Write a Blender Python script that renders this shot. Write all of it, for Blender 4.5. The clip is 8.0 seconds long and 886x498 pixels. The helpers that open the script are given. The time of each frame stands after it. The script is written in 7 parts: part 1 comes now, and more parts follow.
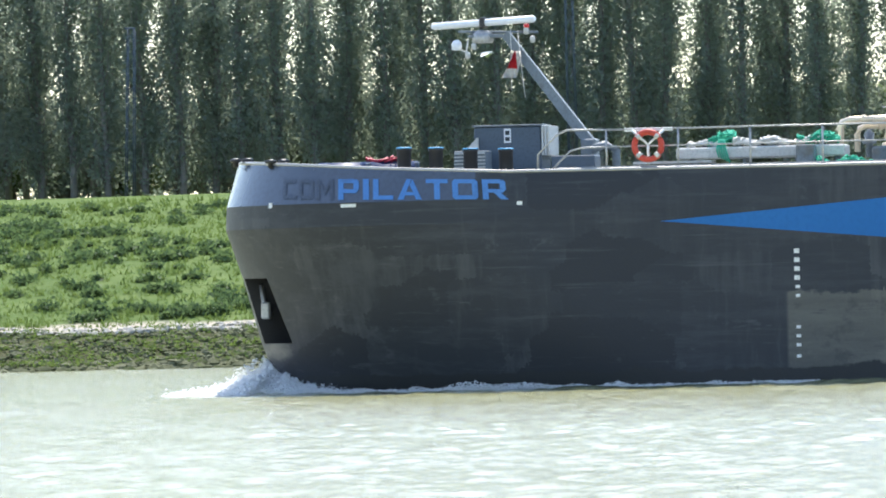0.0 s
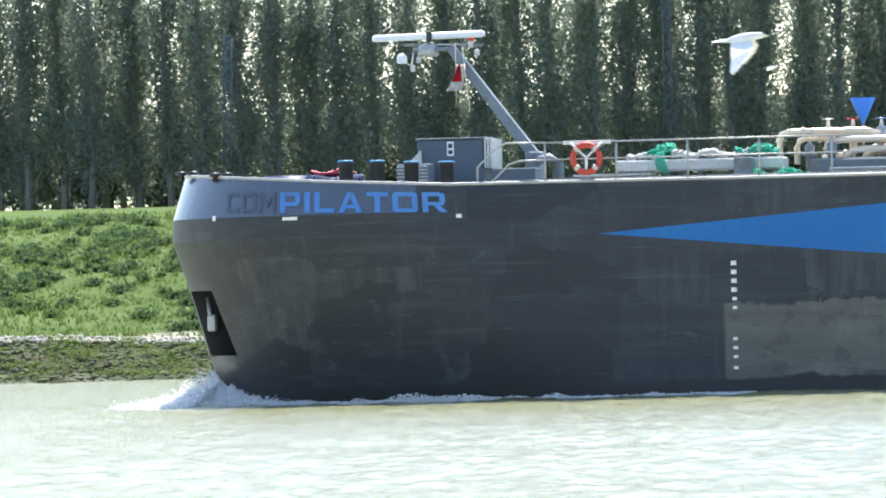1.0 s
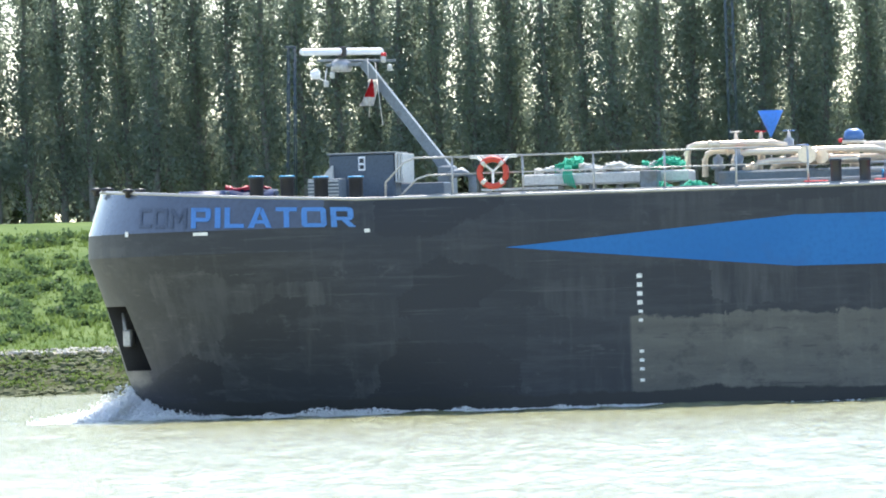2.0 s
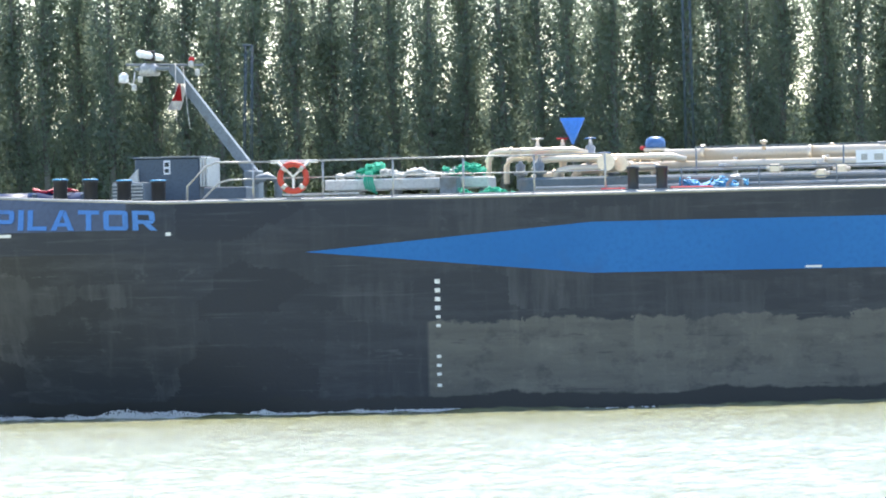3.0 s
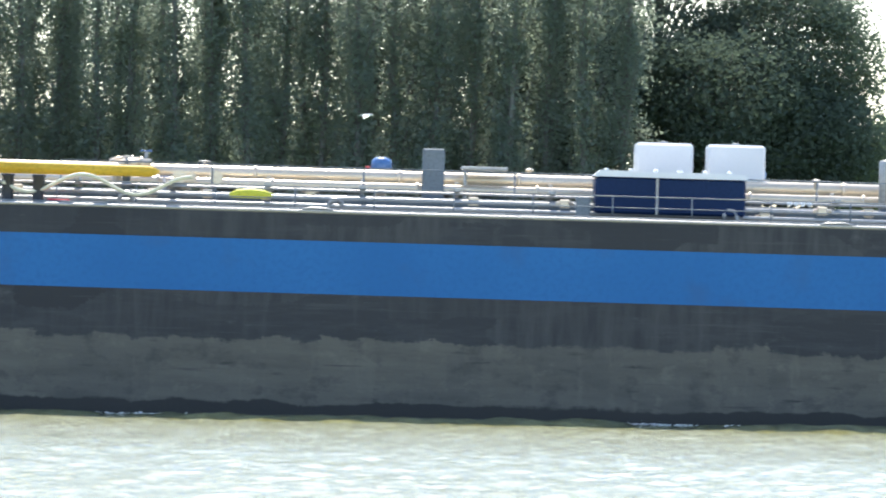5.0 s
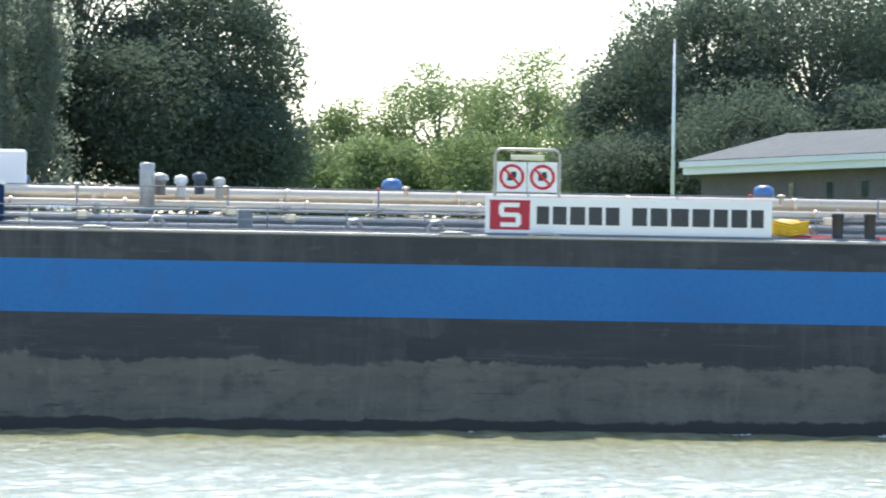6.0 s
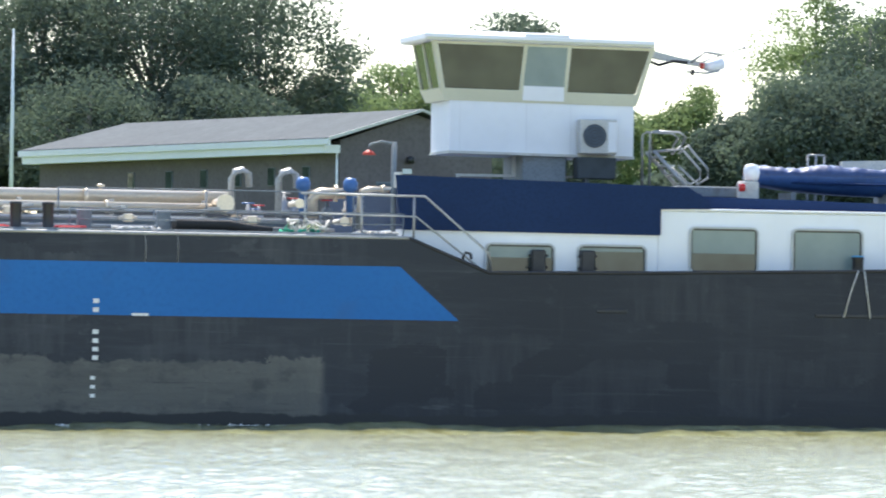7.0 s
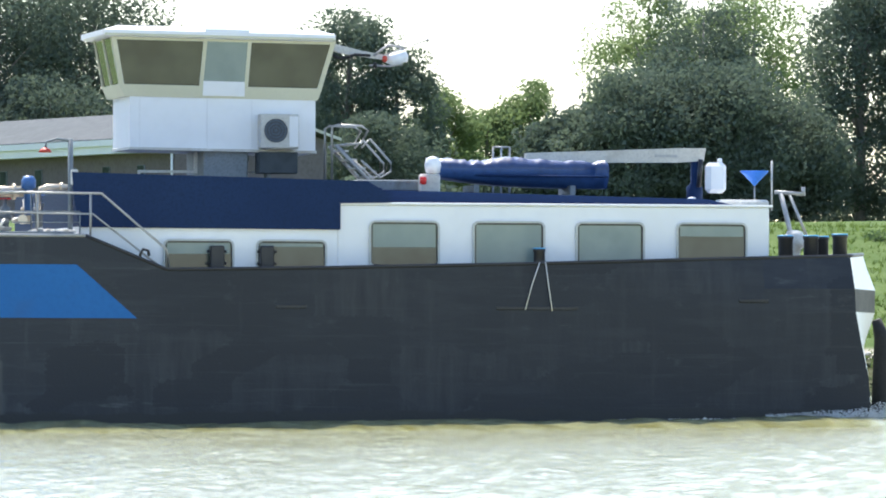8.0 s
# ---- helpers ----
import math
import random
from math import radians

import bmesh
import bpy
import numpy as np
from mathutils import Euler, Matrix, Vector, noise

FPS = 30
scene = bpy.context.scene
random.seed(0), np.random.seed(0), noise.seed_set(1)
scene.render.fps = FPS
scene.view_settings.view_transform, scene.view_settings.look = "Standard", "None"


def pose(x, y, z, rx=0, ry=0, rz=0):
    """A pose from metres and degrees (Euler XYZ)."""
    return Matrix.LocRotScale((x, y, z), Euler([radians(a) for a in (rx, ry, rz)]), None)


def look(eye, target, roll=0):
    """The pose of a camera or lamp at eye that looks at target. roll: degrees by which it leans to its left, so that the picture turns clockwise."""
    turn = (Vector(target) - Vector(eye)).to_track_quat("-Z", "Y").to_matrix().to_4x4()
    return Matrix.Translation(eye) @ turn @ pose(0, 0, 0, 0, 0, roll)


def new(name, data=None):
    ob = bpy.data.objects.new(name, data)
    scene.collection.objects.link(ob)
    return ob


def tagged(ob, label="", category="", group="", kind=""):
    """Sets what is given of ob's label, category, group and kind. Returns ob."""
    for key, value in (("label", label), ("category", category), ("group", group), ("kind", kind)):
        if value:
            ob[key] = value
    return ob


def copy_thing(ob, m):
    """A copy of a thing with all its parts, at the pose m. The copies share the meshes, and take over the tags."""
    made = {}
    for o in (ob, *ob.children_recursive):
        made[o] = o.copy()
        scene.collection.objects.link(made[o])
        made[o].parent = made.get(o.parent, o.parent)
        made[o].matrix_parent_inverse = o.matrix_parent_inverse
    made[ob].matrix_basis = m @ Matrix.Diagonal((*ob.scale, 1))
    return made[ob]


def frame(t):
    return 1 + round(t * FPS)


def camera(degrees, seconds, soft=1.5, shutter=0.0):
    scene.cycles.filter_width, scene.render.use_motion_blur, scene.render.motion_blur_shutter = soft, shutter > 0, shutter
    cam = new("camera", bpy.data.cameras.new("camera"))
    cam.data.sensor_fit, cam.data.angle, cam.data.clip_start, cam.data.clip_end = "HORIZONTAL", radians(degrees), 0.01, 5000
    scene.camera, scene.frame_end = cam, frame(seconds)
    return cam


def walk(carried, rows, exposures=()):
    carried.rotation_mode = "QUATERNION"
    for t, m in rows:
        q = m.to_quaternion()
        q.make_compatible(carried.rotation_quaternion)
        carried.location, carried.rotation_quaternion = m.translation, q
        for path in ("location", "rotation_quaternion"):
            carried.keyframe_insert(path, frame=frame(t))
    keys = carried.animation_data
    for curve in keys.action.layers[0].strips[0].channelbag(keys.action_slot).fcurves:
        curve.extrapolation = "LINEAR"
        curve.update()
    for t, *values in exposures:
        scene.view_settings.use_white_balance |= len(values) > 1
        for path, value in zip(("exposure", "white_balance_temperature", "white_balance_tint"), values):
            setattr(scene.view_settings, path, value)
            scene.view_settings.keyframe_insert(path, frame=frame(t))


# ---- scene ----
# Camera: stands on the near bank, pans and tilts only.
cam = camera(2 * math.degrees(math.atan(784 / 12000)), 8.0, soft=1.9, shutter=0.08)
EYE = Vector((0.0, 0.0, 2.0))


def view(yaw, tilt, lean):
    y, p = radians(yaw), radians(tilt)
    way = Vector((math.sin(y) * math.cos(p), math.cos(y) * math.cos(p), math.sin(p)))
    return look(EYE, EYE + way * 100, -lean)


PAN = [(0, -11.351, 0.459, 1.568),
        (0.5, -11.743, 0.495, 1.555),
        (1, -12.170, 0.549, 1.639),
        (2.3, -12.841, 0.648, 1.917),
        (2.5, -12.814, 0.642, 1.732),
        (3, -12.338, 0.630, 1.524),
        (3.1, -12.075, 0.622, 1.559),
        (3.2, -11.353, 0.637, 0.957),
        (3.3, -10.592, 0.636, 0.962),
        (3.5, -9.024, 0.601, 0.930),
        (3.7, -8.098, 0.590, 0.966),
        (3.9, -6.629, 0.570, 0.999),
        (4, -5.750, 0.542, 0.256),
        (4.1, -5.270, 0.540, 0.276),
        (4.2, -4.454, 0.524, -0.107),
        (5.3, 2.171, 0.769, -0.963),
        (5.5, 3.135, 0.805, -0.868),
        (5.7, 4.064, 0.838, -0.956),
        (5.9, 4.999, 0.833, -0.455),
        (6, 5.624, 0.831, -0.530),
        (6.1, 6.029, 0.833, -0.380),
        (6.3, 7.158, 0.823, -0.338),
        (6.5, 8.308, 0.836, -0.413),
        (6.7, 9.428, 0.833, -0.283),
        (7, 11.208, 0.796, -0.522),
        (7.3, 12.496, 0.781, -0.156),
        (7.5, 12.935, 0.771, 0.070),
        (8, 12.594, 0.765, 0.225)]
walk(cam, [(t, view(a, b, c)) for t, a, b, c in PAN], exposures=[(0.0, 1.13, 6400, 11), (1.0, 1.26, 6400, 11), (3.0, 1.38, 6400, 11), (4.2, 1.2, 6400, 11), (5.5, 1.13, 6400, 11), (6.5, 1.05, 6400, 11), (8.0, 1.1, 6400, 11)])

# The vessel: stem at X = 0, X aft, near side at Y = 0, heights from the design waterline.
SPEED, BOW_X, SIDE_Y = 3.6335, -36.1, 150.0


def afloat(t):
    return pose(BOW_X - SPEED * t, SIDE_Y, 0.2, 0, math.degrees(math.atan(0.0065)), 0)


# ---- light ----
SUN_EL, SUN_AZ = 57.0, -5.0      # degrees above the horizon, degrees to the right of +Y
world = bpy.data.worlds.new("sky")
scene.world = world
world.use_nodes = True
wn = world.node_tree
sky = wn.nodes.new("ShaderNodeTexSky")
sky.sky_type, sky.sun_disc = "NISHITA", False
sky.sun_elevation, sky.sun_rotation = radians(SUN_EL), radians(SUN_AZ)
sky.air_density, sky.dust_density, sky.ozone_density = 1.0, 0.8, 1.0
wn.links.new(sky.outputs[0], wn.nodes["Background"].inputs[0])
wn.nodes["Background"].inputs[1].default_value = 0.15
sun = new("sun", bpy.data.lights.new("sun", "SUN"))
sun.data.energy, sun.data.angle, sun.data.color = 4.2, radians(0.6), (1.0, 0.95, 0.87)
_a, _e = radians(SUN_AZ), radians(SUN_EL)
sun.matrix_world = look((math.sin(_a) * math.cos(_e) * 50, math.cos(_a) * math.cos(_e) * 50, math.sin(_e) * 50), (0, 0, 0))

# ---- materials ----


def tree_of(name):
    m = bpy.data.materials.new(name)
    m.use_nodes = True
    nt = m.node_tree
    return m, nt, nt.nodes["Principled BSDF"]


def add(nt, kind, **values):
    n = nt.nodes.new(kind)
    for k, v in values.items():
        if k == "op":
            n.operation = v
        elif k == "type":
            n.noise_type = v
        else:
            key = int(k[1:]) if k[0] == "i" and k[1:].isdigit() else k.replace("_", " ")
            if isinstance(v, bpy.types.NodeSocket):
                nt.links.new(v, n.inputs[key])
            else:
                n.inputs[key].default_value = v
    return n


def mix(nt, fac, a, b):
    n = nt.nodes.new("ShaderNodeMix")
    n.data_type = "RGBA"
    for sock, v in ((n.inputs[0], fac), (n.inputs[6], a), (n.inputs[7], b)):
        if isinstance(v, bpy.types.NodeSocket):
            nt.links.new(v, sock)
        else:
            sock.default_value = v if not isinstance(v, tuple) or len(v) == 4 else (*v, 1)
    return n.outputs[2]


def ramp(nt, value, lo, hi):
    n = nt.nodes.new("ShaderNodeMapRange")
    nt.links.new(value, n.inputs[0])
    n.inputs[1].default_value, n.inputs[2].default_value = lo, hi
    return n.outputs[0]


def obj(nt):
    return nt.nodes.new("ShaderNodeTexCoord").outputs["Object"]


def surface(name, a, b, rough=0.5, metal=0.0, big=0.8, small=18.0, bump=0.15, stain=None, rand=0.0, dirt=0.72, gloss=0.5):
    """A painted or bare surface with two scales of variation and fine relief."""
    m, nt, bs = tree_of(name)
    co = obj(nt)
    n1 = add(nt, "ShaderNodeTexNoise", Vector=co, Scale=big, Detail=4.0)
    n2 = add(nt, "ShaderNodeTexNoise", Vector=co, Scale=small, Detail=3.0)
    col = mix(nt, ramp(nt, n1.outputs[0], 0.35, 0.65), a, b)
    col = mix(nt, ramp(nt, n2.outputs[0], 0.45, 0.8), col, tuple(dirt * (x + y) / 2 for x, y in zip(a, b)))
    if stain:
        n3 = add(nt, "ShaderNodeTexNoise", Vector=co, Scale=big * 2.3, Detail=6.0)
        col = mix(nt, ramp(nt, n3.outputs[0], 0.58, 0.72), col, stain)
    if rand:
        info = nt.nodes.new("ShaderNodeObjectInfo").outputs["Random"]
        col = mix(nt, add(nt, "ShaderNodeMath", op="MULTIPLY", i0=info, i1=rand).outputs[0], col, tuple(x * 0.4 for x in a))
    nt.links.new(col, bs.inputs["Base Color"])
    r = add(nt, "ShaderNodeMapRange", i0=n2.outputs[0], i3=max(rough - 0.08, 0.03), i4=min(rough + 0.12, 1.0))
    nt.links.new(r.outputs[0], bs.inputs["Roughness"])
    bs.inputs["Metallic"].default_value = metal
    bs.inputs["Specular IOR Level"].default_value = gloss
    bp = add(nt, "ShaderNodeBump", Strength=bump, Distance=0.01, Height=n2.outputs[0])
    nt.links.new(bp.outputs[0], bs.inputs["Normal"])
    return m


def hull_paint():
    """Black hull paint, scuffed; worn grey below the load line along the parallel body, dark wet edge above the water."""
    m, nt, bs = tree_of("hull paint")
    co = obj(nt)
    xyz = add(nt, "ShaderNodeSeparateXYZ", Vector=co)
    X, Z = xyz.outputs[0], xyz.outputs[2]
    long_co = add(nt, "ShaderNodeMapping", Vector=co, Scale=(0.25, 1.0, 1.6)).outputs[0]
    tall_co = add(nt, "ShaderNodeMapping", Vector=co, Scale=(1.6, 1.0, 0.22)).outputs[0]
    streak = add(nt, "ShaderNodeTexNoise", Vector=long_co, Scale=1.6, Detail=6.0, Roughness=0.65)
    drip = add(nt, "ShaderNodeTexNoise", Vector=tall_co, Scale=1.8, Detail=5.0, Roughness=0.6)
    fine = add(nt, "ShaderNodeTexNoise", Vector=co, Scale=14.0, Detail=4.0)
    black = mix(nt, ramp(nt, streak.outputs[0], 0.48, 0.68), (0.027, 0.032, 0.041), (0.047, 0.052, 0.061))
    black = mix(nt, ramp(nt, drip.outputs[0], 0.58, 0.8), black, (0.060, 0.064, 0.070))
    scrape = add(nt, "ShaderNodeTexNoise", Vector=add(nt, "ShaderNodeMapping", Vector=co, Location=(3.0, 0, 1.7), Scale=(0.35, 1.0, 2.6)).outputs[0], Scale=1.1, Detail=7.0, Roughness=0.72)
    black = mix(nt, ramp(nt, scrape.outputs[0], 0.62, 0.72), black, (0.095, 0.10, 0.105))
    cell = add(nt, "ShaderNodeTexVoronoi", Vector=add(nt, "ShaderNodeMapping", Vector=add(nt, "ShaderNodeVectorMath", op="MULTIPLY_ADD", i0=fine.outputs[1], i1=(0.25, 0.0, 0.25), i2=co).outputs[0], Scale=(0.42, 0.0, 0.75)).outputs[0], Scale=1.0)
    cell.distance = "CHEBYCHEV"
    tone = add(nt, "ShaderNodeSeparateXYZ", Vector=cell.outputs["Color"]).outputs[0]
    black = mix(nt, add(nt, "ShaderNodeMath", op="MULTIPLY", i0=ramp(nt, tone, 0.45, 1.0), i1=ramp(nt, drip.outputs[0], 0.4, 0.62)).outputs[0], black, (0.062, 0.067, 0.074))
    black = mix(nt, ramp(nt, tone, 0.22, 0.05), black, (0.022, 0.026, 0.034))
    thin = add(nt, "ShaderNodeTexNoise", Vector=add(nt, "ShaderNodeMapping", Vector=co, Location=(1.0, 0, 4.0), Scale=(0.16, 1.0, 5.0)).outputs[0], Scale=1.5, Detail=8.0, Roughness=0.7)
    black = mix(nt, add(nt, "ShaderNodeMath", op="MULTIPLY", i0=ramp(nt, thin.outputs[0], 0.57, 0.68), i1=0.4).outputs[0], black, (0.098, 0.103, 0.108))
    spot = add(nt, "ShaderNodeTexNoise", Vector=add(nt, "ShaderNodeMapping", Vector=co, Scale=(0.9, 0.3, 1.3)).outputs[0], Scale=1.3, Detail=6.0, Roughness=0.7)
    black = mix(nt, add(nt, "ShaderNodeMath", op="MULTIPLY", i0=ramp(nt, spot.outputs[0], 0.6, 0.74), i1=0.6).outputs[0], black, (0.10, 0.105, 0.11))
    # after body's darkness put into the black, beyond its one patch of fresher paint
    deep = add(nt, "ShaderNodeMath", op="MULTIPLY", i0=ramp(nt, X, 88.5, 93.0), i1=0.42).outputs[0]
    black = mix(nt, deep, black, (0.013, 0.015, 0.019))
    rust = ramp(nt, drip.outputs[0], 0.72, 0.86)
    black = mix(nt, rust, black, (0.075, 0.05, 0.035))
    grey = mix(nt, ramp(nt, streak.outputs[0], 0.35, 0.7), (0.085, 0.085, 0.078), (0.135, 0.132, 0.118))
    grey = mix(nt, ramp(nt, drip.outputs[0], 0.58, 0.85), grey, (0.17, 0.163, 0.142))
    dark = add(nt, "ShaderNodeTexNoise", Vector=long_co, Scale=3.4, Detail=3.0)
    grey = mix(nt, ramp(nt, dark.outputs[0], 0.64, 0.74), grey, (0.035, 0.037, 0.04))
    grey = mix(nt, add(nt, "ShaderNodeMath", op="MULTIPLY", i0=ramp(nt, tone, 0.55, 0.9), i1=0.5).outputs[0], grey, (0.06, 0.064, 0.066))
    # upper edge of the worn zone, uneven in steps
    step = add(nt, "ShaderNodeTexNoise", Vector=add(nt, "ShaderNodeMapping", Vector=co, Scale=(0.55, 0.0, 0.0)).outputs[0], Scale=1.0, Detail=5.0, Roughness=0.7)
    edge = add(nt, "ShaderNodeMath", op="MULTIPLY_ADD", i0=step.outputs[0], i1=0.5, i2=1.70).outputs[0]
    warp = add(nt, "ShaderNodeMath", op="MULTIPLY_ADD", i0=fine.outputs[0], i1=0.5, i2=X).outputs[0]
    block = nt.nodes.new("ShaderNodeTexWhiteNoise")
    block.noise_dimensions = "1D"
    nt.links.new(add(nt, "ShaderNodeMath", op="FLOOR", i0=add(nt, "ShaderNodeMath", op="MULTIPLY", i0=warp, i1=0.8).outputs[0]).outputs[0], block.inputs["W"])
    edge = add(nt, "ShaderNodeMath", op="MULTIPLY_ADD", i0=block.outputs[0], i1=0.17, i2=edge).outputs[0]
    edge = add(nt, "ShaderNodeMath", op="MULTIPLY_ADD", i0=spot.outputs[0], i1=0.6, i2=edge).outputs[0]
    edge = add(nt, "ShaderNodeMath", op="SUBTRACT", i0=edge, i1=0.38).outputs[0]
    below = ramp(nt, add(nt, "ShaderNodeMath", op="SUBTRACT", i0=edge, i1=Z).outputs[0], -0.01, 0.04)
    grey = mix(nt, add(nt, "ShaderNodeMath", op="MULTIPLY", i0=ramp(nt, block.outputs[0], 0.55, 1.0), i1=0.35).outputs[0], grey, (0.15, 0.146, 0.128))
    grey = mix(nt, add(nt, "ShaderNodeMath", op="MULTIPLY", i0=ramp(nt, spot.outputs[0], 0.56, 0.7), i1=0.6).outputs[0], grey, (0.185, 0.178, 0.155))
    grey = mix(nt, ramp(nt, thin.outputs[0], 0.60, 0.68), grey, (0.045, 0.047, 0.05))
    grey = mix(nt, add(nt, "ShaderNodeMath", op="MULTIPLY", i0=ramp(nt, spot.outputs[0], 0.47, 0.36), i1=0.6).outputs[0], grey, (0.045, 0.047, 0.05))
    fore = ramp(nt, X, 13.75, 13.82)
    aft = ramp(nt, X, 88.6, 88.45)
    worn = add(nt, "ShaderNodeMath", op="MULTIPLY", i0=below, i1=add(nt, "ShaderNodeMath", op="MULTIPLY", i0=fore, i1=aft).outputs[0]).outputs[0]
    col = mix(nt, worn, black, grey)
    wl = add(nt, "ShaderNodeMath", op="MULTIPLY_ADD", i0=X, i1=-0.0065, i2=Z).outputs[0]
    wl = add(nt, "ShaderNodeMath", op="MULTIPLY_ADD", i0=step.outputs[0], i1=-0.55, i2=wl).outputs[0]
    wet = ramp(nt, add(nt, "ShaderNodeMath", op="MULTIPLY_ADD", i0=streak.outputs[0], i1=-0.3, i2=wl).outputs[0], -0.22, -0.27)
    col = mix(nt, wet, col, (0.024, 0.027, 0.03))
    # bare patch rubbed by the anchor below its pocket
    px = add(nt, "ShaderNodeMath", op="MULTIPLY_ADD", i0=X, i1=1.6, i2=-2.0).outputs[0]
    pz = add(nt, "ShaderNodeMath", op="MULTIPLY_ADD", i0=Z, i1=3.6, i2=-2.9).outputs[0]
    pd = add(nt, "ShaderNodeMath", op="ADD", i0=add(nt, "ShaderNodeMath", op="MULTIPLY", i0=px, i1=px).outputs[0], i1=add(nt, "ShaderNodeMath", op="MULTIPLY", i0=pz, i1=pz).outputs[0]).outputs[0]
    pd = add(nt, "ShaderNodeMath", op="MULTIPLY_ADD", i0=spot.outputs[0], i1=3.0, i2=pd).outputs[0]
    col = mix(nt, ramp(nt, pd, 2.1, 1.3), col, (0.17, 0.163, 0.15))
    nt.links.new(col, bs.inputs["Base Color"])
    r = add(nt, "ShaderNodeMapRange", i0=streak.outputs[0], i3=0.42, i4=0.62)
    bs.inputs["Specular IOR Level"].default_value = 0.35
    nt.links.new(r.outputs[0], bs.inputs["Roughness"])
    plates = add(nt, "ShaderNodeTexNoise", Vector=co, Scale=0.9, Detail=2.0)
    h = add(nt, "ShaderNodeMath", op="MULTIPLY_ADD", i0=plates.outputs[0], i1=1.6, i2=fine.outputs[0]).outputs[0]
    nt.links.new(add(nt, "ShaderNodeBump", Strength=0.25, Distance=0.02, Height=h).outputs[0], bs.inputs["Normal"])
    return m


def glass_mat(name, tint, rough=0.04):
    m, nt, bs = tree_of(name)
    n = add(nt, "ShaderNodeTexNoise", Vector=obj(nt), Scale=1.3, Detail=2.0)
    nt.links.new(mix(nt, ramp(nt, n.outputs[0], 0.3, 0.7), tint, tuple(x * 1.6 for x in tint)), bs.inputs["Base Color"])
    bs.inputs["Roughness"].default_value = rough
    bs.inputs["IOR"].default_value = 1.6
    return m


def leaf_mat(name, a, b, glow, through_light=0.5, sheen=0.06):
    """Leaves: diffuse with light coming through."""
    m, nt, bs = tree_of(name)
    nt.nodes.remove(bs)
    geo = nt.nodes.new("ShaderNodeNewGeometry")
    info = nt.nodes.new("ShaderNodeObjectInfo")
    col = mix(nt, geo.outputs["Random Per Island"], a, b)
    col = mix(nt, add(nt, "ShaderNodeMath", op="MULTIPLY", i0=info.outputs["Random"], i1=0.5).outputs[0], col, tuple(x * 0.8 for x in a))
    d = add(nt, "ShaderNodeBsdfDiffuse", Color=col)
    tr = add(nt, "ShaderNodeBsdfTranslucent", Color=mix(nt, 0.5, col, glow))
    gl = add(nt, "ShaderNodeBsdfGlossy", Color=(0.5, 0.55, 0.5, 1), Roughness=0.45)
    s1 = add(nt, "ShaderNodeMixShader", i0=through_light, i1=d.outputs[0], i2=tr.outputs[0])
    s2 = add(nt, "ShaderNodeMixShader", i0=sheen, i1=s1.outputs[0], i2=gl.outputs[0])
    nt.links.new(s2.outputs[0], nt.nodes["Material Output"].inputs[0])
    return m


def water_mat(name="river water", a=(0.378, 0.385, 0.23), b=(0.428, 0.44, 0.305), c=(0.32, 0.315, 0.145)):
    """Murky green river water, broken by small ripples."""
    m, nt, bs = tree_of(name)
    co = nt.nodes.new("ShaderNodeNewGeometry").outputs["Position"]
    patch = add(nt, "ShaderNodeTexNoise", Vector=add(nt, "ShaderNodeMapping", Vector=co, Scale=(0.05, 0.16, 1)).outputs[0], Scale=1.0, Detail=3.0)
    ripple_dark = add(nt, "ShaderNodeTexNoise", Vector=add(nt, "ShaderNodeMapping", Vector=co, Scale=(1.7, 0.42, 1)).outputs[0], Scale=1.0, Detail=6.0, Roughness=0.72)
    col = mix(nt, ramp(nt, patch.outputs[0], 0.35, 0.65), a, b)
    # olive speckle: the darker ripple faces put into the colour
    col = mix(nt, ramp(nt, ripple_dark.outputs[0], 0.48, 0.64), col, c)
    nt.links.new(col, bs.inputs["Base Color"])
    bs.inputs["Roughness"].default_value = 0.09
    bs.inputs["IOR"].default_value = 1.333
    c2 = add(nt, "ShaderNodeMapping", Vector=co, Scale=(1.0, 0.24, 1)).outputs[0]
    w1 = add(nt, "ShaderNodeTexNoise", Vector=c2, Scale=3.2, Detail=7.0, Roughness=0.7)
    w2 = add(nt, "ShaderNodeTexNoise", Vector=c2, Scale=9.0, Detail=4.0, Roughness=0.65)
    h = add(nt, "ShaderNodeMath", op="MULTIPLY_ADD", i0=w2.outputs[0], i1=0.45, i2=w1.outputs[0]).outputs[0]
    nt.links.new(add(nt, "ShaderNodeBump", Strength=1.0, Distance=0.10, Height=h).outputs[0], bs.inputs["Normal"])
    return m


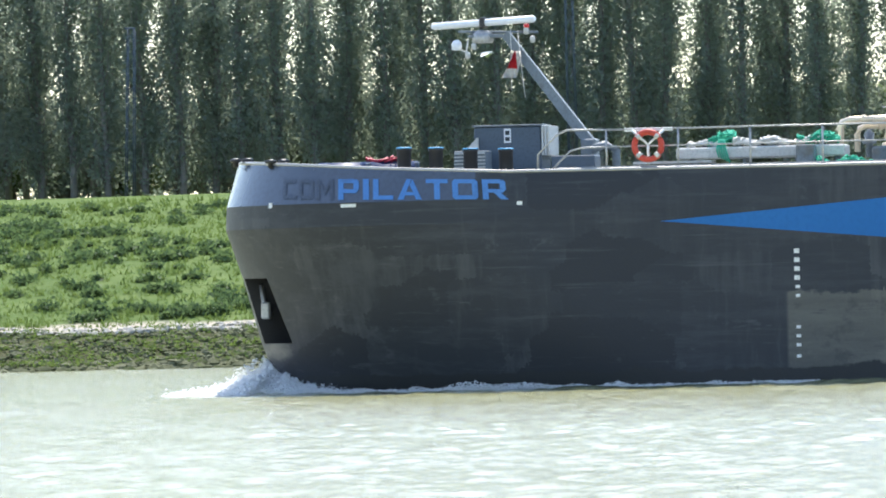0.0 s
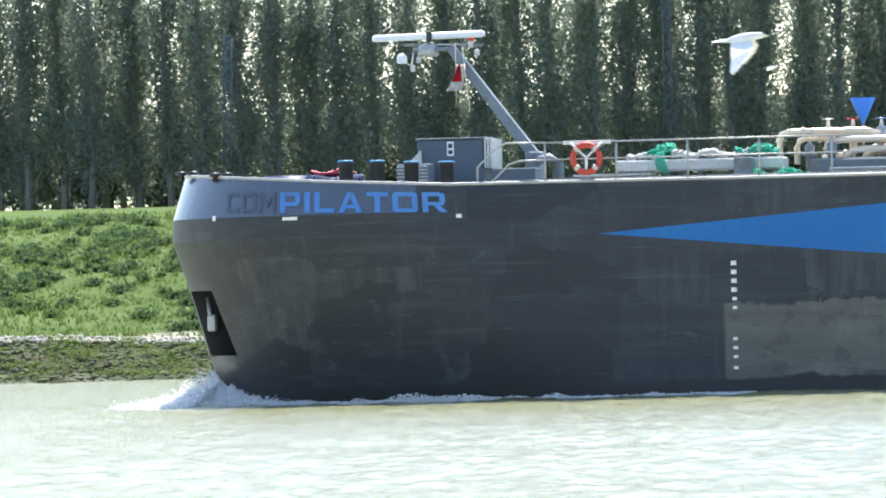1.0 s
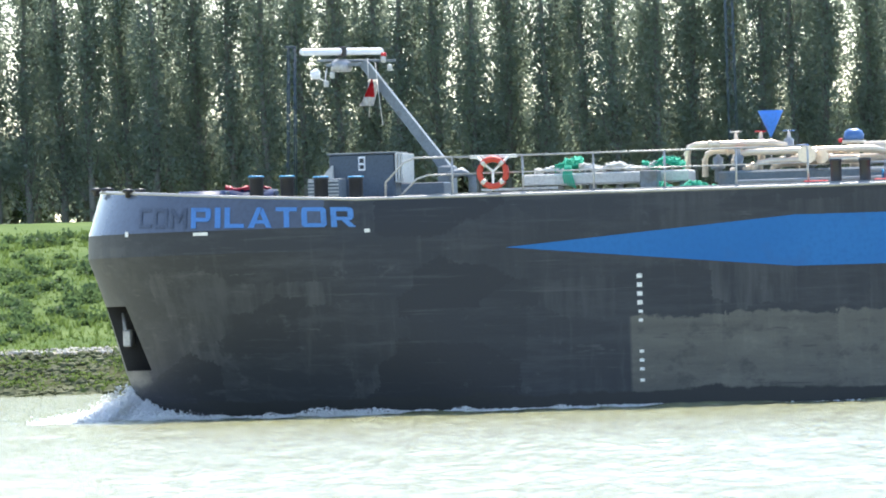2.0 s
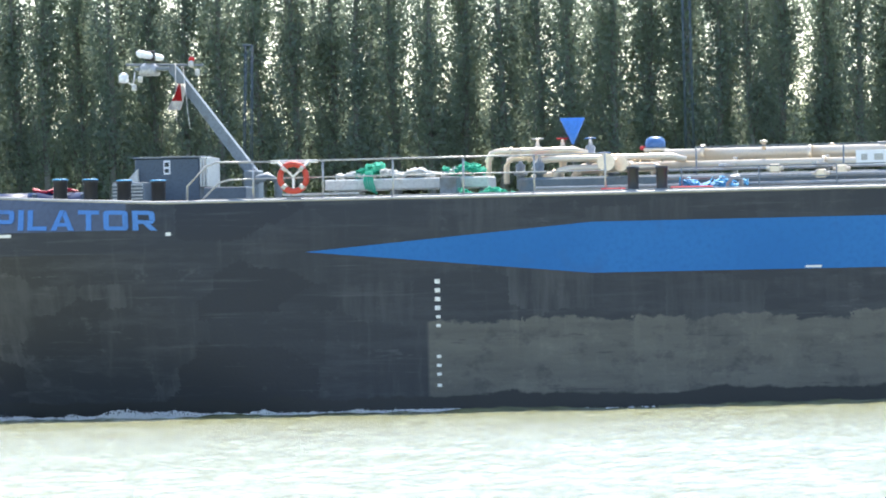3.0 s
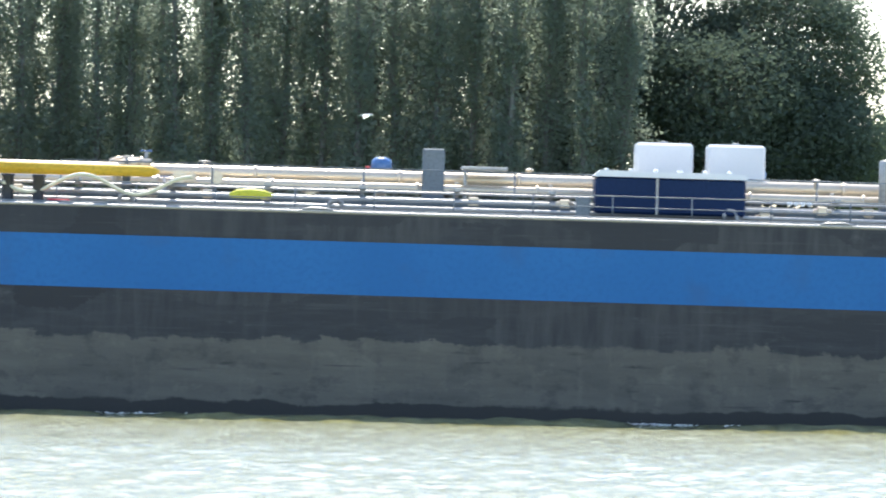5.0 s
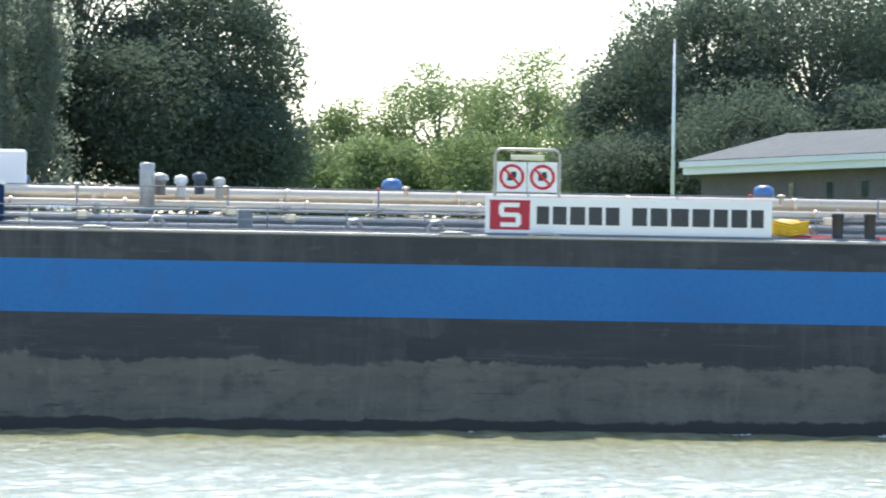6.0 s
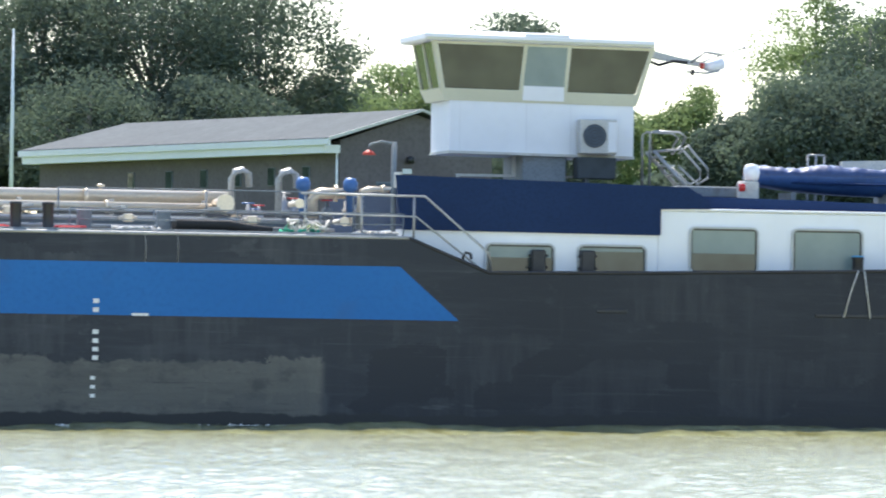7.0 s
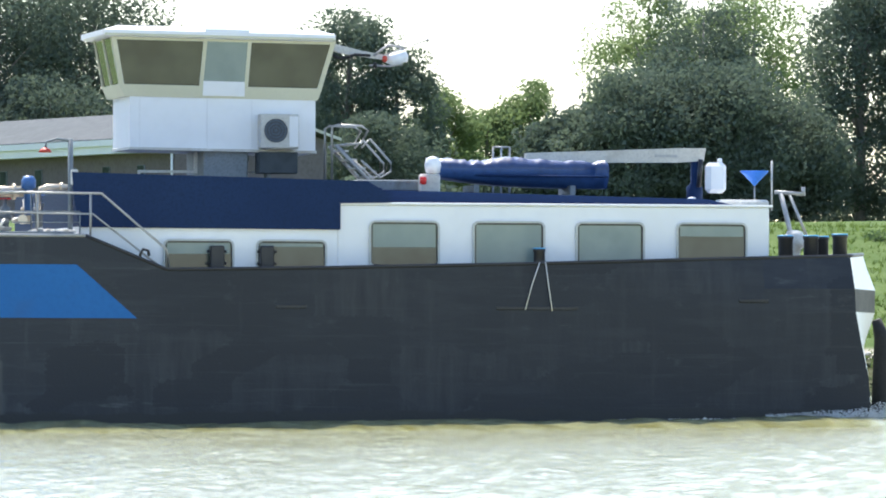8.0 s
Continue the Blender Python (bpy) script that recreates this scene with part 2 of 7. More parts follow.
def ground_mat():
    """Grass on the dike, a pale strip of sand and stones over the rock revetment, mud below the water."""
    m, nt, bs = tree_of("bank")
    co = nt.nodes.new("ShaderNodeNewGeometry").outputs["Position"]
    z = add(nt, "ShaderNodeSeparateXYZ", Vector=co).outputs[2]
    n1 = add(nt, "ShaderNodeTexNoise", Vector=co, Scale=0.35, Detail=6.0)
    n2 = add(nt, "ShaderNodeTexNoise", Vector=co, Scale=3.0, Detail=5.0)
    grass = mix(nt, ramp(nt, n1.outputs[0], 0.35, 0.65), (0.07, 0.112, 0.03), (0.11, 0.155, 0.048))
    grass = mix(nt, ramp(nt, n2.outputs[0], 0.5, 0.75), grass, (0.055, 0.105, 0.02))
    sand = mix(nt, n2.outputs[0], (0.42, 0.39, 0.32), (0.28, 0.25, 0.2))
    moss = mix(nt, ramp(nt, n2.outputs[0], 0.4, 0.6), (0.05, 0.058, 0.02), (0.08, 0.085, 0.045))
    zz = add(nt, "ShaderNodeMath", op="MULTIPLY_ADD", i0=n1.outputs[0], i1=0.4, i2=z).outputs[0]
    col = mix(nt, ramp(nt, zz, 1.45, 1.5), moss, sand)
    col = mix(nt, ramp(nt, zz, 1.72, 1.85), col, grass)
    nt.links.new(col, bs.inputs["Base Color"])
    bs.inputs["Roughness"].default_value = 0.95
    bs.inputs["Specular IOR Level"].default_value = 0.08
    nt.links.new(add(nt, "ShaderNodeBump", Strength=0.6, Distance=0.15, Height=n2.outputs[0]).outputs[0], bs.inputs["Normal"])
    return m


M = dict(
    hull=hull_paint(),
    # paler than the hull: some of its sky reflection put into the colour
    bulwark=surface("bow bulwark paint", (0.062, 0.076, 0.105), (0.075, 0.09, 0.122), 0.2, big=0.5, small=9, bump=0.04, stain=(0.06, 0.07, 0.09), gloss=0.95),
    blue=surface("blue stripe paint", (0.018, 0.135, 0.385), (0.024, 0.155, 0.42), 0.5, big=0.35, small=9, bump=0.05, stain=(0.03, 0.13, 0.34), dirt=0.88, gloss=0.25),
    name=surface("name paint", (0.065, 0.20, 0.47), (0.08, 0.225, 0.52), 0.45, bump=0.04, stain=(0.06, 0.14, 0.3), dirt=0.8),
    # name letters toned into the bulwark, as its sky reflection hides them
    dimname=surface("faded name paint", (0.058, 0.071, 0.098), (0.07, 0.085, 0.115), 0.24, bump=0.04),
    white=surface("white ship paint", (0.84, 0.85, 0.86), (0.87, 0.88, 0.89), 0.35, big=0.4, small=3, bump=0.02, dirt=0.96),
    mark=surface("mark paint", (0.75, 0.75, 0.72), (0.85, 0.85, 0.82), 0.6),
    cream=surface("cream paint", (0.62, 0.60, 0.44), (0.66, 0.64, 0.48), 0.4, bump=0.02, dirt=0.95),
    navy=surface("navy paint", (0.009, 0.027, 0.085), (0.012, 0.033, 0.098), 0.45, big=0.5, bump=0.05, gloss=0.15),
    grey=surface("deck grey paint", (0.16, 0.19, 0.21), (0.21, 0.24, 0.26), 0.55, stain=(0.13, 0.13, 0.12)),
    darkgrey=surface("dark grey paint", (0.075, 0.10, 0.132), (0.088, 0.117, 0.152), 0.5),
    palestone=surface("pale loose stone", (0.36, 0.34, 0.29), (0.50, 0.48, 0.43), 0.95, big=1.5, small=8, bump=0.5, gloss=0.1),
    deck=surface("deck coating", (0.13, 0.16, 0.18), (0.17, 0.20, 0.21), 0.7, stain=(0.2, 0.19, 0.17)),
    steel=surface("stainless steel", (0.74, 0.62, 0.46), (0.82, 0.70, 0.54), 0.3, 0.45, bump=0.0, dirt=0.9),
    galv=surface("galvanised steel", (0.40, 0.40, 0.39), (0.50, 0.49, 0.47), 0.45, 0.6, bump=0.08),
    black=surface("black paint", (0.018, 0.018, 0.02), (0.03, 0.03, 0.032), 0.4),
    rubber=surface("dark rubber", (0.02, 0.02, 0.02), (0.03, 0.03, 0.03), 0.8),
    valve=surface("valve blue paint", (0.055, 0.15, 0.36), (0.07, 0.18, 0.42), 0.4),
    cone=surface("signal blue", (0.04, 0.22, 0.80), (0.05, 0.25, 0.85), 0.5),
    orange=surface("lifebuoy orange", (0.52, 0.05, 0.03), (0.58, 0.075, 0.045), 0.55),
    red=surface("red paint", (0.55, 0.02, 0.03), (0.62, 0.03, 0.04), 0.5),
    maroon=surface("logo red", (0.42, 0.015, 0.04), (0.46, 0.02, 0.05), 0.5),
    yellow=surface("yellow hose", (0.70, 0.42, 0.02), (0.78, 0.50, 0.04), 0.55),
    lemon=surface("yellow sheet", (0.75, 0.70, 0.05), (0.80, 0.75, 0.08), 0.55),
    rope=surface("white rope", (0.62, 0.60, 0.55), (0.75, 0.73, 0.68), 0.9, small=40, bump=0.6),
    green=surface("green rope", (0.03, 0.38, 0.24), (0.05, 0.48, 0.30), 0.85, small=40, bump=0.6),
    tarp=surface("blue cover", (0.035, 0.06, 0.15), (0.05, 0.085, 0.20), 0.4, big=2.0, small=7, bump=0.5),
    beige=surface("weathered beige paint", (0.60, 0.57, 0.49), (0.68, 0.65, 0.57), 0.5, stain=(0.50, 0.46, 0.38)),
    tarp2=surface("light blue sheet", (0.06, 0.33, 0.62), (0.08, 0.40, 0.68), 0.5, big=2.0, small=7, bump=0.5),
    offwhite=surface("weathered white paint", (0.55, 0.54, 0.50), (0.66, 0.65, 0.60), 0.5, stain=(0.45, 0.4, 0.33)),
    board=surface("sign board white", (0.78, 0.79, 0.80), (0.83, 0.84, 0.85), 0.35, bump=0.02, dirt=0.96),
    ink=surface("sign lettering", (0.03, 0.035, 0.04), (0.04, 0.045, 0.05), 0.5),
    rim=surface("window rim", (0.5, 0.51, 0.48), (0.57, 0.58, 0.55), 0.4, bump=0.02, dirt=0.9),
    boat=surface("boat blue", (0.03, 0.08, 0.22), (0.04, 0.10, 0.26), 0.45, big=1.5, small=7),
    tinted=glass_mat("tinted wheelhouse glass", (0.055, 0.058, 0.035), 0.1),
    glass=glass_mat("cabin window glass", (0.05, 0.065, 0.055)),
    blindpane=surface("window blind", (0.22, 0.28, 0.26), (0.27, 0.33, 0.30), 0.14, big=0.7, small=2, bump=0.0, dirt=0.9),
    # wake: olive tone stands for sunlight coming through the thin side wave
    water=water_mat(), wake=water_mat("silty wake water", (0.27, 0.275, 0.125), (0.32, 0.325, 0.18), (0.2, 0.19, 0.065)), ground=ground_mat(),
    foam=leaf_mat("foam", (0.94, 0.95, 0.955), (0.96, 0.965, 0.97), (0.95, 0.97, 0.97), 0.5, 0.0),
    rock=surface("revetment stone", (0.085, 0.095, 0.045), (0.16, 0.165, 0.10), 0.95, big=0.7, small=6, bump=0.6, stain=(0.08, 0.115, 0.02), gloss=0.1),
    # bark, poplar and broad leaf colours lifted to carry the far haze
    bark=surface("poplar bark", (0.2, 0.19, 0.17), (0.26, 0.245, 0.22), 0.9, big=2, bump=0.6),
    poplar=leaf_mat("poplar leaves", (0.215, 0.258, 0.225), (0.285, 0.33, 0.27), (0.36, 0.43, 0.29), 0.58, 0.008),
    leaf=leaf_mat("broad leaves", (0.115, 0.15, 0.122), (0.14, 0.178, 0.135), (0.15, 0.20, 0.12), 0.36, 0.005),
    pale=leaf_mat("pale willow leaves", (0.12, 0.18, 0.085), (0.17, 0.235, 0.11), (0.30, 0.39, 0.15), 0.5, 0.015),
    blade=leaf_mat("grass blades", (0.085, 0.135, 0.034), (0.13, 0.185, 0.055), (0.20, 0.28, 0.07), 0.5, 0.012),
    weed=leaf_mat("weed leaves", (0.062, 0.105, 0.048), (0.088, 0.135, 0.058), (0.13, 0.20, 0.07), 0.5, 0.02),
    brick=surface("brown brick wall", (0.14, 0.12, 0.122), (0.17, 0.148, 0.15), 0.85, big=0.5, small=5, bump=0.4),
    slate=surface("grey roofing", (0.056, 0.067, 0.072), (0.072, 0.085, 0.09), 0.9, big=0.5, small=3, bump=0.4),
    feather=surface("gull feathers", (0.78, 0.77, 0.74), (0.85, 0.84, 0.82), 0.8, small=30),
    lamp_red=surface("red lamp glass", (0.6, 0.02, 0.02), (0.7, 0.04, 0.03), 0.2),
)

# ---- mesh tools ----


def part(name, bm, material, parent=None, label="", smooth=False):
    """Links a bmesh as one mesh object, under a thing or a part."""
    me = bpy.data.meshes.new(name)
    if smooth:
        for f in bm.faces:
            f.smooth = True
    bm.to_mesh(me)
    bm.free()
    for mt in (material if isinstance(material, (list, tuple)) else [material]):
        me.materials.append(mt)
    ob = new(name, me)
    if parent is not None:
        ob.parent = parent
    if label:
        ob["label"] = label
    return ob


def again(ob, m, parent=None):
    """A further part on the same mesh, at the local pose m."""
    o = new(ob.name.split(".")[0], ob.data)
    o.parent = parent if parent is not None else ob.parent
    o.matrix_basis = m
    return o


def box(bm, x0, x1, y0, y1, z0, z1, bevel=0.0, mi=0):
    r = bmesh.ops.create_cube(bm, size=1.0, matrix=Matrix.Translation(((x0 + x1) / 2, (y0 + y1) / 2, (z0 + z1) / 2)) @ Matrix.Diagonal((x1 - x0, y1 - y0, z1 - z0, 1)))
    faces = {f for v in r["verts"] for f in v.link_faces}
    for f in faces:
        f.material_index = mi
    if bevel:
        bmesh.ops.bevel(bm, geom=list({e for f in faces for e in f.edges}), offset=bevel, segments=1, affect="EDGES", profile=0.5)
    return bm


def slab(x0, x1, y0, y1, z0, z1, bevel=0.0):
    return box(bmesh.new(), x0, x1, y0, y1, z0, z1, bevel)


def tube(bm, pts, r, seg=8, mi=0, caps=True):
    """A round bar along points; r may be a list."""
    pts = [Vector(p) for p in pts]
    rings = []
    for i, p in enumerate(pts):
        d = (pts[min(i + 1, len(pts) - 1)] - pts[max(i - 1, 0)]).normalized()
        a = d.cross(Vector((0, 0, 1)) if abs(d.z) < 0.9 else Vector((0, 1, 0))).normalized()
        b = d.cross(a)
        rr = r[i] if isinstance(r, (list, tuple)) else r
        rings.append([bm.verts.new(p + (a * math.cos(k * 2 * math.pi / seg) + b * math.sin(k * 2 * math.pi / seg)) * rr) for k in range(seg)])
    for q, w in zip(rings, rings[1:]):
        for k in range(seg):
            f = bm.faces.new((q[k], q[(k + 1) % seg], w[(k + 1) % seg], w[k]))
            f.smooth, f.material_index = True, mi
    if caps:
        for ring in (rings[0][::-1], rings[-1]):
            f = bm.faces.new(ring)
            f.material_index = mi
    return bm


def lathe(bm, profile, seg=16, at=(0, 0, 0), mi=0):
    """A turned shape about a vertical axis; profile of (radius, height)."""
    rings = [[bm.verts.new((at[0] + r * math.cos(k * 2 * math.pi / seg), at[1] + r * math.sin(k * 2 * math.pi / seg), at[2] + z)) for k in range(seg)] for r, z in profile]
    for q, w in zip(rings, rings[1:]):
        for k in range(seg):
            f = bm.faces.new((q[k], q[(k + 1) % seg], w[(k + 1) % seg], w[k]))
            f.smooth, f.material_index = True, mi
    bm.faces.new(rings[0][::-1]).material_index = mi
    bm.faces.new(rings[-1]).material_index = mi
    return bm


def prism(bm, outline, y0, y1, mi=0):
    """An outline in X and Z, thick from y0 to y1."""
    a = [bm.verts.new((x, y0, z)) for x, z in outline]
    b = [bm.verts.new((x, y1, z)) for x, z in outline]
    n = len(outline)
    fs = [bm.faces.new(a), bm.faces.new(b[::-1])] + [bm.faces.new((a[i], b[i], b[(i + 1) % n], a[(i + 1) % n])) for i in range(n)]
    for f in fs:
        f.material_index = mi
    bmesh.ops.recalc_face_normals(bm, faces=fs)
    return bm


def rounded(x0, x1, z0, z1, r, k=4):
    out = []
    for cx, cz, a0 in ((x1 - r, z1 - r, 0), (x0 + r, z1 - r, 90), (x0 + r, z0 + r, 180), (x1 - r, z0 + r, 270)):
        out += [(cx + r * math.cos(radians(a0 + 90 * i / k)), cz + r * math.sin(radians(a0 + 90 * i / k))) for i in range(k + 1)]
    return out


def empty(name, m=None):
    ob = new(name)
    ob.empty_display_size = 0.2
    if m is not None:
        ob.matrix_basis = m
    return ob


ABOARD = []                       # loose things that sail along, with their place on board


def aboard(ob, place=None):
    ob.matrix_basis = afloat(0) @ (place if place is not None else Matrix())
    ABOARD.append((ob, place if place is not None else Matrix()))
    return ob


# ---- ground and water ----
PROFILE = [(-400, 1.2), (-6, 1.0), (6, 0.2), (14, -2.5), (40, -4.0), (215, -4.0), (225, -0.6), (228.5, 0.05), (233, 1.35), (235.5, 1.6), (250, 3.9), (268, 6.2), (272, 6.5), (300, 7.2), (340, 8.0), (600, 8.0), (4000, 8.0)]


def bank_y(x):
    """The far waterline swings a little."""
    return -0.06 * (x + 60) if x < 0 else -0.06 * 60 + 0.01 * x


def land_z(x, y):
    if y > 200:
        y = y - max(-8.0, min(8.0, bank_y(x)))
    ys, zs = [p[0] for p in PROFILE], [p[1] for p in PROFILE]
    z = float(np.interp(y, ys, zs))
    if 229 < y < 330:
        z += 0.25 * noise.noise((x * 0.11, y * 0.11, 3.0)) + 0.10 * noise.noise((x * 0.5, y * 0.5, 1.0))
    return z


def ground():
    xs = [-3000, -800, -300, -160] + [-120 + 2.5 * i for i in range(97)] + [160, 300, 800, 3000]
    ys = [-400, -6, 6, 14, 40, 215] + [225 + 1.5 * i for i in range(34)] + [280, 290, 300, 320, 340, 600, 4000]
    vs = [(x, y, land_z(x, y)) for y in ys for x in xs]
    n = len(xs)
    fs = [(j * n + i, j * n + i + 1, (j + 1) * n + i + 1, (j + 1) * n + i) for j in range(len(ys) - 1) for i in range(n - 1)]
    me = bpy.data.meshes.new("ground")
    me.from_pydata(vs, [], fs)
    me.materials.append(M["ground"])
    me.polygons.foreach_set("use_smooth", [True] * len(fs))
    return tagged(new("ground", me), "grassy dike with a stone-faced foot along the river", "ground", kind="structure")


ground()


def swell(x, y):
    """Short wind waves over a faint long wash."""
    w = noise.noise((x * 0.05, y * 0.08, 3.0))
    chop = 0.5 * noise.noise((x * 0.5, y * 0.35, 5.0)) + 0.8 * noise.noise((x * 1.5, y * 0.9, 9.0)) + 0.75 * noise.noise((x * 3.3, y * 1.6, 2.0))
    return (0.039 + 0.016 * w) * chop


def water():
    """One sheet: a fan of fine cells before the eye, wide cells all round."""
    fan = [radians(-18 + 36 * i / 720) for i in range(721)]
    ys = [4.0, 25.0, 45.0]
    while ys[-1] < 150:
        ys.append(ys[-1] + (0.25 if ys[-1] < 110 else 0.34) if ys[-1] >= 64 else 64.0)
    ys += [151 + 4 * i for i in range(25)] + [262]
    vs = []
    for y in ys:
        row = [-2500.0, -500.0] + [y * math.tan(a) for a in fan] + [500.0, 2500.0]
        live = 50 < y < 249
        vs += [(x, y, swell(x, y) if live and abs(x) < 100 else 0.0) for x in row]
    n = len(fan) + 4
    fs = [(j * n + i, j * n + i + 1, (j + 1) * n + i + 1, (j + 1) * n + i) for j in range(len(ys) - 1) for i in range(n - 1)]
    me = bpy.data.meshes.new("water")
    me.from_pydata(vs, [], fs)
    me.materials.append(M["water"])
    me.polygons.foreach_set("use_smooth", [True] * len(fs))
    return tagged(new("water", me), "pale green rippled river water reflecting a bright sky", "river", kind="structure")


water()

# ---- the vessel ----
BEAM = 11.4
LEVEL = [-1.2, -0.3, 0.98, 1.6, 2.5, 3.1, 3.63, 4.17]
LOW = (-1.2, 0.0, 0.67, 2.5, 3.63, 4.17, 5.23)


def top_z(X):
    return float(np.interp(X, [0, 4.7, 8.1, 9.6, 90.45, 92.3, 96, 100.6, 106, 108.1, 110], [5.22, 4.91, 4.75, 4.76, 4.75, 4.0, 4.06, 4.17, 4.33, 4.38, 4.5]))


def bow_form(z):
    xs = float(np.interp(z, LOW, (1.2, 0.82, 0.56, 0.12, -0.22, -0.19, 0.11)))
    run = float(np.interp(z, LOW, (12, 11, 10, 8.6, 7.8, 7.6, 7.4)))
    p = float(np.interp(z, LOW, (1.7, 1.75, 1.85, 2.05, 2.2, 2.2, 2.2)))
    return xs, run, p


def stern_form(z):
    return float(np.interp(z, (-1.2, 0, 1.3, 3.0, 3.55, 4.4), (108.0, 109.0, 109.3, 109.98, 110.03, 109.72)))


def quarter(z):
    """Length of the rounded quarter at the stern."""
    return float(np.interp(z, (0, 1.3, 3.0, 3.6, 4.4), (0.3, 0.55, 1.6, 1.65, 1.4)))


def lean_in(X, z):
    fore = 0.56 * max(0.0, (z - 4.17) / 1.06) * min(1.0, max(0.0, (9.0 - X) / 4.0))
    aft = 0.30 * max(0.0, (z - 3.55) / 0.85) * min(1.0, max(0.0, (X - 103.0) / 5.0))
    return fore + aft


def side_y(X, z):
    """The near side's Y at a place along the hull."""
    xs, run, p = bow_form(z)
    u = min(1.0, max(0.0, (X - xs) / run))
    half = BEAM / 2 - lean_in(X, z)
    f = (1 - (1 - u) ** p) ** (1 / p)
    w = min(1.0, max(0.0, (stern_form(z) - X) / quarter(z)))
    g = 0.3 + 0.7 * w
    return BEAM / 2 - half * f * g


US = [0, 0.003, 0.012, 0.03, 0.055, 0.09, 0.13, 0.18, 0.24, 0.31, 0.39, 0.48, 0.58, 0.69, 0.8, 0.9, 1.0]
XS = [14, 17, 20, 25, 30, 36, 42, 48, 54, 60, 66, 72, 78, 84, 88, 90.45, 91, 91.7, 92.3, 94, 96, 98.5, 100.6, 103, 105, 106.2]
WS = [1.0, 0.75, 0.5, 0.25, 0.0001, 0]


def hull_rows():
    """Stations by levels of the near half."""
    rows = []
    for kind, s in [("u", u) for u in US] + [("x", x) for x in XS] + [("w", w) for w in WS]:
        row = []
        for k in range(len(LEVEL) + 1):
            z = LEVEL[k] if k < len(LEVEL) else 5.2
            for _ in range(3):
                xs, run, p = bow_form(z)
                X = xs + run * s if kind == "u" else s if kind == "x" else stern_form(z) - quarter(z) * s
                tz = top_z(X)
                z = tz if k == len(LEVEL) else min(LEVEL[k], tz - 0.06 * (len(LEVEL) - k))
            y = side_y(X, z)
            if (kind, s) in (("u", 0), ("w", 0)):
                y = BEAM / 2
            row.append((X, y, z))
        rows.append(row)
    return rows


def hull():
    rows = hull_rows()
    bm = bmesh.new()
    grids = []
    for side in (0, 1):
        grid = [[bm.verts.new((x, y if side == 0 else BEAM - y, z)) for x, y, z in row] for row in rows]
        pocket = []
        for i in range(len(grid) - 1):
            for k in range(len(LEVEL)):
                a, b, c, d = grid[i][k], grid[i + 1][k], grid[i + 1][k + 1], grid[i][k + 1]
                f = bm.faces.new((a, b, c, d) if side == 0 else (d, c, b, a))
                f.smooth = i < len(rows) - 7
                if (i >= len(rows) - 6 and k in (6, 7)) or (i >= len(rows) - 6 and k in (3, 4)):
                    f.material_index = 1
                # paler bulwark tone ends where the sky reflection fades
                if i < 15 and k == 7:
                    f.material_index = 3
                if 3 <= i <= 5 and k in (2, 3):
                    pocket.append(f)
        grids.append(grid)
        # recessed anchor pocket
        r = bmesh.ops.extrude_face_region(bm, geom=pocket)
        moved = [v for v in r["geom"] if isinstance(v, bmesh.types.BMVert)]
        bmesh.ops.translate(bm, verts=moved, vec=(0.75, 0.35 if side == 0 else -0.35, 0.0))
        bmesh.ops.delete(bm, geom=pocket, context="FACES_ONLY")
        for f in {f for v in moved for f in v.link_faces}:
            f.material_index = 2
            f.smooth = False
    # crisp knuckles round the bow
    for grid in grids:
        for i in range(16):
            for k in (6, 7):
                e = bm.edges.get((grid[i][k], grid[i + 1][k]))
                if e:
                    e.smooth = False
    bmesh.ops.remove_doubles(bm, verts=bm.verts, dist=0.0008)
    return bm, grids


ship = empty("tanker_barge")
tagged(ship, "long black inland tanker barge with a blue stripe, under way", "ship")
aboard(ship)
_bm, _ = hull()
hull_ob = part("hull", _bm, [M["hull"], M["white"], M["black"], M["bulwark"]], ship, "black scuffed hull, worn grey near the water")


def top_edge(inset=0.0, dz=0.0, x0=-1, x1=200):
    return [(r[-1][0], r[-1][1] + inset, r[-1][2] + dz) for r in hull_rows() if x0 <= r[-1][0] <= x1]


